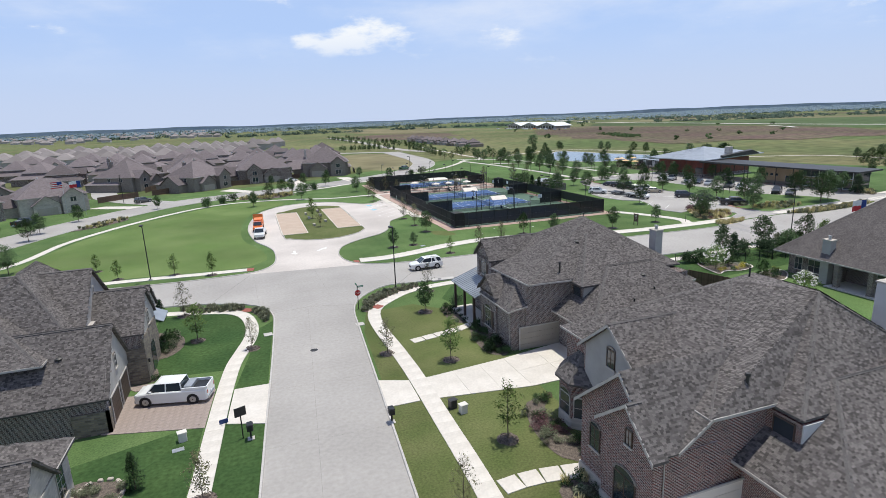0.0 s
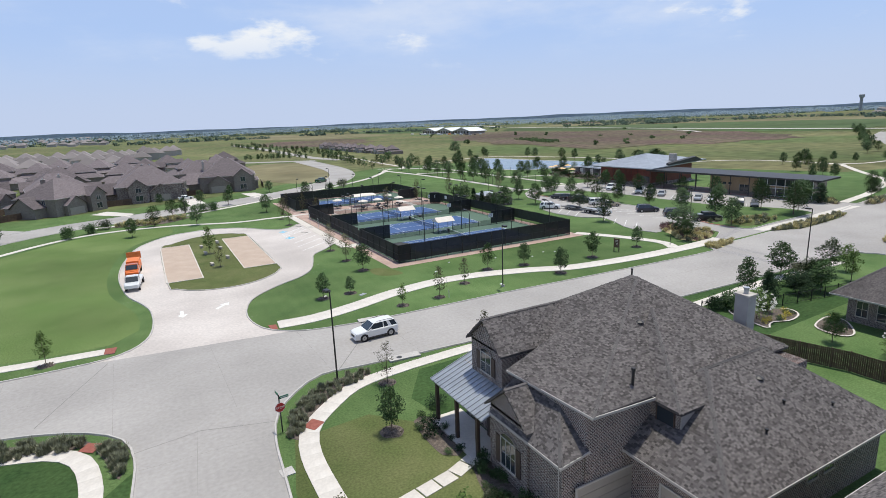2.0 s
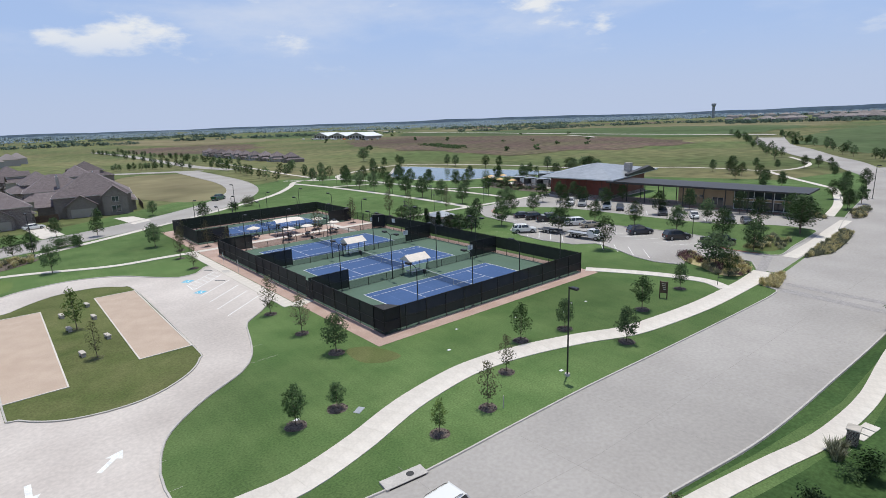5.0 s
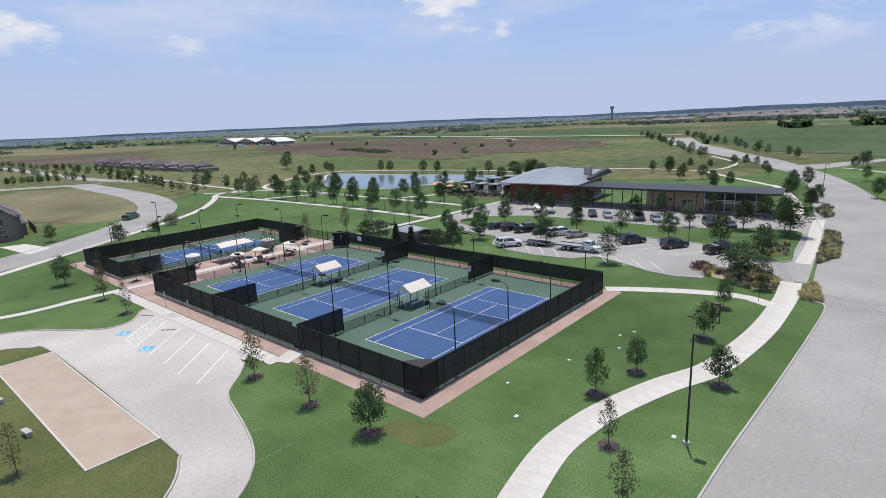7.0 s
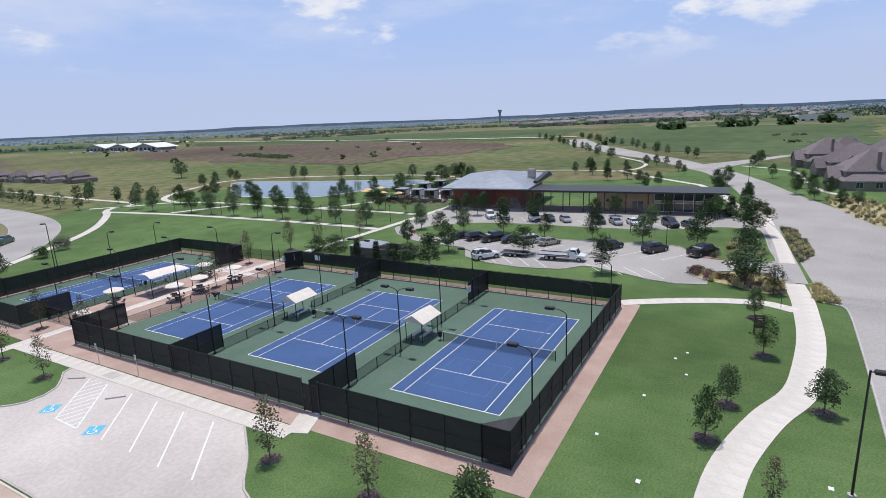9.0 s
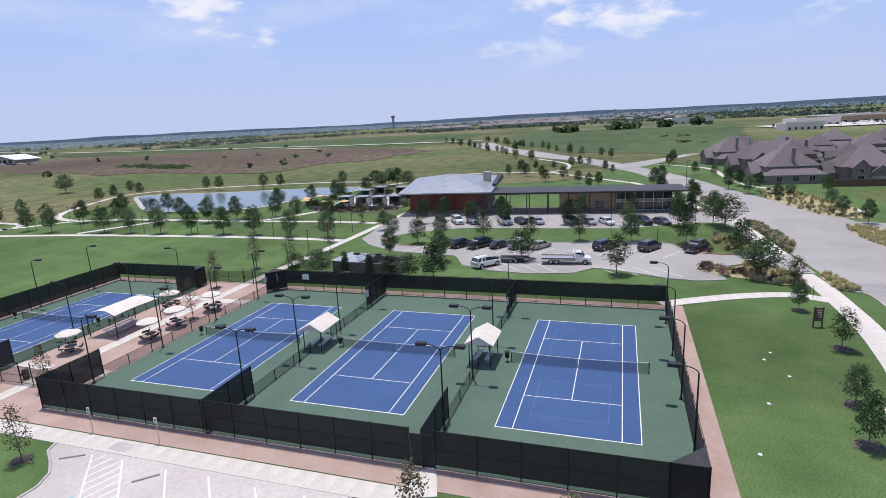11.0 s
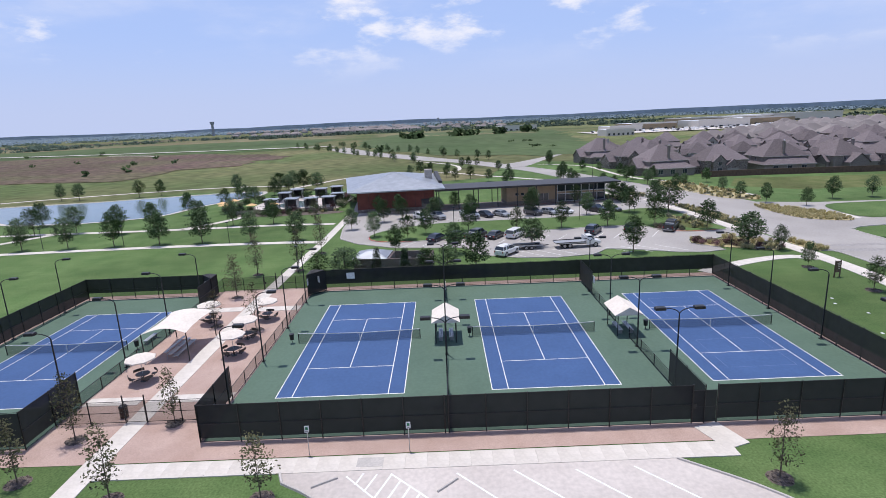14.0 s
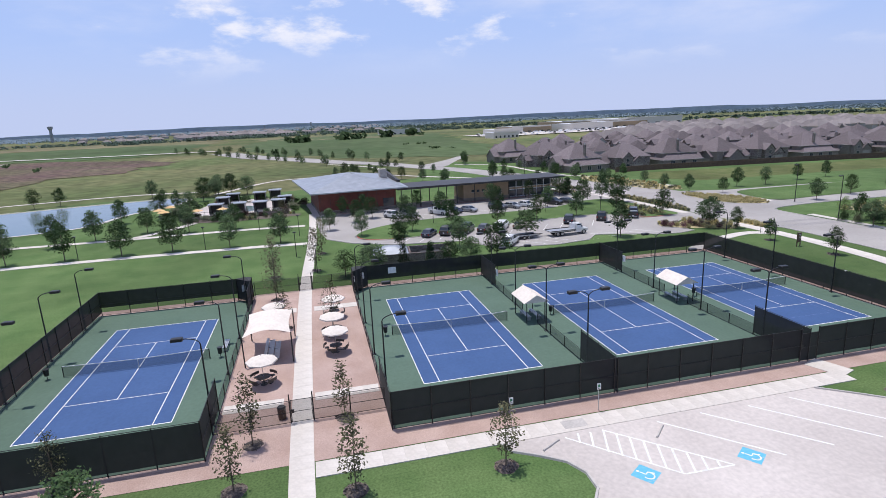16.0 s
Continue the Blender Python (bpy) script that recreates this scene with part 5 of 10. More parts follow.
def pool_terrace():
    """Cabanas, umbrellas and wall of the pool terrace beside the clubhouse."""
    wall = thing("terrace_wall", pose(163, 184, 0), "low terrace wall with dark railings beside the clubhouse", "wall")
    part("wall", Geo().box(-14, -10, -0.05, -13.7, 16, 1.0), brick_brown, wall)
    for i in range(14):
        part("railing_post", Geo().box(-13.9, -10 + 2 * i, 1.0, -13.82, -9.92 + 2 * i, 1.9), black_metal, wall)
    part("railing", Geo().box(-13.9, -10, 1.86, -13.82, 16.1, 1.92), black_metal, wall)
    flat("terrace", curve([(151, 176), (164, 172.5), (180, 175), (183, 190), (174, 198), (160, 199), (151, 195)], 2, True), 0.10, lot_concrete, "pale stone-paved pool terrace", "terrace")
    pool = flat("pool_water", curve([(158, 184), (166, 183), (170, 189), (164, 193), (158, 190)], 1.5, True), 0.13, water, "small blue-grey pool", "pool")
    base = None
    for x, y in ((156.4, 192.4), (156.2, 186.8), (156.0, 181.4), (157.6, 176.8), (164.6, 175.4), (178.4, 190.8), (178.0, 183.2), (182.0, 179.0), (170.6, 192.6)):
        m = pose(x, y, 0.1)
        if base is None:
            base = thing("pool_cabana", m, "white flat-roofed pool cabana with dark posts and screens", "shelter", "pool cabanas")
            for x in (-1.5, 1.5):
                for y in (-1.5, 1.5):
                    part("post", Geo().box(x - 0.08, y - 0.08, 0, x + 0.08, y + 0.08, 2.6), dark_steel, base)
            part("roof", Geo().box(-1.8, -1.9, 2.6, 1.8, 1.9, 2.8), zinc_roof, base)
            part("back_screen", Geo().box(1.4, -1.4, 0.1, 1.46, 1.4, 2.5), dark_steel, base)
            for y in (-1.5, 1.5):
                part("side_screen", Geo().box(-1.2, y - 0.03, 0.1, 1.4, y + 0.03, 2.3), grey_metal, base)
            part("day_bed", Geo().soft_box(-0.9, -1.0, 0.0, 0.9, 1.0, 0.5, 0.08), canvas, base)
        else:
            copy_thing(base, m)
    for i, (x, y) in enumerate(((150.5, 196), (152, 204), (156, 206), (161, 204.5), (150.5, 190))):
        u = thing("parasol", pose(x, y, 0.1), "pale orange parasol over a terrace table", "parasol", "terrace parasols")
        part("mast", Geo().tube((0, 0, 0), (0, 0, 2.5), 0.03, n=6), grey_metal, u)
        part("canopy", Geo().tube((0, 0, 2.1), (0, 0, 2.6), 1.5, 0.05, 8), material("parasol_cloth", (0.62, 0.38, 0.16), (0.70, 0.48, 0.24), 1.0, 0.85) if i == 0 else bpy.data.materials["parasol_cloth"], u)
        part("table", Geo().tube((0, 0, 0.7), (0, 0, 0.75), 0.5, 0.5, 12), dark_steel, u)


pool_terrace()


def pump_shed():
    """Walled enclosure with pale flat roofs behind the courts."""
    t = thing("service_enclosure", pose(89.5, 152.5, 0, 0, 0, -6), "walled service enclosure with pale metal roofs", "building")
    part("wall", Geo().box(-2.6, -5.5, 0, -2.3, 6.5, 1.9), brick_brown, t), part("wall", Geo().box(2.3, -5.5, 0, 2.6, 6.5, 1.9), brick_brown, t)
    part("wall", Geo().box(-2.3, -5.5, 0, 2.3, -5.2, 1.9), brick_brown, t), part("wall", Geo().box(-2.3, 6.2, 0, 2.3, 6.5, 1.9), brick_brown, t)
    part("wall", Geo().box(-2.3, 0.8, 0, 2.3, 1.1, 1.9), brick_brown, t)
    g = Geo().hull([(-2.8, 1.2, 1.95), (2.8, 1.2, 1.95), (2.8, 6.7, 1.95), (-2.8, 6.7, 1.95)], [(-0.6, 3.2, 2.7), (0.6, 3.2, 2.7), (0.6, 4.7, 2.7), (-0.6, 4.7, 2.7)])
    part("roof", g, zinc_roof, t, "low pale hipped metal roof")
    for y in (-3.4, -1.4):
        part("cabinet", Geo().soft_box(-1.2, y - 0.6, 0, 1.2, y + 0.6, 1.3, 0.05), dark_steel, t)


pump_shed()


# ---- houses ----
class Roof:
    """Roof planes of one house, gathered so that they can be meshed, shingled and capped."""

    def __init__(self):
        self.planes, self.caps, self.eaves = [], [], []

    def hip(self, x0, y0, x1, y1, z, pitch, over=0.4, pitch2=None):
        x0, y0, x1, y1 = x0 - over, y0 - over, x1 + over, y1 + over
        w, d = x1 - x0, y1 - y0
        p2 = pitch2 or pitch
        if w >= d:
            h = d / 2 * pitch
            run = min(h / p2, w / 2)
            a, b = (x0 + run, (y0 + y1) / 2, z + h), (x1 - run, (y0 + y1) / 2, z + h)
        else:
            h = w / 2 * pitch
            run = min(h / p2, d / 2)
            a, b = ((x0 + x1) / 2, y0 + run, z + h), ((x0 + x1) / 2, y1 - run, z + h)
        c = [(x0, y0, z), (x1, y0, z), (x1, y1, z), (x0, y1, z)]
        if w >= d:
            self.planes += [[c[0], c[1], b, a], [c[1], c[2], b], [c[2], c[3], a, b], [c[3], c[0], a]]
            self.caps += [(c[0], a), (c[3], a), (c[1], b), (c[2], b), (a, b)]
        else:
            self.planes += [[c[0], c[1], a], [c[1], c[2], b, a], [c[2], c[3], b], [c[3], c[0], a, b]]
            self.caps += [(c[0], a), (c[1], a), (c[2], b), (c[3], b), (a, b)]
        self.eaves.append(c)
        return z + h

    def gable(self, x0, y0, x1, y1, z, pitch, axis, walls=None, over=0.4, slot=0):
        """A ridge along axis; walls (a Geo) takes the two gable triangles."""
        X0, Y0, X1, Y1 = x0 - over, y0 - over, x1 + over, y1 + over
        if axis == "x":
            ym, h = (Y0 + Y1) / 2, (Y1 - Y0) / 2 * pitch
            a, b = (X0, ym, z + h), (X1, ym, z + h)
            self.planes += [[(X0, Y0, z), (X1, Y0, z), b, a], [(X1, Y1, z), (X0, Y1, z), a, b]]
            if walls:
                hh = (y1 - y0) / 2 * pitch + over * pitch - 0.02
                for x in (x0, x1):
                    walls.face([(x, y0, z - 0.1), (x, y1, z - 0.1), (x, y1, z + over * pitch - 0.02), (x, ym, z + hh), (x, y0, z + over * pitch - 0.02)], slot)
        else:
            xm, h = (X0 + X1) / 2, (X1 - X0) / 2 * pitch
            a, b = (xm, Y0, z + h), (xm, Y1, z + h)
            self.planes += [[(X1, Y0, z), (X1, Y1, z), b, a], [(X0, Y1, z), (X0, Y0, z), a, b]]
            if walls:
                hh = (x1 - x0) / 2 * pitch + over * pitch - 0.02
                for y in (y0, y1):
                    walls.face([(x0, y, z - 0.1), (x1, y, z - 0.1), (x1, y, z + over * pitch - 0.02), (xm, y, z + hh), (x0, y, z + over * pitch - 0.02)], slot)
        self.caps.append((a, b))
        return z + h

    def geo(self, thick=0.16):
        g = Geo()
        for p in self.planes:
            g.hull([(x, y, z - thick) for x, y, z in p], p)
        return g

    def trim(self):
        """Eave boards below the edges of the hips."""
        g = Geo()
        for c in self.eaves:
            mx, my = sum(p[0] for p in c) / len(c), sum(p[1] for p in c) / len(c)
            grow = lambda p: (p[0] + math.copysign(0.06, p[0] - mx), p[1] + math.copysign(0.06, p[1] - my))
            for p, q in zip(c, c[1:] + c[:1]):
                (a, b), (d, e) = grow(p), grow(q)
                g.face([(a, b, p[2] - 0.17), (d, e, q[2] - 0.17), (d, e, q[2] - 0.01), (a, b, p[2] - 0.01)])
                g.face([(p[0], p[1], p[2] - 0.01), (a, b, p[2] - 0.01), (d, e, q[2] - 0.01), (q[0], q[1], q[2] - 0.01)])
            g.face([(x, y, z - 0.165) for x, y, z in c][::-1])
        return g

    def cap_geo(self, w=0.16, lift=0.03):
        g = Geo()
        for a, b in self.caps:
            a, b = Vector(a), Vector(b)
            n = max(1, int((b - a).length / 0.28))
            side = (b - a).cross(Vector((0, 0, 1))).normalized() * w
            drop = Vector((0, 0, -w * 0.55))
            for i in range(n):
                p, q = a.lerp(b, i / n), a.lerp(b, (i + 1) / n)
                u = Vector((0, 0, lift + 0.012))
                v = Vector((0, 0, lift))
                g.face([p + u, q + v, q + v + side + drop, p + u + side + drop]).face([q + v, p + u, p + u - side + drop, q + v - side + drop])
        return g

    def tabs(self, tab=0.30, course=0.145, rnd=None):
        """Single shingle tabs laid in courses over every plane."""
        rnd = rnd or random.Random(5)
        g = Geo()
        for poly in self.planes:
            P = [Vector(p) for p in poly]
            nrm = (P[1] - P[0]).cross(P[2] - P[0]).normalized()
            if nrm.z < 0:
                nrm = -nrm
            u = Vector((0, 0, 1)).cross(nrm)
            if u.length < 1e-4:
                continue
            u.normalize()
            w = nrm.cross(u)
            o = P[0]
            flat2 = [((p - o).dot(u), (p - o).dot(w)) for p in P]
            lo, hi = min(q[1] for q in flat2), max(q[1] for q in flat2)
            l0, l1 = min(q[0] for q in flat2), max(q[0] for q in flat2)
            r = lo
            while r < hi:
                s = l0 - rnd.random() * tab
                while s < l1:
                    t = tab * rnd.uniform(0.6, 1.35)
                    if inside((s + t / 2, r + course / 2), flat2):
                        k = 0.010 + 0.012 * rnd.random()
                        a, b = o + u * s + w * r, o + u * (s + t - 0.008) + w * r
                        c, d = b + w * (course + 0.03), a + w * (course + 0.03)
                        g.face([a + nrm * k, b + nrm * k, c + nrm * 0.004, d + nrm * 0.004]).face([a, b, b + nrm * k, a + nrm * k])
                    s += t
                r += course
        # the lip and the face of a tab share no corner: weld them so that both take one shade
        return g


def window(parent, m, w, h, arched=False, frame=trim_paint, panes=(2, 2), shutters=False):
    """A framed window; m: pose on the wall, local x along it, -y out of it, z up from the sill."""
    win = new("window")
    win.parent = parent
    win.matrix_local = m
    f = Geo()
    for q in ((-w / 2 - 0.07, 0, -w / 2, h), (w / 2, 0, w / 2 + 0.07, h), (-w / 2 - 0.07, h, w / 2 + 0.07, h + 0.08)):
        f.box(q[0], -0.06, q[1], q[2], 0.02, q[3])
    for i in range(1, panes[0]):
        x = -w / 2 + w * i / panes[0]
        f.box(x - 0.025, -0.045, 0, x + 0.025, 0.0, h)
    for i in range(1, panes[1]):
        z = h * i / panes[1]
        f.box(-w / 2, -0.043, z - 0.02, w / 2, 0.0, z + 0.02)
    part("frame", f, frame, win)
    part("pane", Geo().box(-w / 2, -0.03, 0, w / 2, 0.01, h), dark_glass, win)
    if arched:
        a = Geo()
        n = 8
        for i in range(n):
            b0, b1 = math.pi * i / n, math.pi * (i + 1) / n
            a.face([(0, -0.03, h + 0.08), (w / 2 * math.cos(b0), -0.03, h + 0.08 + w / 4 * math.sin(b0)), (w / 2 * math.cos(b1), -0.03, h + 0.08 + w / 4 * math.sin(b1))][::-1])
        part("arch_pane", a, dark_glass, win)
        e = Geo()
        for i in range(n):
            b0, b1 = math.pi * i / n, math.pi * (i + 1) / n
            r0, r1 = 1.0, 1.22
            pts = [(w / 2 * r * math.cos(b), h + 0.08 + w / 4 * r * math.sin(b)) for b, r in ((b0, r0), (b0, r1), (b1, r1), (b1, r0))]
            e.hull([(x, 0.0, z) for x, z in pts], [(x, -0.07, z) for x, z in pts])
        part("arch", e, brick_tan, win)
    part("sill", Geo().box(-w / 2 - 0.12, -0.1, -0.1, w / 2 + 0.12, 0.02, 0.0), pale_stone, win)
    if shutters:
        for s in (-1, 1):
            x = s * (w / 2 + 0.32)
            part("shutter", Geo().box(x - 0.22, -0.08, 0, x + 0.22, 0.0, h), shutter_paint, win)
    return win


def far_window(parent, m, w, h):
    """A window of a distant house: glass in a raised frame, one mesh."""
    g = Geo().box(-w / 2, -0.04, 0, w / 2, 0.01, h, 1)
    g.box(-w / 2 - 0.09, -0.09, -0.09, w / 2 + 0.09, 0.0, 0.0).box(-w / 2 - 0.09, -0.09, h, w / 2 + 0.09, 0.0, h + 0.1).box(-w / 2 - 0.09, -0.09, 0, -w / 2, 0.0, h).box(w / 2, -0.09, 0, w / 2 + 0.09, 0.0, h).box(-0.04, -0.07, 0, 0.04, 0.0, h)
    ob = part("window", g, [trim_paint, dark_glass], parent)
    ob.matrix_local = m
    return ob


def on_wall(x, y, z, face):
    """The pose for things on a wall that faces -y (S), +y (N), -x (W) or +x (E)."""
    return pose(x, y, z, 0, 0, {"S": 0, "E": 90, "N": 180, "W": 270}[face])


def garage_door(parent, m, w, h=2.3, mat=garage_paint):
    d = new("garage_door")
    d.parent = parent
    d.matrix_local = m
    n = 4
    for i in range(n):
        part("door_panel", Geo().box(-w / 2, -0.05, 0.02 + h * i / n, w / 2, 0.0, h * (i + 1) / n - 0.012), mat, d)
    f = Geo().box(-w / 2 - 0.12, -0.09, 0, -w / 2, 0.0, h + 0.12).box(w / 2, -0.09, 0, w / 2 + 0.12, 0.0, h + 0.12).box(-w / 2, -0.09, h, w / 2, 0.0, h + 0.12)
    part("door_frame", f, trim_paint, d)


def roof_vent(parent, p, kind="pipe"):
    x, y, z = p
    if kind == "pipe":
        part("vent_pipe", Geo().tube((x, y, z - 0.4), (x, y, z + 0.45), 0.06).tube((x, y, z + 0.45), (x, y, z + 0.52), 0.1), black_metal, parent)
    elif kind == "flue":
        part("flue", Geo().tube((x, y, z - 0.4), (x, y, z + 0.85), 0.09).tube((x, y, z + 0.85), (x, y, z + 1.0), 0.15, 0.13), dark_steel, parent)
    else:
        g = Geo().tube((x, y, z - 0.2), (x, y, z + 0.12), 0.24, 0.24, 12).tube((x, y, z + 0.12), (x, y, z + 0.22), 0.30, 0.12, 12)
        part("turbine_vent", g, dark_steel, parent)


def chimney(parent, x, y, z0, z1, mat, w=0.55, d=0.75):
    c = part("chimney", Geo().box(x - w, y - d, z0, x + w, y + d, z1), mat, parent)
    part("chimney_cap", Geo().box(x - w - 0.08, y - d - 0.08, z1, x + w + 0.08, y + d + 0.08, z1 + 0.12), pale_stone, c)
    part("flue", Geo().tube((x, y, z1 + 0.1), (x, y, z1 + 0.5), 0.16, n=10).tube((x, y, z1 + 0.5), (x, y, z1 + 0.58), 0.22, n=10), grey_metal, c)


def plain_house(seed, wall_mat, label):
    """A two-storey suburban house about 17 by 15 m that faces -y, seen from afar."""
    r = random.Random(seed)
    h = thing("house", Matrix(), label, "house", "suburban houses")
    W, R = Geo(), Roof()
    w, d, z = r.uniform(8.5, 10), r.uniform(6.5, 8), 5.6
    W.box(-w + 1, -d + 1, -0.05, w - 1, d, z)
    top = R.hip(-w + 1, -d + 1, w - 1, d, z, 0.80)
    # front gables
    fx = r.choice((-1, 1))
    gx = fx * r.uniform(3.5, 4.5)
    W.box(gx - 2.6, -d - 0.8, -0.05, gx + 2.6, -d + 2, 5.2)
    R.gable(gx - 2.6, -d - 0.8, gx + 2.6, 0.5, 5.2, 0.95, "y", W)
    g2 = -fx * r.uniform(2.0, 3.0)
    W.box(g2 - 3.0, -d - 0.2, -0.05, g2 + 3.0, -d + 2, 3.2)
    R.gable(g2 - 3.0, -d - 0.2, g2 + 3.0, 0.5, 3.2, 0.85, "y", W)
    # low rear and side wings
    W.box(-w, -2, -0.05, w, d + 3.0, 3.0)
    R.hip(-w, -2, w, d + 3.0, 3.0, 0.62)
    sx = r.choice((-1, 1))
    W.box(min(sx * (w - 3), sx * (w + 2.5)), -3, -0.05, max(sx * (w - 3), sx * (w + 2.5)), 5, 3.1)
    R.gable(min(sx * (w - 3), sx * (w + 2.5)), -3, max(sx * (w - 3), sx * (w + 2.5)), 5, 3.1, 0.8, "x", W)
    for g in pieces(W):
        part("wall", g, wall_mat, h)
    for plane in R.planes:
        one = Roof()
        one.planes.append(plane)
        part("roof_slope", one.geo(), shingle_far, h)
    part("eave_trim", R.trim(), trim_paint, h)
    chimney(h, r.uniform(-3, 3), d - 1, 4, top - 0.6, wall_mat, 0.4, 0.5)
    f = -d - 0.8
    far_window(h, on_wall(gx, f, 0.8, "S"), 1.8, 1.7), far_window(h, on_wall(gx, f, 3.6, "S"), 1.3, 1.4)
    gd = part("garage_door", Geo().box(-2.3, -0.05, 0, 2.3, 0, 2.3), garage_paint, h)
    gd.matrix_local = on_wall(g2, -d - 0.2, 0.0, "S")
    far_window(h, on_wall(g2, -d + 1, 4.0, "S"), 1.4, 1.2)
    for x in (-w * 0.55, 0.0, w * 0.55):
        far_window(h, on_wall(x, d + 3.0, 0.9, "N"), 1.7, 1.6)
        far_window(h, on_wall(x, d, 4.1, "N"), 1.3, 1.1)
    for s, f2 in ((1, "E"), (-1, "W")):
        far_window(h, on_wall(s * (w - 1), -2.5, 3.9, f2), 1.1, 1.3), far_window(h, on_wall(s * (w - 1), 2.0, 3.9, f2), 1.1, 1.3)
    dr = part("front_door", Geo().box(-0.55, -d + 0.92, 0, 0.55, -d + 1.0, 2.2), shutter_paint, h)
    return h


def back_house(seed, wall_mat, label):
    """A house deep in the estate: walls, cross-gabled roof and a few windows."""
    r = random.Random(seed)
    h = thing("house", Matrix(), label, "house", "estate houses")
    W, R = Geo(), Roof()
    w, d = r.uniform(7.4, 8.6), r.uniform(6.4, 7.6)
    W.box(-w, -d, -0.05, w, d, 3.2)
    R.hip(-w, -d, w, d, 3.1, 0.62)
    W.box(-w * 0.7, -d * 0.8, 0, w * 0.75, d * 0.55, 5.8)
    top = R.hip(-w * 0.7, -d * 0.8, w * 0.75, d * 0.55, 5.7, 0.85)
    W.box(w * 0.05, -d - 1, 0, w * 0.6, 0, 5.0)
    R.gable(w * 0.05, -d - 1, w * 0.6, 1, 5.0, 0.95, "y", W)
    part("wall", W, wall_mat, h)
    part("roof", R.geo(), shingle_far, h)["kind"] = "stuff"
    part("eave_trim", R.trim(), trim_paint, h)
    far_window(h, on_wall(w * 0.33, -d - 1, 0.9, "S"), 2.0, 1.7), far_window(h, on_wall(w * 0.33, -d - 1, 3.6, "S"), 1.4, 1.3)
    far_window(h, on_wall(-w * 0.4, -d, 0.8, "S"), 3.8, 1.9), far_window(h, on_wall(0, d, 0.9, "N"), 4.2, 1.7)
    return h


HOUSE_KINDS = []
for sd, mt, lb in ((1, brick_tan, "two-storey tan brick house with a hipped taupe shingle roof"), (2, brick_brown, "two-storey brown brick house with steep shingle gables"),
                   (3, brick_tan, "large tan brick house with cross gables and taupe shingles"), (4, pale_stone, "pale stone house with a broad hipped shingle roof")):
    HOUSE_KINDS.append(plain_house(sd, mt, lb))
for sd, mt, lb in ((11, brick_tan, "tan brick house with steep taupe shingle roofs"), (12, brick_brown, "brown brick house with a hipped shingle roof"),
                   (13, stucco, "grey rendered house with cross gables"), (14, brick_tan, "tan brick estate house with a hipped roof")):
    HOUSE_KINDS.append(back_house(sd, mt, lb))
placed_kinds = set()


def copy_at(src, m):
    """A copy of a scaled thing whose own scale is left out."""
    return copy_thing(src, m @ Matrix.Diagonal([1 / v for v in src.scale] + [1]))


def place_house(x, y, rz, k, s=1.0, back=False, high=1.0):
    k = k % 4 + (4 if back else 0)
    src = HOUSE_KINDS[k]
    m = pose(x, y, 0, 0, 0, rz) @ Matrix.Diagonal((s, s, s * high, 1))
    if k in placed_kinds:
        return copy_at(src, m)
    placed_kinds.add(k)
    src.matrix_world = m
    return src


# ---- trees and shrubs ----
def leaf_blob(g, c, r, n, size, rnd, squash=0.8):
    """n small leaf blades scattered through an uneven clump."""
    for _ in range(n):
        d = Vector((rnd.gauss(0, 1), rnd.gauss(0, 1), rnd.gauss(0, 1) * squash))
        if d.length < 1e-3:
            continue
        p = Vector(c) + d.normalized() * r * rnd.random() ** 0.45
        u = Vector((rnd.gauss(0, 1), rnd.gauss(0, 1), rnd.gauss(0, 0.7))).normalized()
        v = u.orthogonal().normalized()
        s = size * rnd.uniform(0.6, 1.4)
        g.face([p - u * s, p + v * s * 0.55, p + u * s, p - v * s * 0.55])


def tree(seed, name, label, h, width, clear, clumps, per, size, mat, form="round", radius=0.07):
    """Height h, crown width, bare trunk up to clear; clumps of leaves sit on the limbs' ends."""
    r = random.Random(seed)
    t = thing(name, Matrix(), label, "tree")
    wood, crown = Geo(), Geo()
    bend = Vector((r.uniform(-0.12, 0.12), r.uniform(-0.12, 0.12), 0))
    pts = [Vector((0, 0, -0.05)) + bend * (i / 5) ** 2 + Vector((0, 0, h * 0.9 * i / 5)) for i in range(6)]
    for i in range(5):
        wood.tube(pts[i], pts[i + 1], radius * (1 - i * 0.17), radius * (1 - (i + 1) * 0.17), 7)
    for k in range(clumps):
        f = (k + 0.5) / clumps
        z = clear + (h * 0.93 - clear) * f
        if form == "round":
            reach = width / 2 * math.sin(math.pi * min(1, 0.22 + 0.72 * f)) ** 0.8
        elif form == "cone":
            reach = width / 2 * (1.02 - f) ** 0.75
        else:
            reach = width / 2 * (1 - abs(2 * f - 0.85) ** 2) * 0.9
        a = k * 2.399 + r.uniform(-0.4, 0.4)
        out = reach * r.uniform(0.35, 0.95)
        tip = Vector((math.cos(a) * out, math.sin(a) * out, z + r.uniform(-0.15, 0.2)))
        root_z = max(clear * 0.75, z - out * 0.75 - 0.1)
        root = Vector((0, 0, root_z)) + bend * (root_z / h) ** 2
        wood.tube(root, tip, radius * 0.34 * (1 - 0.6 * f), radius * 0.08, 5)
        leaf_blob(crown, tip, max(0.22, width * r.uniform(0.15, 0.24)), per, size, r)
    part("trunk", wood, bark, t)
    part("crown", crown, mat, t)
    return t


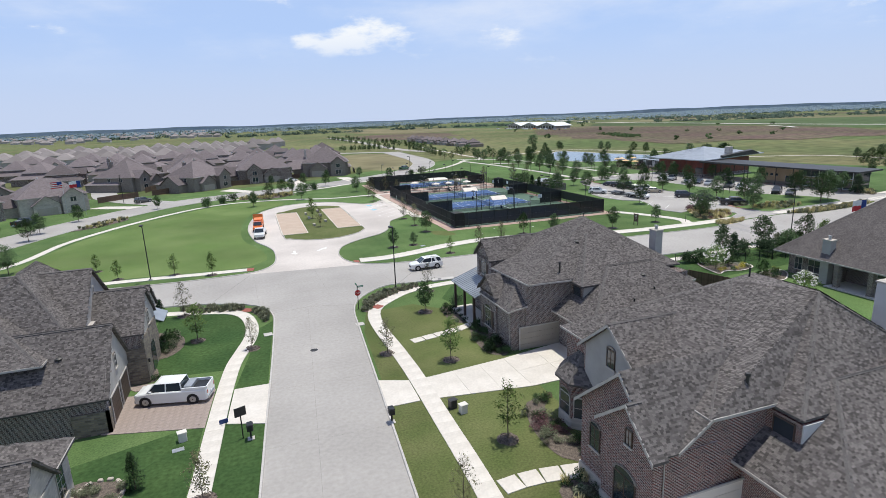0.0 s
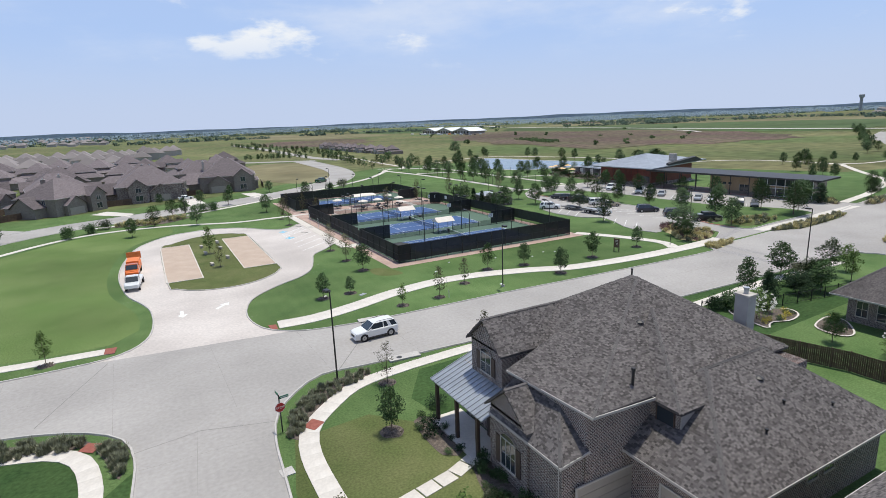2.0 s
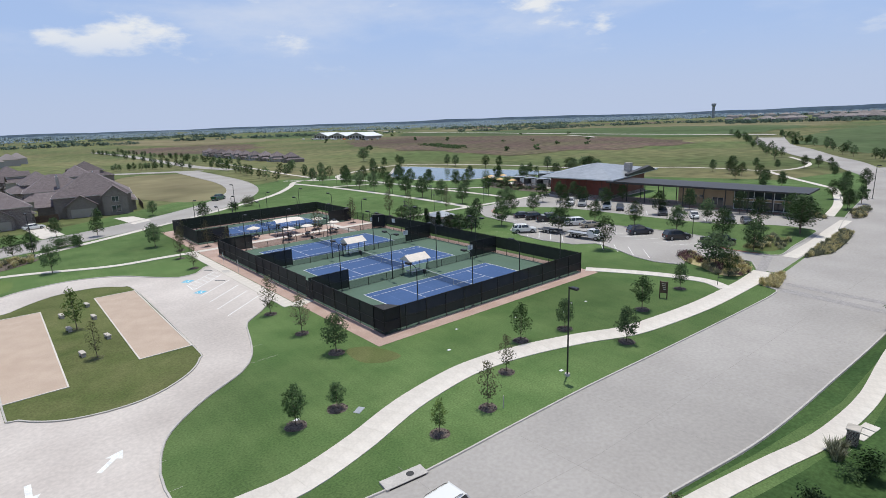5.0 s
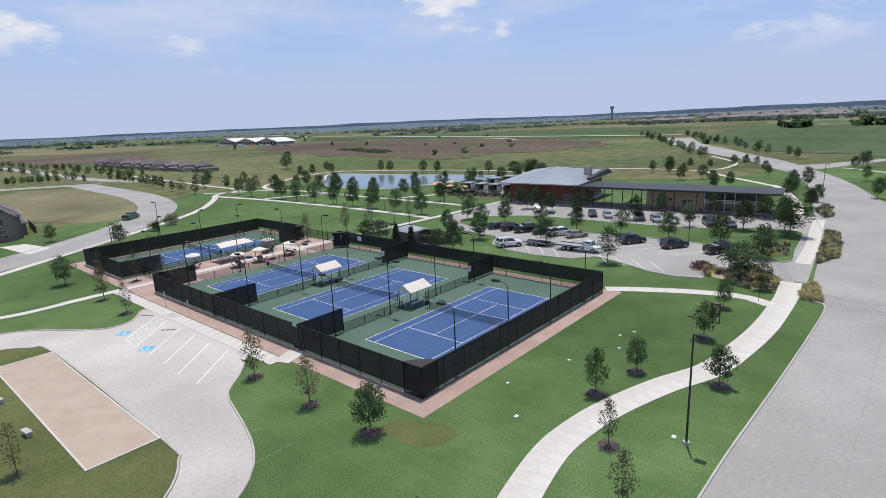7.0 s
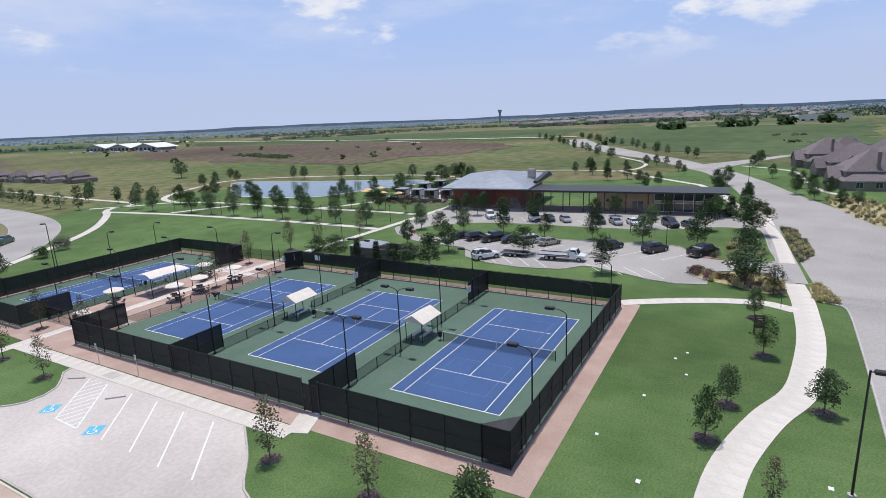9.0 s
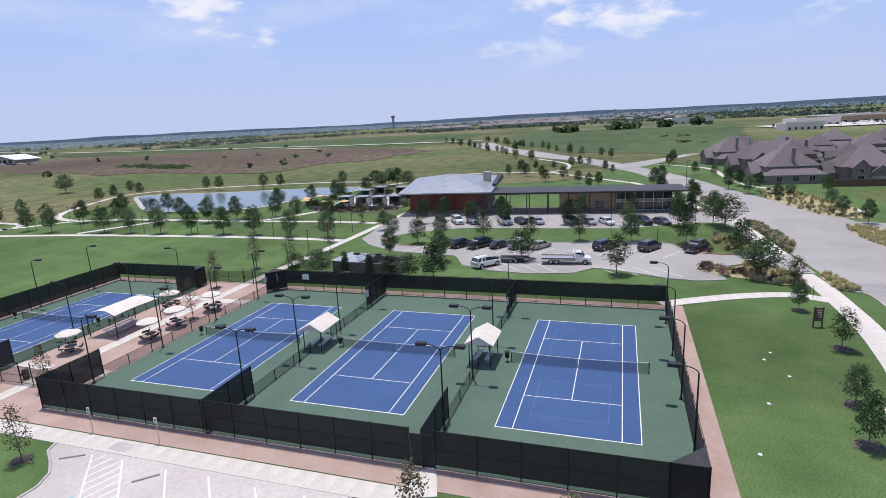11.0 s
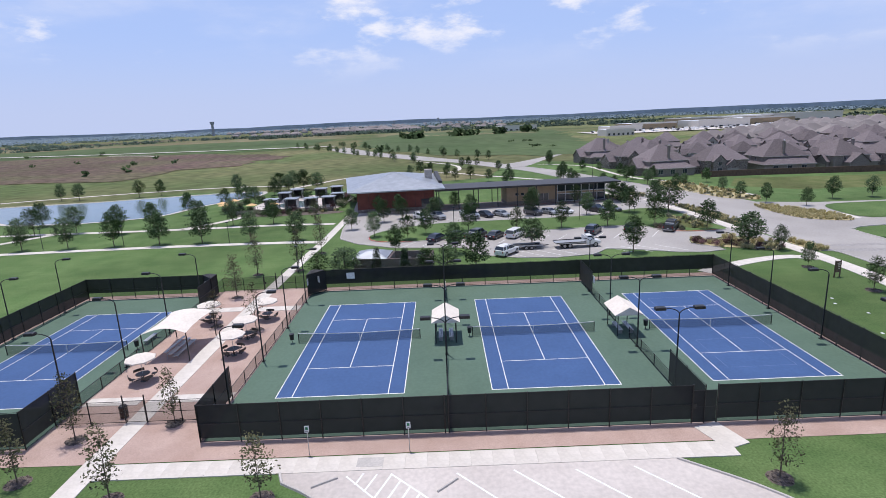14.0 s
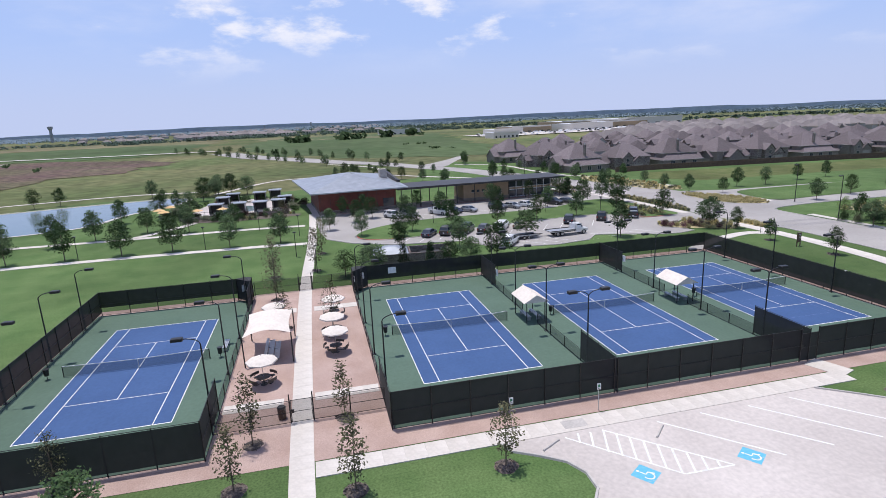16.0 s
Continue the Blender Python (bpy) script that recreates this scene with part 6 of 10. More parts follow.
TREES = {
    "oak": [tree(s, "oak_tree", "young leafy oak with a rounded dark green crown", 5.0, 3.2, 1.35, 34, 55, 0.115, leaf_green) for s in (1, 2, 3)],
    "cone": [tree(s, "elm_tree", "young upright tree with a pointed green crown", 5.0, 2.7, 1.0, 34, 50, 0.11, leaf_green, "cone") for s in (4, 5)],
    "thin": [tree(s, "young_tree", "newly planted thin tree with sparse leaves", 5.2, 2.4, 1.2, 30, 23, 0.09, leaf_grey, "oval", 0.05) for s in (6, 7, 8)],
    "light": [tree(s, "ash_tree", "young tree with light fresh green leaves", 4.8, 2.4, 1.3, 28, 34, 0.10, leaf_light, "oval", 0.055) for s in (9, 10)],
    "cedar": [tree(s, "cedar_tree", "dense dark evergreen of conical form", 5.0, 2.6, 0.25, 42, 60, 0.10, leaf_dark, "cone") for s in (11, 12)],
    "small": [tree(s, "far_park_tree", "small park tree with a rounded green crown", 5.0, 3.3, 1.2, 22, 26, 0.19, leaf_green) for s in (13, 14, 15)],
}
tree_used = {}


def plant(kind, x, y, h, bed=0.0, i=None, wide=1.0):
    group = TREES[kind]
    k = int(abs(x * 7.3 + y * 3.1)) % len(group) if i is None else i
    src = group[k]
    s = h / (5.4 if kind == "thin" else 5.2)
    w = s * wide * random.uniform(0.92, 1.15)
    m = pose(x, y, 0, 0, 0, random.uniform(0, 360)) @ Matrix.Diagonal((w, w, s, 1))
    if (kind, k) in tree_used:
        copy_at(src, m)
    else:
        tree_used[kind, k] = True
        src.matrix_world = m
    if bed:
        mulch_ring(x, y, bed)


ring_mesh = []


def mulch_ring(x, y, r):
    if not ring_mesh:
        g, rnd = Geo(), random.Random(3)
        n = 18
        rim = [(math.cos(2 * math.pi * i / n) * rnd.uniform(0.9, 1.1), math.sin(2 * math.pi * i / n) * rnd.uniform(0.9, 1.1)) for i in range(n)]
        for i in range(n):
            a, b = rim[i], rim[(i + 1) % n]
            g.face([(a[0], a[1], 0.005), (b[0], b[1], 0.005), (b[0] * 0.6, b[1] * 0.6, 0.09), (a[0] * 0.6, a[1] * 0.6, 0.09)])
            g.face([(a[0] * 0.6, a[1] * 0.6, 0.09), (b[0] * 0.6, b[1] * 0.6, 0.09), (0, 0, 0.07)])
        for _ in range(60):
            a, d = rnd.uniform(0, 6.28), rnd.random() ** 0.5 * 0.95
            c, s = Vector((d * math.cos(a), d * math.sin(a), 0.07)), rnd.uniform(0.05, 0.10)
            g.tube(c - Vector((s, s * 0.4, 0)), c + Vector((s, s * 0.4, 0.02)), s * 0.5, s * 0.35, 5)
        ring_mesh.append(g.mesh("mulch_bed", mulch))
    ob = new("mulch_bed", ring_mesh[0])
    ob.matrix_world = pose(x, y, 0, 0, 0, random.uniform(0, 360)) @ Matrix.Diagonal((r, r, 1, 1))
    tagged(ob, "ring of brown bark mulch round a tree", "mulch bed", "mulch beds")


def shrub_kind(seed, name, label, mat, n, size, squash=0.8):
    r = random.Random(seed)
    g = Geo()
    for _ in range(7):
        leaf_blob(g, (r.uniform(-0.35, 0.35), r.uniform(-0.35, 0.35), r.uniform(0.25, 0.6)), 0.42, n, size, r, squash)
    return tagged(new(name, g.mesh(name, mat)), label, "shrub", "garden shrubs")


SHRUBS = {"green": shrub_kind(1, "shrub", "rounded green garden shrub", leaf_green, 50, 0.07), "dark": shrub_kind(2, "shrub", "dense dark green shrub", leaf_dark, 55, 0.07),
          "sage": shrub_kind(3, "sage_shrub", "grey-green feathery garden shrub", sage, 45, 0.075), "purple": shrub_kind(4, "shrub", "dull purple flowering shrub", purple_leaf, 45, 0.07)}
def bush_kind(seed, label, mat):
    r, g = random.Random(seed), Geo()
    for _ in range(16):
        leaf_blob(g, (r.uniform(-0.34, 0.34), r.uniform(-0.34, 0.34), r.uniform(0.16, 0.66)), 0.30, 105, 0.036, r, 0.85)
    return tagged(new("bush", g.mesh("bush", mat)), label, "shrub", "large garden bushes")


SHRUBS["big_dark"], SHRUBS["big_green"], SHRUBS["big_sage"] = bush_kind(21, "large dense dark green bush", leaf_dark), bush_kind(22, "large rounded green bush", leaf_green), bush_kind(23, "large grey-green rounded bush", sage)
shrub_used = set()


def tuft_mesh():
    r = random.Random(8)
    g = Geo()
    for _ in range(110):
        a, d = r.uniform(0, 6.28), r.random() * 0.25
        lean, hgt, w = r.uniform(0.1, 0.45), r.uniform(0.5, 0.95), 0.034
        b = Vector((d * math.cos(a), d * math.sin(a), 0))
        tip = b + Vector((math.cos(a) * lean, math.sin(a) * lean, hgt))
        side = Vector((-math.sin(a), math.cos(a), 0)) * w
        mid = b.lerp(tip, 0.55) + Vector((0, 0, 0.09))
        g.face([b - side, b + side, mid + side * 0.7, mid - side * 0.7]).face([mid - side * 0.7, mid + side * 0.7, tip])
    return g


SHRUBS["tuft"] = tagged(new("grass_tuft", tuft_mesh().mesh("grass_tuft", tan_grass)), "clump of dry ornamental grass", "ornamental grass", "ornamental grasses")
tuft_green = material("grey_green_grass", (0.19, 0.20, 0.13), (0.26, 0.265, 0.18), 1.5, 0.9, island=0.4, spec=0.2)
SHRUBS["green_tuft"] = tagged(new("grass_tuft", tuft_mesh().mesh("grass_tuft", tuft_green)), "clump of grey-green ornamental grass", "ornamental grass", "ornamental grasses")


tuft_rest = {"tuft": [], "green_tuft": []}
tuft_count = {"tuft": 0, "green_tuft": 0}


def finish_tufts():
    """The grasses past the countable ones, joined."""
    for kind, mat in (("tuft", tan_grass), ("green_tuft", tuft_green)):
        g, one = Geo(), tuft_mesh()
        for m in tuft_rest[kind]:
            g.add(one, m)
        solid("grass_tufts", g, mat, "drift of ornamental grass clumps in the roadside beds", "ornamental grass", kind="stuff")


def shrub(kind, x, y, s=1.0, z=0.0):
    src = SHRUBS[kind]
    m = pose(x, y, z, 0, 0, random.uniform(0, 360)) @ Matrix.Diagonal((s * random.uniform(0.9, 1.15), s, s * random.uniform(0.85, 1.1), 1))
    if kind in tuft_count:
        tuft_count[kind] += 1
        if tuft_count[kind] > 130:
            tuft_rest[kind].append(m)
            return None
    if kind in shrub_used:
        return copy_at(src, m)
    shrub_used.add(kind)
    src.matrix_world = m
    return src


# ---- vehicles ----
def wheel(parent, x, y, r, w, s):
    wh = part("wheel", Geo().tube((x, y - s * w / 2, r), (x, y + s * w / 2, r), r, r, 18), rubber, parent)
    part("rim", Geo().tube((x, y + s * w / 2, r), (x, y + s * (w / 2 + 0.015), r), r * 0.64, r * 0.60, 14), alloy, wh)
    part("hub", Geo().tube((x, y + s * (w / 2 + 0.012), r), (x, y + s * (w / 2 + 0.03), r), r * 0.16, r * 0.14, 8), dark_steel, wh)


def loft(sections, slot=0):
    """A closed body through rings given as (x, half width at sill, half width at shoulder, z low, z shoulder, z top, half width top)."""
    g = Geo()
    rings = []
    for x, wb, ws, zl, zs, zt, wt in sections:
        c = min(0.10, (zt - zs) * 0.45 + 0.02)
        rings.append([(x, -wb, zl), (x, -ws, zl + (zs - zl) * 0.45), (x, -ws, zs), (x, -wt, zt - c * 0.3), (x, -wt + 0.08, zt), (x, wt - 0.08, zt), (x, wt, zt - c * 0.3), (x, ws, zs), (x, ws, zl + (zs - zl) * 0.45), (x, wb, zl)])
    n = len(rings[0])
    for a, b in zip(rings, rings[1:]):
        for i in range(n):
            j = (i + 1) % n
            g.face([a[i], a[j], b[j], b[i]], slot)
    g.face(rings[0][::-1], slot), g.face(rings[-1], slot)
    return g


def car(kind, paint, label, paint_name):
    """A parked vehicle; nose along +x. kind: sedan, suv, van, pickup."""
    L, W, hood, top = {"sedan": (4.7, 0.90, 0.92, 1.45), "suv": (4.95, 0.99, 1.13, 1.80), "van": (5.1, 0.99, 1.08, 1.76), "pickup": (5.9, 1.01, 1.20, 1.95)}[kind]
    t = thing("pickup_truck" if kind == "pickup" else "car", Matrix(), label, "pickup truck" if kind == "pickup" else "car", "parked cars")
    f, b = L / 2, -L / 2
    belt = hood + 0.02
    lower = [(b, W * 0.86, W * 0.90, 0.42, belt - 0.22, belt - 0.06, W * 0.86), (b + 0.14, W * 0.94, W * 0.98, 0.28, belt - 0.10, belt, W * 0.92),
             (b + 1.0, W * 0.96, W, 0.24, belt - 0.10, belt, W * 0.94), (f - 1.5, W * 0.96, W, 0.24, belt - 0.10, belt, W * 0.94),
             (f - 0.5, W * 0.94, W * 0.97, 0.26, belt - 0.20, belt - 0.09, W * 0.90), (f - 0.1, W * 0.84, W * 0.88, 0.30, belt - 0.32, belt - 0.20, W * 0.80), (f, W * 0.70, W * 0.74, 0.40, belt - 0.42, belt - 0.32, W * 0.68)]
    body = part("body", loft(lower), paint, t, "", True)
    rear, front, wind, back = {"sedan": (b + 1.15, f - 1.95, 0.75, 0.75), "suv": (b + 0.42, f - 2.15, 0.85, 0.30), "van": (b + 0.25, f - 1.55, 0.85, 0.3), "pickup": (b + 2.15, f - 1.75, 0.65, 0.15)}[kind]
    # dark glasshouse, painted roof and pillars
    gh = Geo().hull([(rear - back, -W * 0.90, belt - 0.02), (front + wind, -W * 0.90, belt - 0.02), (front + wind, W * 0.90, belt - 0.02), (rear - back, W * 0.90, belt - 0.02)],
                    [(rear, -W * 0.76, top - 0.07), (front, -W * 0.76, top - 0.07), (front, W * 0.76, top - 0.07), (rear, W * 0.76, top - 0.07)])
    part("glass", gh, dark_glass, t)
    rf = Geo().hull([(rear - 0.05, -W * 0.78, top - 0.08), (front + 0.06, -W * 0.78, top - 0.08), (front + 0.06, W * 0.78, top - 0.08), (rear - 0.05, W * 0.78, top - 0.08)],
                    [(rear + 0.12, -W * 0.66, top), (front - 0.18, -W * 0.66, top), (front - 0.18, W * 0.66, top), (rear + 0.12, W * 0.66, top)])
    part("roof", rf, paint, t)
    for s in (-1, 1):
        for x0, x1 in ((rear - back, rear), (front + wind, front), ((rear + front) / 2 + 0.15, (rear + front) / 2 + 0.12)) + (((rear * 0.72 + front * 0.28), (rear * 0.72 + front * 0.28)),) * (kind == "van"):
            part("pillar", Geo().hull([(x0 - 0.05, s * W * 0.915 - 0.02, belt - 0.03), (x0 + 0.05, s * W * 0.915 - 0.02, belt - 0.03), (x0 + 0.05, s * W * 0.915 + 0.01, belt - 0.03), (x0 - 0.05, s * W * 0.915 + 0.01, belt - 0.03)],
                                      [(x1 - 0.05, s * W * 0.775 - 0.02, top - 0.06), (x1 + 0.05, s * W * 0.775 - 0.02, top - 0.06), (x1 + 0.05, s * W * 0.775 + 0.01, top - 0.06), (x1 - 0.05, s * W * 0.775 + 0.01, top - 0.06)]), paint, t)
        if kind == "suv":
            part("rear_pillar", Geo().hull([(rear + 0.35, s * W * 0.90 - 0.03, belt - 0.03), (rear + 0.75, s * W * 0.90 - 0.03, belt - 0.03), (rear + 0.75, s * W * 0.90 + 0.035, belt - 0.03), (rear + 0.35, s * W * 0.90 + 0.035, belt - 0.03)],
                                           [(rear + 0.65, s * W * 0.77 - 0.03, top - 0.05), (rear + 0.95, s * W * 0.77 - 0.03, top - 0.05), (rear + 0.95, s * W * 0.77 + 0.03, top - 0.05), (rear + 0.65, s * W * 0.77 + 0.03, top - 0.05)]), paint, t)
            part("roof_rail", Geo().run([(rear + 0.2, s * W * 0.70, top - 0.01), (rear + 0.4, s * W * 0.70, top + 0.07), (front - 0.5, s * W * 0.70, top + 0.07), (front - 0.3, s * W * 0.70, top - 0.01)], 0.022, 6), dark_steel, t, "dark roof rail")
            part("side_sill", Geo().box(b + 1.4, s * W * 0.985 - 0.02, 0.22, f - 1.4, s * W * 0.985 + 0.025, 0.40), dark_steel, t)
        part("mirror", Geo().soft_box(front + wind - 0.45, s * W * 1.08 - 0.10, belt + 0.02, front + wind - 0.25, s * W * 1.08 + 0.10, belt + 0.18, 0.03), paint, t)
        part("headlight", Geo().box(f - 0.42, s * W * 0.72 - 0.16, belt - 0.36, f - 0.06, s * W * 0.72 + 0.16, belt - 0.20), lamp_clear, t)
        part("tail_light", Geo().box(b - 0.01, s * W * 0.80 - 0.10, belt - 0.42, b + 0.12, s * W * 0.80 + 0.10, belt - 0.12), lamp_red, t)
        r = 0.42 if kind == "pickup" else 0.39 if kind == "suv" else 0.33
        for x in (b + 0.95 + (0.25 if kind == "pickup" else 0), f - 0.92):
            part("wheel_arch", Geo().tube((x, s * W * 0.6, r), (x, s * (W + 0.004), r), r + 0.07, r + 0.07, 16), black_metal, t)
            wheel(t, x, s * (W - 0.11), r, 0.23, s)
    part("grille", Geo().box(f - 0.05, -W * 0.45, 0.5, f + 0.012, W * 0.45, belt - 0.42), black_metal, t)
    part("bumper", Geo().soft_box(f - 0.10, -W * 0.80, 0.30, f + 0.05, W * 0.80, 0.48, 0.03), paint if kind != "pickup" else alloy, t)
    part("rear_bumper", Geo().soft_box(b - 0.06, -W * 0.84, 0.36, b + 0.1, W * 0.84, 0.54, 0.03), paint if kind != "pickup" else alloy, t)
    part("number_plate", Geo().box(b - 0.075, -0.16, 0.62, b - 0.0, 0.16, 0.76), sign_white, t)
    if kind == "pickup":
        part("cargo_bed", Geo().box(b + 0.12, -W * 0.80, belt + 0.003, rear - back - 0.05, W * 0.80, belt + 0.012), black_metal, t, "open black cargo bed")
        for s in (-1, 1):
            part("bed_side", Geo().box(b + 0.06, s * W * 0.89 - 0.06, belt - 0.06, rear - back, s * W * 0.89 + 0.06, belt + 0.20), paint, t)
        part("tailgate", Geo().box(b + 0.0, -W * 0.84, belt - 0.04, b + 0.09, W * 0.84, belt + 0.20), paint, t)
        part("tool_box", Geo().soft_box(rear - back - 0.75, -W * 0.78, belt + 0.02, rear - back - 0.12, W * 0.78, belt + 0.3, 0.03), grey_metal, t)
    return t


PAINTS = {}


def paint_of(name):
    cols = {"white": (0.72, 0.72, 0.71), "black": (0.012, 0.013, 0.016), "navy": (0.018, 0.024, 0.045), "silver": (0.36, 0.37, 0.38), "grey": (0.10, 0.10, 0.105), "beige": (0.38, 0.34, 0.27), "green": (0.02, 0.10, 0.05), "orange": (0.70, 0.15, 0.03)}
    if name not in PAINTS:
        c = cols[name]
        m = bpy.data.materials.new(name + "_car_paint")
        m.use_nodes = True
        bs = m.node_tree.nodes["Principled BSDF"]
        bs.inputs["Base Color"].default_value = (*c, 1)
        bs.inputs["Roughness"].default_value, bs.inputs["Coat Weight"].default_value, bs.inputs["Coat Roughness"].default_value = 0.35, 0.6, 0.05
        bs.inputs["Metallic"].default_value = 0.0 if name in ("white", "black") else 0.35
        PAINTS[name] = m
    return PAINTS[name]


CARS = {}


def park(kind, colour, x, y, rz):
    words = {"sedan": "saloon car", "suv": "sport utility vehicle", "van": "minivan", "pickup": "crew-cab pickup truck"}[kind]
    m = pose(x, y, 0.035, 0, 0, rz)
    if (kind, colour) in CARS:
        return copy_thing(CARS[kind, colour], m)
    c = car(kind, paint_of(colour), f"{colour} {words} parked on the concrete", colour)
    c.matrix_world = m
    CARS[kind, colour] = c
    return c


# ---- the houses beside the street ----
def settle(h, x, y):
    """Put the house's own origin at its base."""
    h.location = (x, y, 0)
    for c in h.children:
        c.location.x -= x
        c.location.y -= y
    return h


def shift(p, dx, dy):
    return (p[0] + dx, p[1] + dy, p[2])


def roof_parts(h, R, seed, course=0.12):
    rnd = random.Random(seed)
    for plane in R.planes:
        one = Roof()
        one.planes.append(plane)
        ro = part("roof_slope", one.geo(), shingle_under, h, "steep slope of weathered grey-brown shingles")
        t = part("shingles", one.tabs(0.19, course, rnd), shingle, ro)
        t["kind"] = "stuff"
    for cap in R.caps:
        one = Roof()
        one.caps.append(cap)
        part("ridge_cap", one.cap_geo(0.13, 0.025), ridge_cap, h)
    part("eave_trim", R.trim(), trim_paint, h, "taupe painted eave boards")


def downspout(h, x, y, z):
    part("downspout", Geo().run([(x, y, z), (x, y, 0.15)], 0.045, 6), trim_paint, h)


def front_slope(R, P):
    """The low part of the front slope with its hipped end."""
    f0, f1, f2, f3, f4 = P(24.8, 55.0, 4.35), P(24.8, 48.1, 4.35), P(26.9, 48.1, 4.7), P(27.15, 50.8, 6.8), P(27.15, 55.0, 6.8)
    R.planes += [[f0, f1, f3, f4], [f1, f2, f3]]
    R.caps.append((f1, f3))
    R.eaves.append([f1, f2, P(26.9, 55, 4.6), f0])


def rake_board(g, p, q, t=0.06, deep=0.24):
    """A board along the sloping edge of a gable that faces -x."""
    g.hull([(p[0] - t, p[1], p[2] - deep), (q[0] - t, q[1], q[2] - deep), (q[0], q[1], q[2] - deep), (p[0], p[1], p[2] - deep)],
           [(p[0] - t, p[1], p[2] - 0.01), (q[0] - t, q[1], q[2] - 0.01), (q[0], q[1], q[2] - 0.01), (p[0], p[1], p[2] - 0.01)])


def three_gables(h, R, W):
    """The front of the red-brown house: a rendered gable and two brick ones before it."""
    rakes = Geo()
    for x0, x1, y0, z0, yr, zr, y1, z1, xs in ((23.5, 30.2, 28.3, 6.85, 31.45, 9.4, 34.8, 6.7, 30.0), (20.45, 29.3, 0, 0, 26.2, 9.0, 30.4, 5.3, 26.0), (20.0, 20.95, 22.75, 5.6, 25.0, 7.8, 27.6, 5.7, 20.95)):
        top0, top1 = (x0, yr, zr), (x1, yr, zr)
        R.planes.append([(xs, y1, z1), (x0, y1, z1), top0, top1])
        R.caps.append((top0, top1))
        rake_board(rakes, (x0, y1, z1), top0)
        low = (x0, y0, z0) if y0 else (x0, 23.1, 5.6)
        rake_board(rakes, low, top0)
        if y0:
            R.planes.append([low, (xs, y0, z0), top1, top0])
        xw = x0 + 0.32
        foot = low[1] + 0.35
        W.face([(xw, foot, -0.05), (xw, foot, low[2] + 0.25), (xw, yr, zr - 0.12), (xw, y1 - 0.35, z1 + 0.2), (xw, y1 - 0.35, -0.05)])
        W.box(xw + 0.01, foot, -0.05, xs - 0.1 if xs < 22 else xw + 4, y1 - 0.35, min(low[2], z1) - 0.05)
    R.planes += [[(20.45, 23.05, 5.55), (21.9, 23.1, 5.6), (24.0, 24.3, 6.95), (29.3, 26.2, 9.0), (20.45, 26.2, 9.0)], [(21.9, 23.1, 5.6), (24.0, 23.2, 6.95), (24.0, 24.3, 6.95)]]
    W.face([(20.8, 23.5, -0.05), (24.3, 23.5, -0.05), (24.3, 23.5, 6.85), (23.9, 23.5, 6.75), (21.9, 23.5, 5.5), (20.8, 23.5, 5.5)])
    for g in pieces(rakes):
        part("rake_board", g, trim_paint, h, "pale painted board along the gable")
    part("rake_board", Geo().hull([(21.85, 23.02, 5.36), (23.95, 23.12, 6.72), (23.95, 23.18, 6.72), (21.85, 23.08, 5.36)], [(21.85, 23.02, 5.56), (23.95, 23.12, 6.92), (23.95, 23.18, 6.92), (21.85, 23.08, 5.56)]), trim_paint, h)


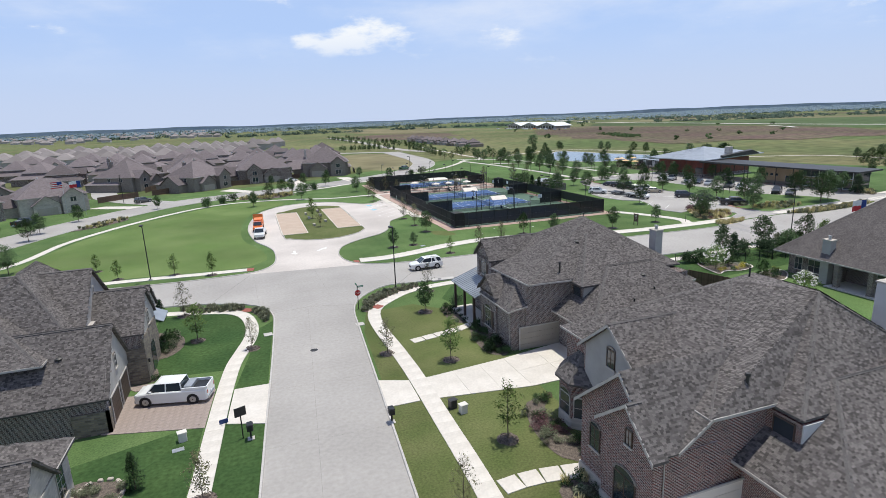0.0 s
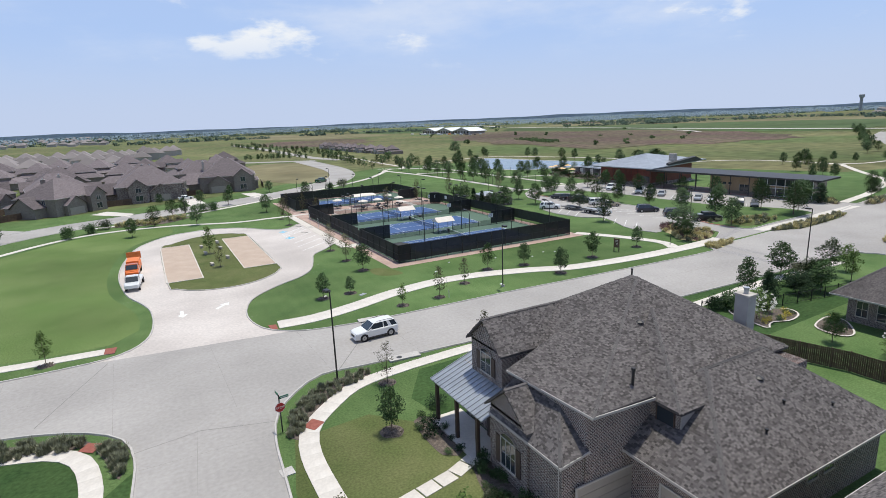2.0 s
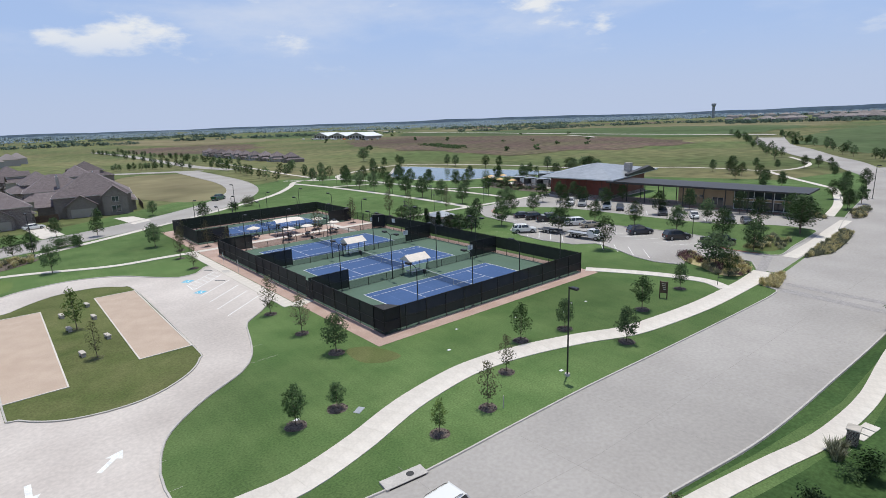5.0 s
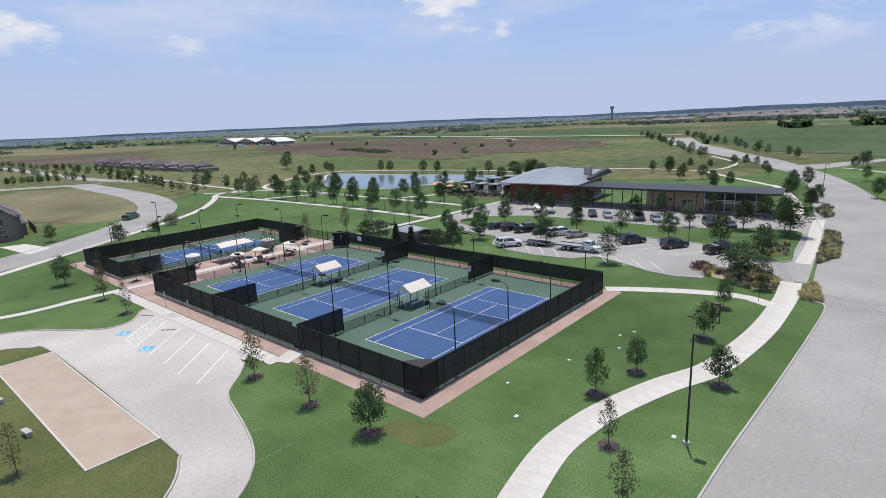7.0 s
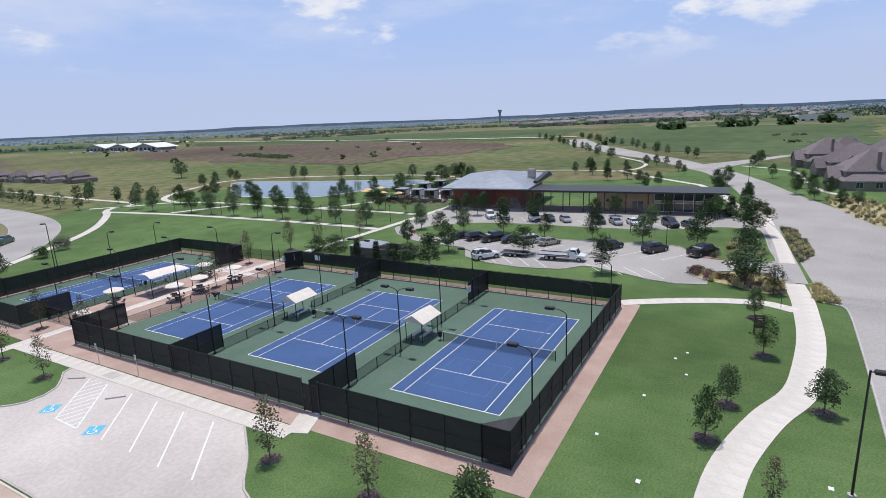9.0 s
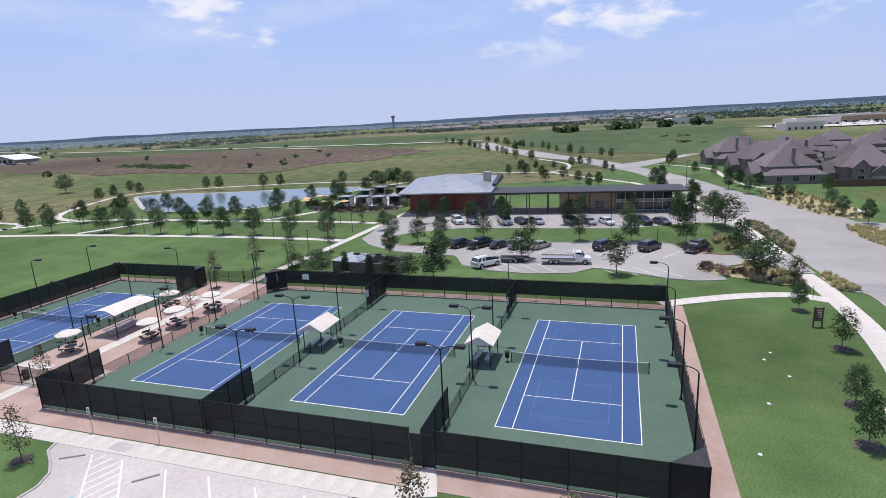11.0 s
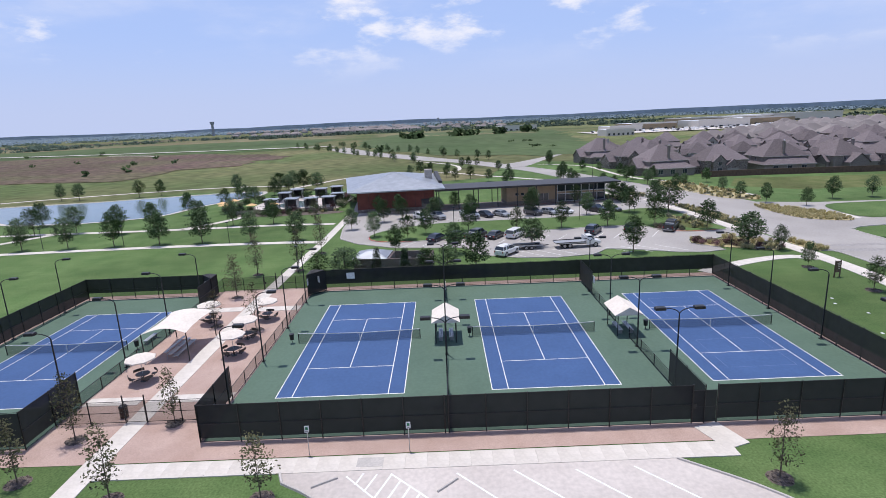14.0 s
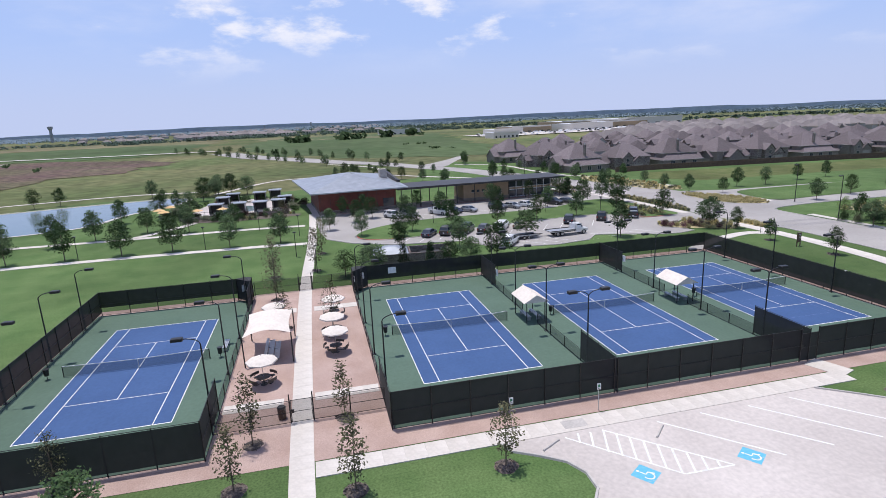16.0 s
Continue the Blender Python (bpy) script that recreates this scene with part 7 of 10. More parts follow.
def villa(dx, dy, brick, twin, label):
    """Two-storey brick house that faces -x, with a garage wing towards -y. twin: the one with three front gables and a bay."""
    h = thing("house", Matrix(), label, "house")
    R, W = Roof(), Geo()
    P = lambda x, y, z: (x + dx, y + dy, z)
    B = lambda x0, y0, z0, x1, y1, z1: W.box(x0 + dx, y0 + dy, z0, x1 + dx, y1 + dy, z1)
    # main roof: hips from one high point over the upper storey
    yn = 62.4
    a, b = (P(38.0, 55.4, 11.55), P(38.0, 54.9, 11.55)) if not twin else (P(39.3, 56.2, 11.3), P(39.0, 51.2, 11.4))
    sw, se, ne, nw_ = P(27.7 if twin else 26.9, 47.9, 6.95), P(45.2, 47.7, 6.9), P(45.2, yn, 6.9), P(27.7 if twin else 29.2, yn, 6.9)
    if twin:
        a2 = (32.8, 30.7, 11.3)
        R.planes += [[sw, se, b], [sw, b, a2], [b, a, a2], [se, ne, a, b], [ne, nw_, a], [nw_, sw, a2], [nw_, a2, a]]
        R.eaves.append([sw, se, ne, nw_])
    else:
        k1, k2 = P(26.4, 55.2, 6.9), P(29.2, 55.2, 6.9)
        R.planes += [[sw, se, b], [se, ne, a, b], [ne, nw_, a], [k1, sw, b], [nw_, k2, a], [k2, k1, b], [k2, b, a]]
        R.eaves += [[sw, P(31.6, 47.7, 6.9), P(31.6, 55.2, 6.9), k1], [P(31.6, 55.2, 6.9), ne, nw_, k2]]
        R.caps.append((k1, b))
    R.caps += [(sw, a2), (a2, a)] if twin else [(sw, b)]
    R.caps += [(se, b), (ne, a), (nw_, a), (a, b)]
    # lower skirt on the far side
    R.hip(40 + dx, 49.4 + dy, 48.4 + dx, 61.6 + dy, 4.3, 0.66)
    # upper bay towards the drive and the low garage wing
    e3, e4 = P(31.7, 45.9, 6.65), P(38.0, 45.9, 6.65)
    if twin:
        e3, e4 = P(32.0, 46.2, 6.8), P(39.6, 46.2, 6.8)
        R.planes += [[e3, e4, b], [P(32.0, 48.6, 6.8), e3, b]]
        R.caps.append((e3, b))
    else:
        R.planes += [[e3, e4, P(38.0, 52.0, 10.3), P(36.3, 52.0, 10.3)], [P(31.7, 50.5, 6.65), e3, P(36.3, 52.0, 10.3)]]
        R.caps.append((e3, P(36.3, 52.0, 10.3)))
    R.hip(30.2 + dx, 41.9 + dy, 46.6 + dx, 52.6 + dy, 3.75, 0.74)
    # low front slope with hipped end over the first garage
    if not twin:
        front_slope(R, P)
    # walls
    B(28.0 if twin else 26.8, 48.25, -0.05, 44.8, 55.0, 6.75)
    B(28.0 if twin else 29.6, 55.0, -0.05, 44.8, 62.0, 6.75)
    if not twin:
        B(27.2, 55.0, -0.05, 31, 62.0, 4.7)
        B(25.2, 48.4, -0.05, 27.5, 55.6, 4.3)
    B(32.0, 46.2, -0.05, 44.8, 49.0, 6.55)
    B(30.6, 42.2, -0.05, 46.3, 52.2, 3.7)
    B(40, 50, -0.05, 48.1, 61.2, 4.2)
    if not twin:
        # porch side: dormer gable with shuttered window, small front gable
        B(27.0, 56.7, 4.3, 30, 60.6, 7.3)
        R.gable(27.0 + dx, 56.7 + dy, 34.0 + dx, 60.6 + dy, 7.25, 0.95, "x", W, 0.32)
        B(25.0, 51.3, -0.05, 27, 55.2, 4.9)
        R.gable(25.0 + dx, 51.3 + dy, 29.6 + dx, 55.2 + dy, 4.85, 0.88, "x", W, 0.3)
    else:
        three_gables(h, R, W)
    for g in pieces(W):
        part("wall", g, brick, h, "brick wall")
    roof_parts(h, R, 7 + int(twin))
    # stucco panel under the upper eave
    part("stucco_panel", Geo().hull([P(32.05, 46.12, 3.2), P(37.6, 46.12, 3.2), P(37.6, 46.2, 3.2), P(32.05, 46.2, 3.2)], [P(32.05, 46.12, 6.5), P(37.6, 46.12, 6.5), P(37.6, 46.2, 6.5), P(32.05, 46.2, 6.5)]), pale_stucco if twin else stucco, h, "plain rendered wall")
    win = lambda x, y, z, f, w, hh, **k: window(h, on_wall(x + dx, y + dy, z, f), w, hh, **k)
    win(31.98, 47.15, 4.35, "W", 1.15, 1.95, panes=(1, 2), frame=shutter_paint)
    garage_door(h, on_wall(28.6 + dx, 48.25 + dy - (0.1 if twin else 0), 0.0, "S"), 4.9, 2.35, cream_paint if twin else garage_paint)
    garage_door(h, on_wall(30.6 + dx, 44.6 + dy, 0.0, "W"), 2.9, 2.35, cream_paint if twin else garage_paint)
    if not twin:
        win(27.0, 58.65, 5.1, "W", 1.25, 1.45, arched=True, shutters=True)
        win(29.6, 55.9, 5.65, "W", 0.7, 0.8, arched=True)
        win(25.0, 53.25, 1.0, "W", 1.5, 2.0, arched=True, shutters=True, panes=(3, 2))
        win(25.3, 50.1, 0.9, "W", 1.1, 1.9, arched=True, frame=shutter_paint)
        win(38.5, 42.2, 2.2, "S", 1.0, 0.8), win(40.2, 42.2, 2.2, "S", 1.0, 0.8)
        # porch
        roof = Geo().hull([P(24.3, 55.3, 3.55), P(29.6, 55.3, 5.45), P(29.6, 62.6, 5.45), P(24.3, 62.6, 3.55)], [P(24.3, 55.3, 3.63), P(29.6, 55.3, 5.53), P(29.6, 62.6, 5.53), P(24.3, 62.6, 3.63)])
        pr = part("porch_roof", roof, zinc_roof, h, "grey standing-seam metal porch roof")
        for i in range(15):
            y = 55.65 + 0.49 * i
            part("roof_seam", Geo().hull([P(24.3, y, 3.63), P(29.6, y, 5.53), P(29.6, y + 0.05, 5.53), P(24.3, y + 0.05, 3.63)], [P(24.3, y, 3.69), P(29.6, y, 5.59), P(29.6, y + 0.05, 5.59), P(24.3, y + 0.05, 3.69)]), zinc_roof, pr)
        for y in (56.4, 59.2, 62.2):
            part("porch_post", Geo().soft_box(24.55 + dx, y - 0.13 + dy, 0.1, 24.81 + dx, y + 0.13 + dy, 3.6, 0.02), shutter_paint, h)
        part("porch_floor", Geo().box(24.2 + dx, 55.7 + dy, -0.05, 27 + dx, 62.6 + dy, 0.14), walk_concrete, h)
        part("front_door", Geo().box(26.72 + dx, 57.2 + dy, 0.14, 26.8 + dx, 58.3 + dy, 2.4), shutter_paint, h)
    else:
        wide = lambda x, y, z, w, hh, **k: window(h, on_wall(x, y, z, "W"), w, hh, arched=True, frame=shutter_paint, **k)
        part("gable_face", Geo().face([(23.81, 28.8, 3.8), (23.81, 28.8, 6.95), (23.81, 31.45, 9.2), (23.81, 34.3, 6.85), (23.81, 34.3, 3.8)][::-1]), stucco, h, "pale rendered gable face")
        wide(23.8, 31.4, 6.2, 0.75, 1.25), wide(20.76, 28.6, 2.6, 0.9, 1.5), wide(20.31, 25.2, 0.9, 1.7, 2.2, panes=(2, 2)), wide(20.31, 25.0, 5.2, 0.45, 0.9)
        part("stone_base", Geo().box(20.2, 22.9, -0.05, 20.32, 27.3, 0.9).box(20.65, 27.3, -0.05, 20.77, 30.1, 0.9), pale_stone, h)
        # faceted bay with its own roof
        c = (24.9, 35.4, 0)
        ring = [(c[0] + 2.15 * math.cos(a), c[1] + 2.15 * math.sin(a)) for a in [radians(90 + 45 * i + 22.5) for i in range(8)]]
        ring.reverse()
        ring = ring[::-1]
        bay_w = part("bay_wall", Geo().prism(ring, -0.05, 3.75), brick, h)
        Rb = Roof()
        big = [(c[0] + (x - c[0]) * 1.16, c[1] + (y - c[1]) * 1.16, 3.75) for x, y in ring]
        for i in range(8):
            Rb.planes.append([big[i], big[(i + 1) % 8], (c[0], c[1], 6.4)])
            Rb.caps.append((big[i], (c[0], c[1], 6.4)))
        ro = part("bay_roof", Rb.geo(), shingle_under, h)
        s = part("shingles", Rb.tabs(), shingle, ro)
        s["kind"] = "stuff"
        part("ridge_cap", Rb.cap_geo(0.12), ridge_cap, ro)
        part("stone_base", Geo().prism([(c[0] + (x - c[0]) * 1.02, c[1] + (y - c[1]) * 1.02) for x, y in ring], -0.05, 0.8), pale_stone, h)
        for i in (1, 2, 3):
            p, q = Vector(ring[i]), Vector(ring[(i + 1) % 8])
            m = (p + q) / 2
            d = q - p
            window(h, pose(m.x, m.y, 0.95, 0, 0, math.degrees(math.atan2(d.y, d.x))), 1.2, 1.6, arched=True, panes=(1, 2))
    part("stone_corner", Geo().box(30.5 + dx, 42.1 + dy, -0.05, 30.62 + dx, 43.0 + dy, 1.3).box(30.55 + dx, 42.1 + dy, -0.05, 31.2 + dx, 42.21 + dy, 1.3), pale_stone, h)
    downspout(h, 31.9 + dx, 48.5 + dy, 6.7), downspout(h, 21.3 if twin else 25.2, 23.4 if twin else 48.7, 5.3 if twin else 4.3)
    if not twin:
        chimney(h, 44.2 + dx, 50.4 + dy, 5, 10.2, stucco, 0.46, 0.50)
    else:
        chimney(h, 49.3 + dx, 53.2 + dy, 3, 9.9, pale_stucco, 0.55, 0.75)
    for p, k in (((30.9, 48.7, 7.6), "flue"), ((35.0, 51.9, 9.5), "turbine"), ((38.8, 45.9, 6.9), "turbine"), ((39.0, 44.4, 5.6), "pipe"), ((42.5, 43.4, 4.9), "pipe"), ((38.3, 55.6, 11.45), "pipe"), ((36.0, 43.6, 5.05), "pipe")):
        roof_vent(h, P(*p), k)
    for x in (37.6, 39.2, 40.2):
        part("box_vent", Geo().soft_box(x - 0.22 + dx, 45.4 + dy, 6.25, x + 0.22 + dx, 45.85 + dy, 6.62, 0.05), dark_steel, h)
    settle(h, 36 + dx, 52 + dy)
    if twin:
        h.matrix_world = pose(32.1, 27.8, 0) @ Matrix.Diagonal((1, 1, 0.97, 1))
    else:
        h.matrix_world = pose(35.25, 52.55, 0) @ Matrix.Diagonal((0.965, 1, 0.96, 1))
    return h


def air_unit(x, y):
    a = thing("air_conditioner", pose(x, y, 0), "grey-beige outdoor air conditioner beside the brick wall", "air conditioner")
    part("base_slab", Geo().soft_box(-0.55, -0.55, -0.03, 0.55, 0.55, 0.08, 0.03), walk_concrete, a)
    part("casing", Geo().soft_box(-0.42, -0.42, 0.08, 0.42, 0.42, 0.98, 0.08), garage_paint, a)
    for k in range(9):
        z = 0.16 + 0.085 * k
        part("louvre", Geo().box(-0.44, -0.44, z, 0.44, 0.44, z + 0.03), dark_steel, a)
    part("fan_grille", Geo().tube((0, 0, 0.98), (0, 0, 1.02), 0.34, 0.30, 16), black_metal, a)


air_unit(36.4, 41.2), air_unit(37.9, 41.2)
for x in (32.6, 33.4, 34.1):
    m = thing("utility_meter", pose(x, 42.1, 1.3), "grey utility box on the brick garage wall", "meter box")
    part("casing", Geo().soft_box(-0.16, -0.14, -0.3, 0.16, 0.08, 0.3, 0.03), grey_metal, m)
    part("conduit", Geo().tube((0, -0.04, -1.3), (0, -0.04, -0.3), 0.03, n=6), grey_metal, m)
villa(0, 0, brick_brown, False, "brown brick two-storey corner house with a shingled roof and metal porch")
villa(-3.8, -24.7, brick_red, True, "red-brown brick two-storey house with three front gables")


def stone_house():
    """House across the street that faces +x: garage gable, stone entrance gable and broad hipped roofs."""
    h = thing("house", Matrix(), "grey-brown brick house with stone entrance and shingled gables", "house")
    R, W, S = Roof(), Geo(), Geo()
    W.box(-24, 48.9, -0.05, -10.3, 57.0, 3.2)
    R.gable(-22, 48.9, -10.2, 57.2, 2.95, 1.04, "x", W, 0.3)
    W.box(-26, 53.4, -0.05, -12.4, 66, 6.3)
    R.gable(-24, 55.2, -12.8, 66.0, 6.0, 0.84, "x", W, 0.3)
    R.hip(-30, 50.6, -14.6, 60.4, 5.9, 0.7)
    R.hip(-21.4, 54, -13.2, 67, 6.1, 1.2)
    W.box(-18, 57.0, -0.05, -8.8, 63.6, 4.9)
    R.gable(-18, 57.2, -8.8, 63.8, 4.9, 1.0, "x", W, 0.25)
    W.box(-28, 51.0, -0.05, -14.9, 69.6, 5.8)
    W.box(-16, 63.6, -0.05, -9.6, 68.5, 4.2)
    R.gable(-18, 63.4, -9.4, 68.7, 4.2, 1.0, "x", W, 0.25)
    for g in pieces(W):
        part("wall", g, brick_brown, h, "dark brick wall")
    for x, y0, y1, z, hh in ((-10.18, 48.9, 57.2, 2.35, 7.45), (-12.78, 55.3, 65.9, 5.2, 10.7), (-8.78, 57.2, 63.8, 4.1, 8.3), (-9.38, 63.5, 68.6, 3.4, 6.8)):
        ym = (y0 + y1) / 2
        part("gable_face", Geo().face([(x, y0, z), (x, y1, z), (x, y1, z + 1.1), (x, ym, hh), (x, y0, z + 1.1)]), stucco, h, "grey rendered gable face")
    roof_parts(h, R, 21)
    for x0, y0, x1, y1, z in ((-8.95, 56.9, -8.7, 63.7, 4.4), (-12.6, 48.75, -10.1, 48.9, 1.9), (-10.35, 48.75, -10.1, 49.5, 1.9), (-10.9, 56.88, -8.7, 57.0, 3.6), (-9.7, 63.7, -9.5, 68.5, 1.2)):
        part("stone_facing", Geo().box(x0, y0, -0.04, x1, y1, z), field_stone, h, "rough cut stone facing")
    garage_door(h, on_wall(-10.2, 51.3, 0, "E"), 2.5, 2.3, shutter_paint), garage_door(h, on_wall(-10.2, 54.6, 0, "E"), 2.5, 2.3, shutter_paint)
    window(h, on_wall(-10.17, 53.0, 3.7, "E"), 0.6, 1.1, arched=True), window(h, on_wall(-8.75, 60.5, 4.7, "E"), 0.8, 1.2, arched=True), window(h, on_wall(-12.77, 60.6, 7.9, "E"), 0.35, 1.1), window(h, on_wall(-9.4, 66.0, 1.3, "E"), 2.2, 1.8, panes=(3, 2))
    arch = part("entrance", Geo().prism([(-8.72, 59.4), (-8.66, 59.4), (-8.66, 61.3), (-8.72, 61.3)], 0, 2.4).prism([(-8.72, 59.65), (-8.66, 59.65), (-8.66, 61.05), (-8.72, 61.05)], 2.4, 2.85), dark_glass, h, "dark arched entrance")
    part("awning", Geo().hull([(-9.5, 64.3, 4.0), (-8.1, 64.3, 3.3), (-8.1, 67.7, 3.3), (-9.5, 67.7, 4.0)], [(-9.5, 64.3, 4.08), (-8.1, 64.3, 3.38), (-8.1, 67.7, 3.38), (-9.5, 67.7, 4.08)]), zinc_roof, h, "blue-grey metal awning")
    for p, k in (((-13.4, 51.4, 5.7), "turbine"), ((-16, 63, 9.6), "pipe")):
        roof_vent(h, p, k)
    part("porch_lamp", Geo().soft_box(-8.66, 57.3, 1.9, -8.5, 57.5, 2.25, 0.03), black_metal, h)
    settle(h, -17, 57)
    h.matrix_world = pose(-16.1, 56.2, 0) @ Matrix.Diagonal((1, 1, 0.96, 1))


stone_house()


def lime_house():
    h = thing("house", Matrix(), "pale stone house corner with a shingled hip roof", "house")
    R, W = Roof(), Geo()
    W.box(-30, 28, -0.05, -11.3, 42.2, 3.5)
    R.hip(-30, 28, -11.3, 42.2, 3.5, 0.62)
    W.box(-18, 33, -0.05, -10.9, 38.6, 3.4)
    R.gable(-18, 33, -10.9, 38.6, 3.4, 0.9, "x", W, 0.3)
    for g in pieces(W):
        part("wall", g, pale_stone, h, "pale limestone wall")
    roof_parts(h, R, 31)
    window(h, on_wall(-11.3, 40.4, 0.8, "E"), 1.2, 1.9, panes=(2, 3)), window(h, on_wall(-10.9, 35.6, 0.8, "E"), 1.6, 1.9)
    part("gutter", Geo().tube((-10.85, 38.8, 3.4), (-10.85, 42.6, 3.4), 0.06, n=6), black_metal, h)
    settle(h, -20, 35)
    h.location = (-18.7, 33.9, 0)


lime_house()
u = thing("utility_cabinet", pose(-12.6, 73.2, 0, 0, 0, 8), "dark green utility cabinet with a teal metal top", "utility box")
part("casing", Geo().soft_box(-1.3, -0.9, 0, 1.3, 0.9, 1.75, 0.04), dark_steel, u)
part("top", Geo().hull([(-1.45, -1.05, 1.75), (1.45, -1.05, 1.75), (1.45, 1.05, 1.75), (-1.45, 1.05, 1.75)], [(-1.4, -1.0, 1.88), (1.4, -1.0, 1.88), (1.4, 1.0, 1.88), (-1.4, 1.0, 1.88)]), material("teal_metal", (0.10, 0.24, 0.27), (0.13, 0.28, 0.30), 1.5, 0.5), u, "teal painted metal top")
part("base_slab", Geo().box(-1.7, -1.3, -0.03, 1.7, 1.3, 0.06), walk_concrete, u)
part("door", Geo().box(-1.2, -0.93, 0.15, -0.05, -0.9, 1.6), black_metal, u), part("door", Geo().box(0.05, -0.93, 0.15, 1.2, -0.9, 1.6), black_metal, u)


def patio_house():
    h = thing("house", Matrix(), "low brick house with a broad brown shingle roof and covered patio", "house")
    R, W = Roof(), Geo()
    W.box(73, 34, -0.05, 83.5, 57, 3.3)
    R.hip(69.6, 32, 86, 57.6, 3.2, 0.92)
    R.hip(70.6, 50.8, 78.4, 57.6, 3.15, 0.6)
    W.box(71.0, 50.6, -0.05, 78, 57, 3.2)
    part("wall", W, brick_brown, h)
    ro = part("roof", R.geo(), shingle_brown, h, "broad brown shingle roof")
    part("ridge_cap", R.cap_geo(), ridge_cap, ro)
    part("eave_trim", R.trim(), trim_paint, h)
    for y in (37.5, 41.5, 45.5, 49.5):
        part("patio_post", Geo().soft_box(69.5, y - 0.3, 0, 70.1, y + 0.3, 3.2, 0.04), brick_brown, h)
    part("patio_floor", Geo().box(69.0, 33, -0.05, 73, 50.5, 0.12), walk_concrete, h)
    for y in (38, 42, 46):
        window(h, on_wall(73, y, 0.5, "W"), 1.8, 2.0)
    window(h, on_wall(71.0, 53.4, 0.8, "W"), 1.6, 1.6), window(h, on_wall(71.0, 55.6, 0.8, "W"), 1.0, 1.6)
    chimney(h, 70.4, 51.4, 0, 5.6, stucco, 0.45, 0.55)
    for p in ((75, 46, 8.17), (76, 40, 9.09), (74.6, 49, 7.8)):
        roof_vent(h, p, "turbine")
    settle(h, 78, 45)
    b = thing("patio_bench", pose(71.4, 43.5, 0.12, 0, 0, 90), "pale slatted bench on the covered patio", "bench")
    bench(b, 0, 0, 0, 1.6)
    part("backrest", Geo().box(-0.8, 0.24, 0.47, 0.8, 0.29, 0.95), canvas, b)


patio_house()


# ---- drives, garden paths and beds ----
def paving(name, pts, cols, rows, mat, label, z=0.06):
    """Slabs that fill the four-cornered area pts, as separate pieces with open joints."""
    base = thing(name, Matrix(), label, "driveway", kind="structure")
    a, b, c, d = [Vector(p) for p in pts]
    for i in range(cols):
        for j in range(rows):
            at = lambda u, v: a.lerp(b, u).lerp(d.lerp(c, u), v)
            q = [at(i / cols, j / rows), at((i + 1) / cols, j / rows), at((i + 1) / cols, (j + 1) / rows), at(i / cols, (j + 1) / rows)]
            m = sum(q, Vector((0, 0))) / 4
            q = [p + (m - p).normalized() * (0.007 if mat is paver else 0.015) - m for p in q]
            s = part("slab", Geo().hull([(p.x, p.y, -0.04) for p in q], [(p.x, p.y, z) for p in q]), mat, base)
            s.location = (m.x, m.y, 0)
    return base


paving("driveway", [(15.4, 43.0), (23.4, 41.8), (23.4, 47.7), (15.5, 46.9)], 3, 1, walk_concrete, "pale concrete driveway to the garages")
paving("driveway", [(23.4, 41.8), (30.3, 41.9), (30.3, 48.9), (23.4, 47.7)], 2, 2, walk_concrete, "pale concrete forecourt in front of the garages")
paving("driveway", [(11.05, 43.2), (13.85, 43.2), (13.95, 47.0), (11.4, 48.1)], 1, 1, walk_concrete, "flared concrete driveway apron")
paving("driveway", [(20.2, 16.6), (26.8, 16.6), (26.8, 23.9), (20.2, 23.3)], 2, 2, walk_concrete, "pale concrete forecourt beside the brick house")
paving("driveway", [(9.6, 17.6), (20.2, 17.6), (20.2, 22.4), (9.8, 22.4)], 4, 1, walk_concrete, "pale concrete driveway")
paving("driveway", [(-1.05, 45.7), (1.8, 44.6), (2.4, 51.4), (-0.55, 51.5)], 1, 1, walk_concrete, "flared concrete driveway apron")
paving("driveway", [(-10.0, 47.8), (-2.6, 45.8), (-2.1, 52.2), (-10.0, 54.0)], 14, 12, paver, "driveway of small reddish-brown pavers", 0.05)
paving("garden_path", [(-10.0, 56.0), (-6.4, 55.6), (-5.4, 54.2), (-8.8, 54.6)], 4, 3, paver, "short paver path to the entrance", 0.05)


def stepping(pts, n, w, label):
    P = [Vector(p) for p in pts]
    base = thing("garden_path", Matrix(), label, "path", kind="structure")
    Q = even(P, sum((b - a).length for a, b in zip(P, P[1:])) / n)
    for i in range(n):
        p, q = Q[i], Q[i + 1]
        m, d = (p + q) / 2, (q - p)
        L, ang = d.length / 2 - 0.06, math.degrees(math.atan2(d.y, d.x))
        s = part("stepping_slab", Geo().hull([(-L, -w, -0.04), (L, -w, -0.04), (L, w, -0.04), (-L, w, -0.04)], [(-L, -w, 0.06), (L, -w, 0.06), (L, w, 0.06), (-L, w, 0.06)]), walk_concrete, base)
        s.matrix_local = pose(m.x, m.y, 0, 0, 0, ang)


stepping([(16.6, 55.2), (19.0, 55.7), (22.0, 56.3), (24.6, 57.4)], 6, 0.55, "stepping slabs across the lawn to the porch")
stepping([(15.3, 31.0), (17.4, 31.2), (19.4, 30.9), (21.0, 30.6)], 4, 0.7, "broad stepping slabs to the brick house")


def garden_bed(pts, label="mulched planting bed along the house"):
    return flat("planting_bed", curve(pts, 0.8, True), 0.03, mulch, label, "flower bed")


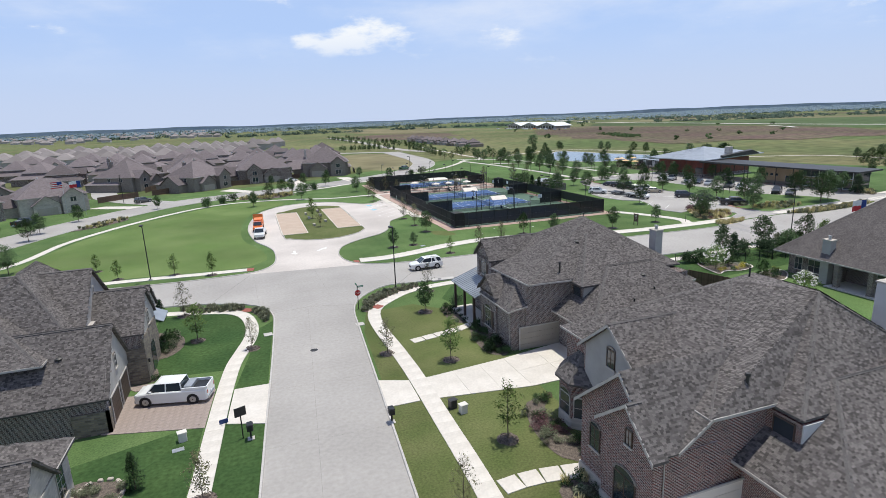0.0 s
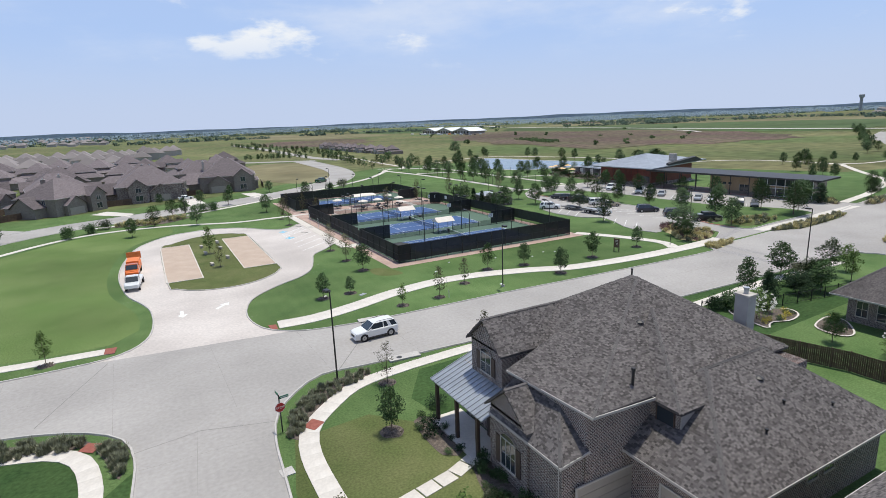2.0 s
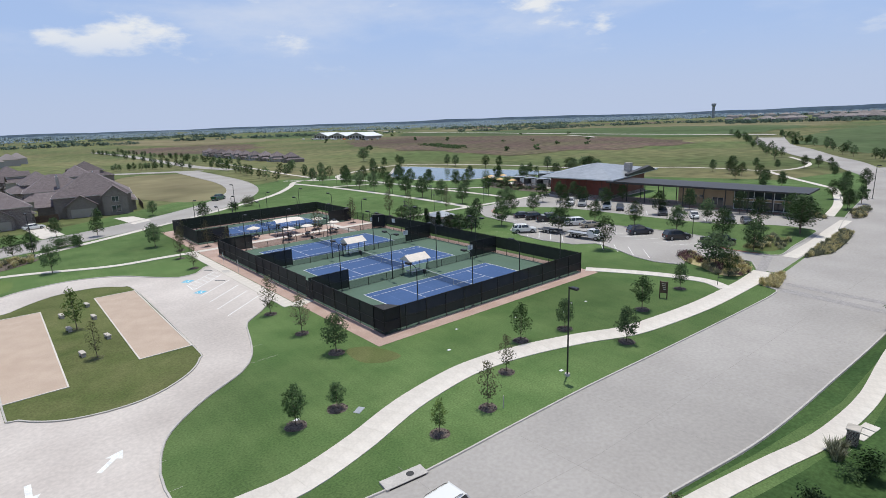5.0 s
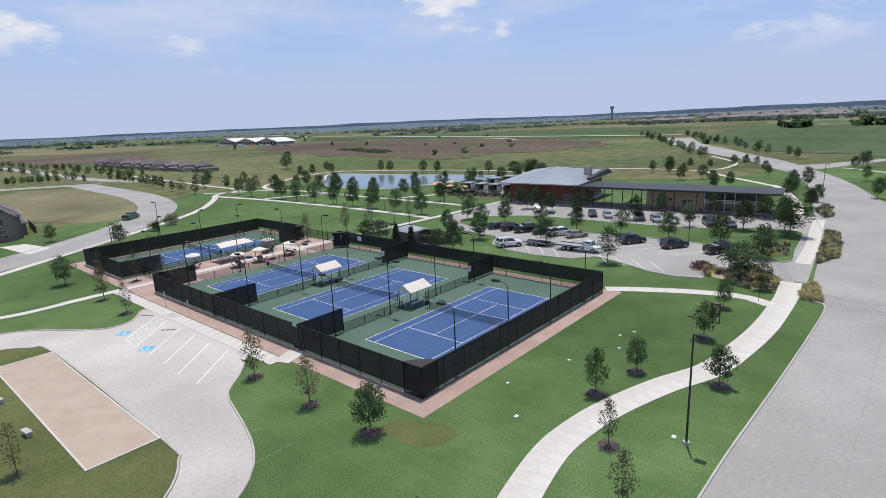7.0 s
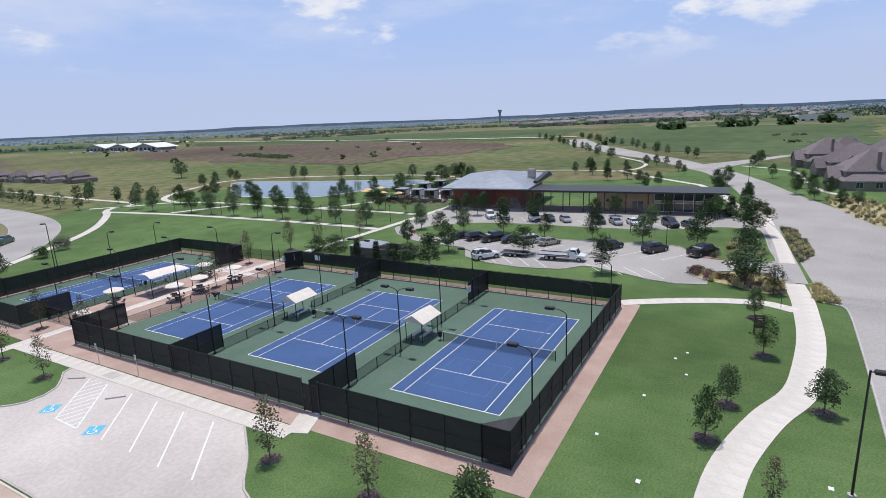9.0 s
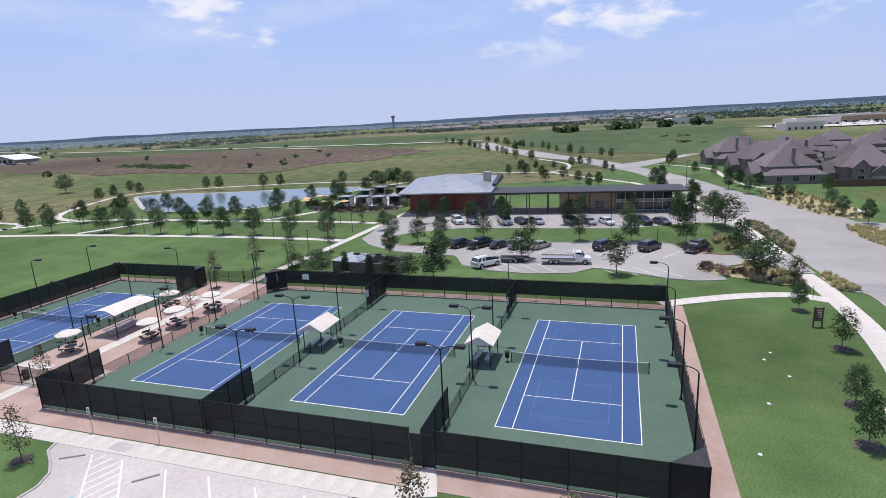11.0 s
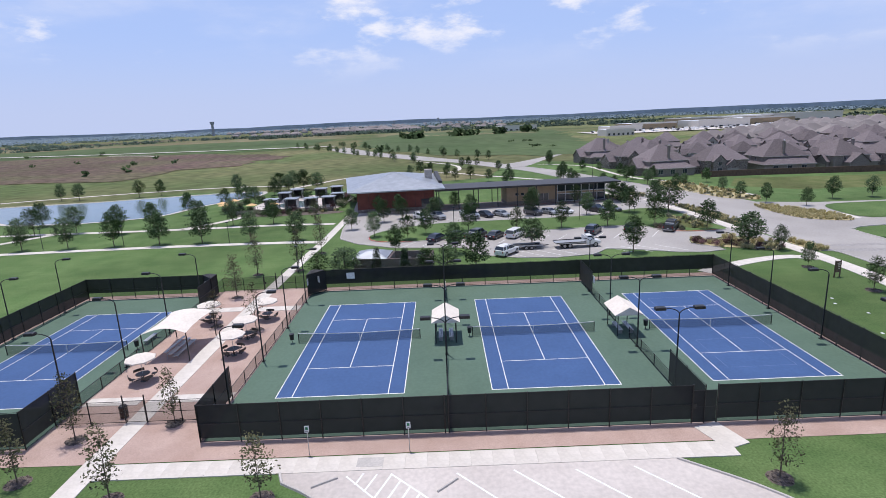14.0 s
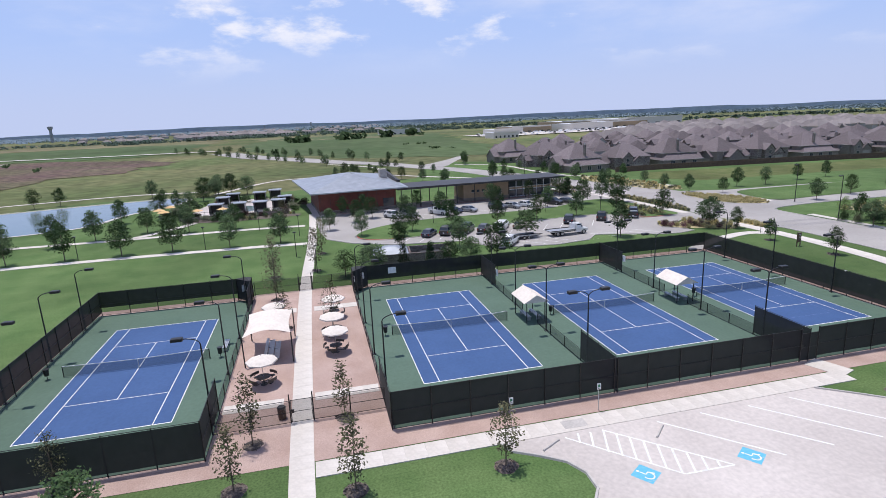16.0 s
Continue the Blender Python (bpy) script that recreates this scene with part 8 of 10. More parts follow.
rb = random.Random(77)
for pts, kinds, n, smin, smax in (
        ([(22.6, 49.4), (24.6, 48.8), (25.1, 55.4), (24.0, 57.0), (22.8, 54)], ("dark", "green", "sage", "green"), 30, 0.45, 0.85),
        ([(22.4, 58.6), (24.2, 58.4), (24.2, 63.2), (22.6, 63.6)], ("green", "dark"), 12, 0.4, 0.7),
        ([(18.6, 25.0), (20.2, 24.6), (21.0, 29.6), (20.6, 30.0), (18.4, 29.4)], ("sage", "green", "tuft", "green"), 34, 0.5, 1.0),
        ([(20.4, 32.2), (22.6, 31.6), (22.2, 37.5), (23.6, 39.6), (21.6, 39.6), (20.2, 36)], ("sage", "green", "sage", "purple"), 30, 0.5, 0.95),
        ([(-8.6, 62.2), (-7.0, 61.6), (-5.8, 64), (-6.4, 67.5), (-9.2, 69)], ("green", "sage", "dark"), 18, 0.5, 0.9),
        ([(-9.4, 56.4), (-7.4, 56.2), (-7.8, 59.2)], ("green", "dark"), 7, 0.4, 0.6),
        ([(-9.8, 37.5), (-7.4, 37.6), (-7.0, 40.4), (-8.6, 41.4), (-10.4, 41.6)], ("sage", "green"), 8, 0.5, 0.8),
        ([(3.6 - 0.6, 71.0), (2.6, 67.6), (1.9, 70), (0.8, 73.2), (2.2, 72.6)], ("green_tuft",), 36, 0.55, 0.85),
        ([(-6.4, 77.0), (-1.0, 75.0), (0.6, 74.0), (-1.4, 73.6), (-6.8, 75.2)], ("green_tuft",), 60, 0.6, 0.9),
        ([(13.6, 66.6), (15.2, 70.6), (18.2, 73.2), (22.5, 74.2), (22.4, 72.8), (18.4, 71.0), (15.6, 68.2), (14.2, 65.8)], ("green_tuft",), 110, 0.45, 0.72)):
    flat("planting_bed", curve(pts, 0.8, True), 0.03, mulch, "bed of tall ornamental grasses at the street corner", "flower bed") if "green_tuft" in kinds else garden_bed(pts)
    poly = [(p.x, p.y) for p in curve(pts, 0.8, True)]
    xs, ys = [p[0] for p in poly], [p[1] for p in poly]
    k = 0
    while k < n:
        p = (rb.uniform(min(xs), max(xs)), rb.uniform(min(ys), max(ys)))
        if inside(p, poly):
            shrub(rb.choice(kinds), p[0], p[1], rb.uniform(smin, smax), 0.02)
            k += 1
shrub("dark", 23.6, 50.6, 1.7), shrub("dark", 25.2, 64.6, 1.2), shrub("dark", 23.0, 61.5, 1.3), shrub("green", 24.4, 49.2, 0.8), shrub("green", -7.0, 65.4, 1.6), shrub("dark", -7.4, 63.4, 1.3)
# rock edging of the round bed by the pale house
edge = thing("rock_edging", Matrix(), "ring of rough tan border rocks round a bed", "edging")
for i in range(15):
    a = 2 * math.pi * i / 15
    g = Geo()
    r0 = random.Random(i)
    g.soft_box(-0.2 * r0.uniform(0.7, 1.3), -0.13, -0.03, 0.2 * r0.uniform(0.7, 1.3), 0.13, 0.2 * r0.uniform(0.7, 1.2), 0.05)
    s = part("rock", g, rock, edge)
    s.matrix_local = pose(-8.5 + 1.5 * math.cos(a), 39.6 + 1.9 * math.sin(a), 0, 0, 0, math.degrees(a) + 90 + r0.uniform(-20, 20))


# ---- back garden behind the cedar fence ----
def board_fence(pts, label, top=1.85):
    f = thing("wooden_fence", Matrix(), label, "fence")
    me = Geo().box(-0.07, -0.012, 0.03, 0.07, 0.012, top).mesh("board", wood_fence)
    for p, q in zip(pts, pts[1:]):
        p, q = Vector(p), Vector(q)
        d = q - p
        n = int(d.length / 0.152)
        ang = math.degrees(math.atan2(d.y, d.x))
        for i in range(n):
            c = p.lerp(q, (i + 0.5) / n)
            b = new("board", me)
            b.parent = f
            b.matrix_local = pose(c.x, c.y, random.uniform(-0.01, 0.01), 0, 0, ang)
        for z in (0.4, 1.5):
            s = part("rail", Geo().box(-d.length / 2, 0.014, z, d.length / 2, 0.06, z + 0.09), wood_fence, f)
            c = (p + q) / 2
            s.matrix_local = pose(c.x, c.y, 0, 0, 0, ang)
        for i in range(int(d.length / 2.4) + 1):
            c = p.lerp(q, i * 2.4 / d.length)
            part("post", Geo().box(c.x - 0.05, c.y + 0.02, 0, c.x + 0.05, c.y + 0.12, top + 0.05), wood_fence, f)


board_fence([(48.6, 61.6), (53.0, 61.0), (55.5, 58.6), (58.3, 50.5), (58.6, 44.0)], "tall dark-stained cedar board fence round the back garden")
board_fence([(47.0, 42.6), (52, 42.4)], "short cedar fence between the houses")
flat("garden_lawn", curve([(60, 60.5), (66, 62.6), (72, 62.5), (80, 62), (80, 58.5), (70, 58), (68, 50), (67.6, 42), (60, 42)], 1.5, True), 0.005, grass, "smooth green back garden lawn", "lawn")
for pts in ([(62.0, 60.2), (63.2, 65.1), (65.2, 65.0), (67.6, 63.6), (69.3, 62.1), (68.9, 60.8), (67.7, 60.2), (65.9, 60.0), (64.1, 60.7), (63.0, 60.4)], [(67.5, 54.5), (70.5, 56.8), (70.2, 58.4), (66.4, 57.6), (65.8, 55)]):
    garden_bed(pts, "curved back garden bed with pale stone edging")
    g = Geo()
    ring = curve(pts, 0.5, True)
    ribbon(g, ring + ring[:1], -0.09, 0.09, 0.12)
    solid("bed_edging", g, walk_concrete, "pale curved garden edging", "edging", kind="structure")
yellow_leaf = material("yellow_shrub_leaves", (0.42, 0.34, 0.05), (0.30, 0.28, 0.06), 2.0, 0.85, island=0.35, spec=0.2)
SHRUBS["yellow"] = shrub_kind(6, "shrub", "low golden-leaved garden shrub", yellow_leaf, 45, 0.06)
for k, x, y, sc in (("yellow", 63.4, 61.0, 0.8), ("yellow", 64.4, 61.2, 0.7), ("green", 65.2, 60.6, 0.7), ("yellow", 66.0, 60.7, 0.75), ("yellow", 67.0, 60.8, 0.8), ("dark", 67.9, 61.2, 0.8), ("yellow", 68.3, 61.9, 0.7), ("dark", 66.8, 63.4, 1.1), ("green", 65.2, 64.0, 1.2),
                    ("dark", 67.2, 55.6, 1.0), ("green", 68.6, 57.2, 1.1), ("sage", 66.6, 56.6, 0.9), ("yellow", 69.6, 57.8, 0.8),
                    ("big_sage", 36.4, 67.4, 2.9), ("big_dark", 43.6, 67.4, 2.2), ("big_dark", 50.3, 66.2, 2.3), ("green", 49.4, 67.0, 1.2), ("green", 34.8, 66.4, 1.4), ("big_dark", 62.6, 66.6, 2.2), ("big_green", 64.5, 65.7, 3.0),
                    ("big_dark", 73.4, 66.6, 2.8), ("big_dark", 75.8, 64.6, 3.3), ("big_green", 78.0, 66.4, 2.6), ("big_dark", 80.6, 65.6, 2.8), ("big_dark", 82.8, 67.0, 2.6), ("big_sage", 84.6, 69.4, 2.0), ("big_green", 87.6, 69.2, 2.2), ("green_tuft", 51.7, 68.5, 1.3), ("green_tuft", 52.4, 68.2, 1.1), ("green_tuft", 51.0, 68.1, 1.2)):
    shrub(k, x, y, sc)
for kind, x, y, h, wd in (("oak", 70.5, 67.9, 5.0, 0.9), ("oak", 81.4, 70.1, 5.0, 1.25), ("cedar", 69.0, 64.4, 4.6, 1.0), ("oak", 78.8, 63.6, 4.2, 1.1), ("oak", 86.7, 66.8, 5.4, 0.95), ("light", 86.3, 63.8, 4.6, 1.2), ("light", 90.4, 66.4, 4.4, 1.3), ("oak", 63.6, 54.6, 3.4, 0.9), ("oak", 66.6, 62.8, 2.6, 1.0)):
    plant(kind, x, y, h, 0.0, None, wd)


def iron_railing(pts):
    """Black garden railing: posts, two rails and many thin pickets."""
    f = thing("garden_railing", Matrix(), "black iron railing along the back garden", "railing")
    bars = Geo()
    for p, q in zip(pts, pts[1:]):
        p, q = Vector(p), Vector(q)
        d = q - p
        for z in (0.18, 1.28):
            part("rail", Geo().tube((p.x, p.y, z), (q.x, q.y, z), 0.022, n=6), black_metal, f)
        for i in range(max(1, round(d.length / 2.3))):
            c = p.lerp(q, i * 2.3 / d.length)
            part("post", Geo().box(c.x - 0.045, c.y - 0.045, 0, c.x + 0.045, c.y + 0.045, 1.5), black_metal, f)
        for i in range(int(d.length / 0.13)):
            c = p.lerp(q, (i + 0.5) * 0.13 / d.length)
            bars.box(c.x - 0.009, c.y - 0.009, 0.1, c.x + 0.009, c.y + 0.009, 1.4)
    part("pickets", bars, black_metal, f)["kind"] = "stuff"


iron_railing([(60.6, 66.8), (64.0, 66.4), (70.1, 63.2), (74.5, 62.4), (79.0, 61.8), (85.5, 61.2)])
pl = thing("gate_pillar", pose(54.0, 68.0, 0, 0, 0, 6), "squat brown brick pillar with a pale stone cap beside the pavement", "pillar")
part("shaft", Geo().soft_box(-0.42, -0.35, 0, 0.42, 0.35, 1.15, 0.02), brick_brown, pl)
part("cap", Geo().soft_box(-0.5, -0.43, 1.15, 0.5, 0.43, 1.27, 0.03), pale_stone, pl)
stepping([(54.8, 68.0), (56.3, 67.8), (57.8, 67.6)], 3, 0.5, "short row of pale slabs beside the brick pillar")
# crape myrtles in white flower
blossom = material("white_blossom", (0.62, 0.60, 0.56), (0.70, 0.68, 0.64), 3.0, 0.8, island=0.15)
for x, y, s in ((63.6, 62.2, 3.6), (64.5, 49.6, 2.8)):
    t = tree(int(x * 3), "crape_myrtle", "small crape myrtle covered with white blossom", s, s * 0.95, 0.5, 26, 40, 0.09, leaf_light, "round", 0.04)
    t.matrix_world = pose(x, y, 0)
    g, r0 = Geo(), random.Random(int(y))
    for _ in range(70):
        a, f = r0.uniform(0, 6.28), r0.random()
        rad = s * 0.46 * math.sin(math.pi * (0.25 + 0.65 * f))
        leaf_blob(g, (rad * math.cos(a), rad * math.sin(a), s * (0.4 + 0.58 * f)), 0.16, 10, 0.075, r0)
    part("blossom", g, blossom, t)

# ---- street lamps, signs, boxes ----
def street_lamp(m, height=8.6):
    t = thing("street_lamp", m, "tall black street lamp with a flat square head", "street lamp", "street lamps")
    part("pole", Geo().tube((0, 0, 0.15), (0, 0, height), 0.085, 0.06, 10), black_metal, t)
    part("footing", Geo().tube((0, 0, 0), (0, 0, 0.22), 0.26, 0.24, 14), kerb_concrete, t, "round concrete footing")
    part("arm", Geo().tube((0, 0, height - 0.1), (0.35, 0, height - 0.05), 0.04, n=6), black_metal, t)
    part("lamp_head", Geo().soft_box(0.2, -0.24, height - 0.15, 0.95, 0.24, height + 0.05, 0.06), black_metal, t)
    return t


sl0 = street_lamp(pose(19.6, 73.2, 0, 0, 0, 100))
for x, y, rz in ((-13.3, 94.4, 270), (48.1, 88.4, 270), (88, 70.4, 90), (184, 95.8, 270), (108, 60, 0), (60, 206, 120), (15, 190, 100), (-36, 199, 100)):
    copy_thing(sl0, pose(x, y, 0, 0, 0, rz))
path_lamps = None
for x, y in ((127.7, 269), (114, 264), (113.5, 247), (113.4, 226), (127.3, 218.5), (113.2, 209.5), (128, 198.7), (112.6, 188), (128.4, 179.6), (128.6, 252.6), (88, 168), (100, 171.3), (118, 171), (119.6, 142.8), (122, 115.6), (111.4, 107.5)):
    m = pose(x, y, 0)
    if path_lamps is None:
        path_lamps = thing("path_lamp", m, "slim black path lamp with a flat head", "lamp post", "path lamps")
        part("pole", Geo().tube((0, 0, 0), (0, 0, 4.2), 0.06, 0.05), black_metal, path_lamps)
        part("lamp_head", Geo().tube((0, 0, 4.2), (0, 0, 4.35), 0.3, 0.26, 12), black_metal, path_lamps)
    else:
        copy_thing(path_lamps, m)

s = thing("stop_sign", pose(13.45, 67.6, 0, 0, 0, 8), "red octagonal stop sign on a black post with green street blades", "sign")
part("post", Geo().tube((0, 0, 0), (0, 0, 3.1), 0.05, n=8), black_metal, s)
oct_ring = [(0.38 * math.cos(radians(22.5 + 45 * i)), 0.38 * math.sin(radians(22.5 + 45 * i))) for i in range(8)]
part("rim", Geo().hull([(x * 1.08, -0.05, 2.1 + z * 1.08) for x, z in oct_ring], [(x * 1.08, -0.062, 2.1 + z * 1.08) for x, z in oct_ring]), sign_white, s)
part("plate", Geo().hull([(x, -0.062, 2.1 + z) for x, z in oct_ring], [(x, -0.072, 2.1 + z) for x, z in oct_ring]), sign_red, s)
txt = bpy.data.curves.new("lettering", "FONT")
txt.body, txt.size, txt.align_x, txt.extrude = "STOP", 0.27, "CENTER", 0.004
txt.materials.append(sign_white)
lt = new("lettering", txt)
lt.parent = s
lt.matrix_local = pose(0, -0.078, 2.01, 90, 0, 0)
for rz, z in ((0, 2.75), (90, 2.98)):
    b = part("street_blade", Geo().box(0.05, -0.015, 0, 0.75, 0.015, 0.2), sign_green, s)
    b.matrix_local = pose(0, 0, z, 0, 0, rz)
    part("text_bar", Geo().box(0.12, -0.02, 0.06, 0.68, -0.016, 0.13), sign_white, b)


def mailbox(x, y, rz, label="black cluster mailbox on a pedestal"):
    t = thing("mailbox", pose(x, y, 0, 0, 0, rz), label, "mailbox", "kerbside mailboxes")
    part("pedestal", Geo().tube((0, 0, 0), (0, 0, 0.75), 0.07), black_metal, t)
    part("footing", Geo().box(-0.25, -0.25, -0.02, 0.25, 0.25, 0.05), kerb_concrete, t)
    part("box", Geo().soft_box(-0.22, -0.32, 0.75, 0.22, 0.32, 1.25, 0.05), black_metal, t)
    part("door", Geo().box(-0.235, -0.26, 0.82, -0.221, 0.26, 1.15), dark_steel, t)


mailbox(10.9, 41.0, 0), mailbox(0.75, 42.9, 180)
t = thing("kerb_sign", pose(0.2, 43.2, 0, 0, 0, 20), "black square sign on a black post beside the kerb", "sign")
part("post", Geo().tube((0, 0, 0), (0, 0, 1.9), 0.045, n=8), black_metal, t)
part("plate", Geo().box(-0.42, -0.04, 1.8, 0.42, 0.0, 2.5), black_metal, t)
t = thing("yard_sign", pose(-1.2, 45.6, 0, 0, 0, 15), "small blue yard sign in the grass", "sign")
part("plate", Geo().box(-0.32, -0.015, 0.18, 0.32, 0.015, 0.55), yellow_bin, t)
for x in (-0.2, 0.2):
    part("stake", Geo().tube((x, 0, 0), (x, 0, 0.3), 0.012, n=5), grey_metal, t)
for x, y, rz, mt, nm, lb in ((15.9, 41.2, 10, dark_steel, "utility_box", "green-black utility box beside the pavement"), (16.4, 40.2, 10, cream_paint, "utility_box", "pale utility box beside the pavement"), (-4.0, 44.6, 12, cream_paint, "utility_pedestal", "pale cable pedestal in the lawn")):
    u = thing(nm, pose(x, y, 0, 0, 0, rz), lb, "utility box")
    part("case", Geo().soft_box(-0.3, -0.25, 0, 0.3, 0.25, 0.75, 0.06), mt, u), part("lid", Geo().box(-0.33, -0.28, 0.7, 0.33, 0.28, 0.74), mt, u)

# covers set in lawns and concrete
for x, y, w, d, mt, lb, rz in ((26.0, 98.6, 0.5, 0.3, sign_white, "small pale valve box cover in the lawn", 20), (30.6, 96.4, 1.0, 0.6, grey_metal, "grey metal vault cover in the lawn", 30), (48.5, 89.4, 0.4, 0.3, sign_white, "small pale valve box cover in the lawn", 0),
                           (61.5, 99.2, 0.3, 0.25, sign_white, "small pale valve box cover in the lawn", 0), (64.8, 100.5, 0.3, 0.25, sign_white, "small pale valve box cover in the lawn", 0), (48.4, 104.2, 0.3, 0.25, sign_white, "small pale valve box cover in the lawn", 0), (56.0, 102.0, 0.3, 0.25, sign_white, "small pale valve box cover in the lawn", 0),
                           (44.0, 100.4, 0.4, 0.3, sign_white, "small pale valve box cover in the lawn", 0), (66.6, 99.6, 0.3, 0.25, sign_white, "small pale valve box cover in the lawn", 0), (33.0, 68.0, 0.35, 0.3, sign_white, "small pale valve box cover in the lawn", 0), (31.2, 66.4, 0.35, 0.3, sign_white, "small pale valve box cover in the lawn", 0), (-4.2, 43.4, 0.8, 0.5, grey_metal, "grey utility cover in the lawn", 10),
                           (12.6, 62.4, 0.9, 0.9, kerb_concrete, "square concrete inlet cover by the kerb", 5), (2.7, 63.6, 0.9, 0.9, kerb_concrete, "square concrete inlet cover by the kerb", 5), (14.8, 119.2, 0.3, 0.3, sign_white, "small pale valve box cover in the lawn", 0)):
    solid("utility_cover", Geo().box(-w / 2, -d / 2, -0.02, w / 2, d / 2, 0.035 if mt is not kerb_concrete else 0.07), mt, lb, "cover", "utility covers", m=pose(x, y, 0.0, 0, 0, rz))
for x, y in ((6.9, 57.2),):
    mh = thing("manhole_cover", pose(x, y, 0.031), "round dark iron manhole cover in the street", "manhole")
    part("ring", Geo().tube((0, 0, 0), (0, 0, 0.006), 0.46, 0.46, 24), kerb_concrete, mh), part("lid", Geo().tube((0, 0, 0.006), (0, 0, 0.012), 0.38, 0.38, 24), dark_steel, mh)
    for k in range(6):
        part("ridge", Geo().box(-0.3, -0.3 + 0.11 * k, 0.012, 0.3, -0.26 + 0.11 * k, 0.018), dark_steel, mh)
for x, y, rz in ((28.0, 86.1, -6), (26.9, 75.2, 176)):
    il = thing("storm_inlet", pose(x, y, 0, 0, 0, rz), "concrete kerb inlet with a dark slot and round cover", "storm drain", "storm inlets")
    part("slab", Geo().box(-1.6, -0.1, 0, 1.6, 1.0, 0.17), kerb_concrete, il), part("slot", Geo().box(-1.4, -0.12, 0.04, 1.4, -0.1, 0.13), black_metal, il), part("lid", Geo().tube((0.5, 0.5, 0.17), (0.5, 0.5, 0.18), 0.28, 0.28, 16), dark_steel, il)
# ramps of red tactile brick and dark crossing bands
for pts, lb in (([(17.1, 91.6), (18.0, 91.4), (17.9, 89.8), (17.2, 90.0)], "red tactile ramp paving"), ([(0.6, 94.6), (1.7, 94.4), (1.5, 92.6), (0.5, 92.8)], "red tactile ramp paving"), ([(0.4, 73.9), (1.4, 73.3), (0.8, 72.2), (-0.2, 73.0)], "red tactile ramp paving"), ([(14.9, 67.4), (15.9, 68.2), (16.6, 67.2), (15.6, 66.4)], "red tactile ramp paving")):
    flat("tactile_paving", pts, 0.072, material("tactile_red", (0.24, 0.07, 0.05), (0.30, 0.10, 0.075), 5.0, 0.9) if "tactile_red" not in bpy.data.materials else bpy.data.materials["tactile_red"], lb, "ramp")
band = material("grey_paver_band", (0.27, 0.255, 0.245), (0.33, 0.31, 0.30), 1.5, 0.9, fine=(5.0, 0.15))
for pts in ([(87.2, 84.0), (89.0, 84.6), (88.0, 71.8), (86.4, 71.7)], [(90.6, 85.0), (92.0, 85.4), (91.4, 71.7), (90.0, 71.7)], [(88.5, 87.0), (105, 91.2), (105, 92.6), (88.2, 88.4)], [(104.8, 92), (131.6, 91), (131.6, 92.4), (104.8, 93.4)]):
    flat("crossing_band", pts, 0.0445, band, "grey paver crossing band across the road", "road marking")
crack = Geo()
ribbon(crack, [Vector((20.5, 75.6)), Vector((24.0, 80.4)), Vector((26.6, 85.2))], -0.045, 0.045, 0.0362)
ribbon(crack, [Vector((-3.6, 78.8)), Vector((-1.5, 84)), Vector((1.0, 90))], -0.04, 0.04, 0.0362)
ribbon(crack, [Vector((3.4, 70.5)), Vector((8, 71.2)), Vector((13.4, 69.4))], -0.03, 0.03, 0.0362)
solid("sealed_joint", crack, joint_dark, "dark tar-sealed joint across the road", "joint", kind="structure")

# park benches on the bocce island, notice sign
for x, y in ((14.6, 143), (14.7, 136.5), (14.8, 126.5), (17.8, 146), (17.7, 139.5), (17.8, 130.5)):
    b = thing("stone_bench", pose(x, y, 0.1, 0, 0, 8), "low pale limestone block bench", "bench", "bocce benches")
    part("seat", Geo().soft_box(-0.25, -0.6, 0.35, 0.25, 0.6, 0.5, 0.04), pale_stone, b)
    for s2 in (-0.4, 0.4):
        part("leg", Geo().box(-0.2, s2 - 0.1, 0, 0.2, s2 + 0.1, 0.36), pale_stone, b)
t = thing("park_sign", pose(74.6, 93.4, 0, 0, 0, 15), "brown upright park sign on two posts", "sign")
for y in (-0.45, 0.45):
    part("post", Geo().box(-0.06, y - 0.06, 0, 0.06, y + 0.06, 2.3), sign_brown, t)
part("panel", Geo().box(-0.09, -0.4, 0.7, 0.09, 0.4, 2.2), sign_brown, t)
for k in range(4):
    part("text_bar", Geo().box(-0.1, -0.28, 1.9 - 0.25 * k, -0.091, 0.25 - 0.08 * k, 1.98 - 0.25 * k), canvas, t)
t = thing("marker_post", pose(39.6, 88.4, 0), "slim pale marker post in the verge", "post")
part("stake", Geo().box(-0.04, -0.02, 0, 0.04, 0.02, 1.1), cream_paint, t)
t = thing("marker_post", pose(84.8, 91.0, 0), "slim dark post in the lawn", "post")
part("stake", Geo().box(-0.03, -0.03, 0, 0.03, 0.03, 1.6), black_metal, t)


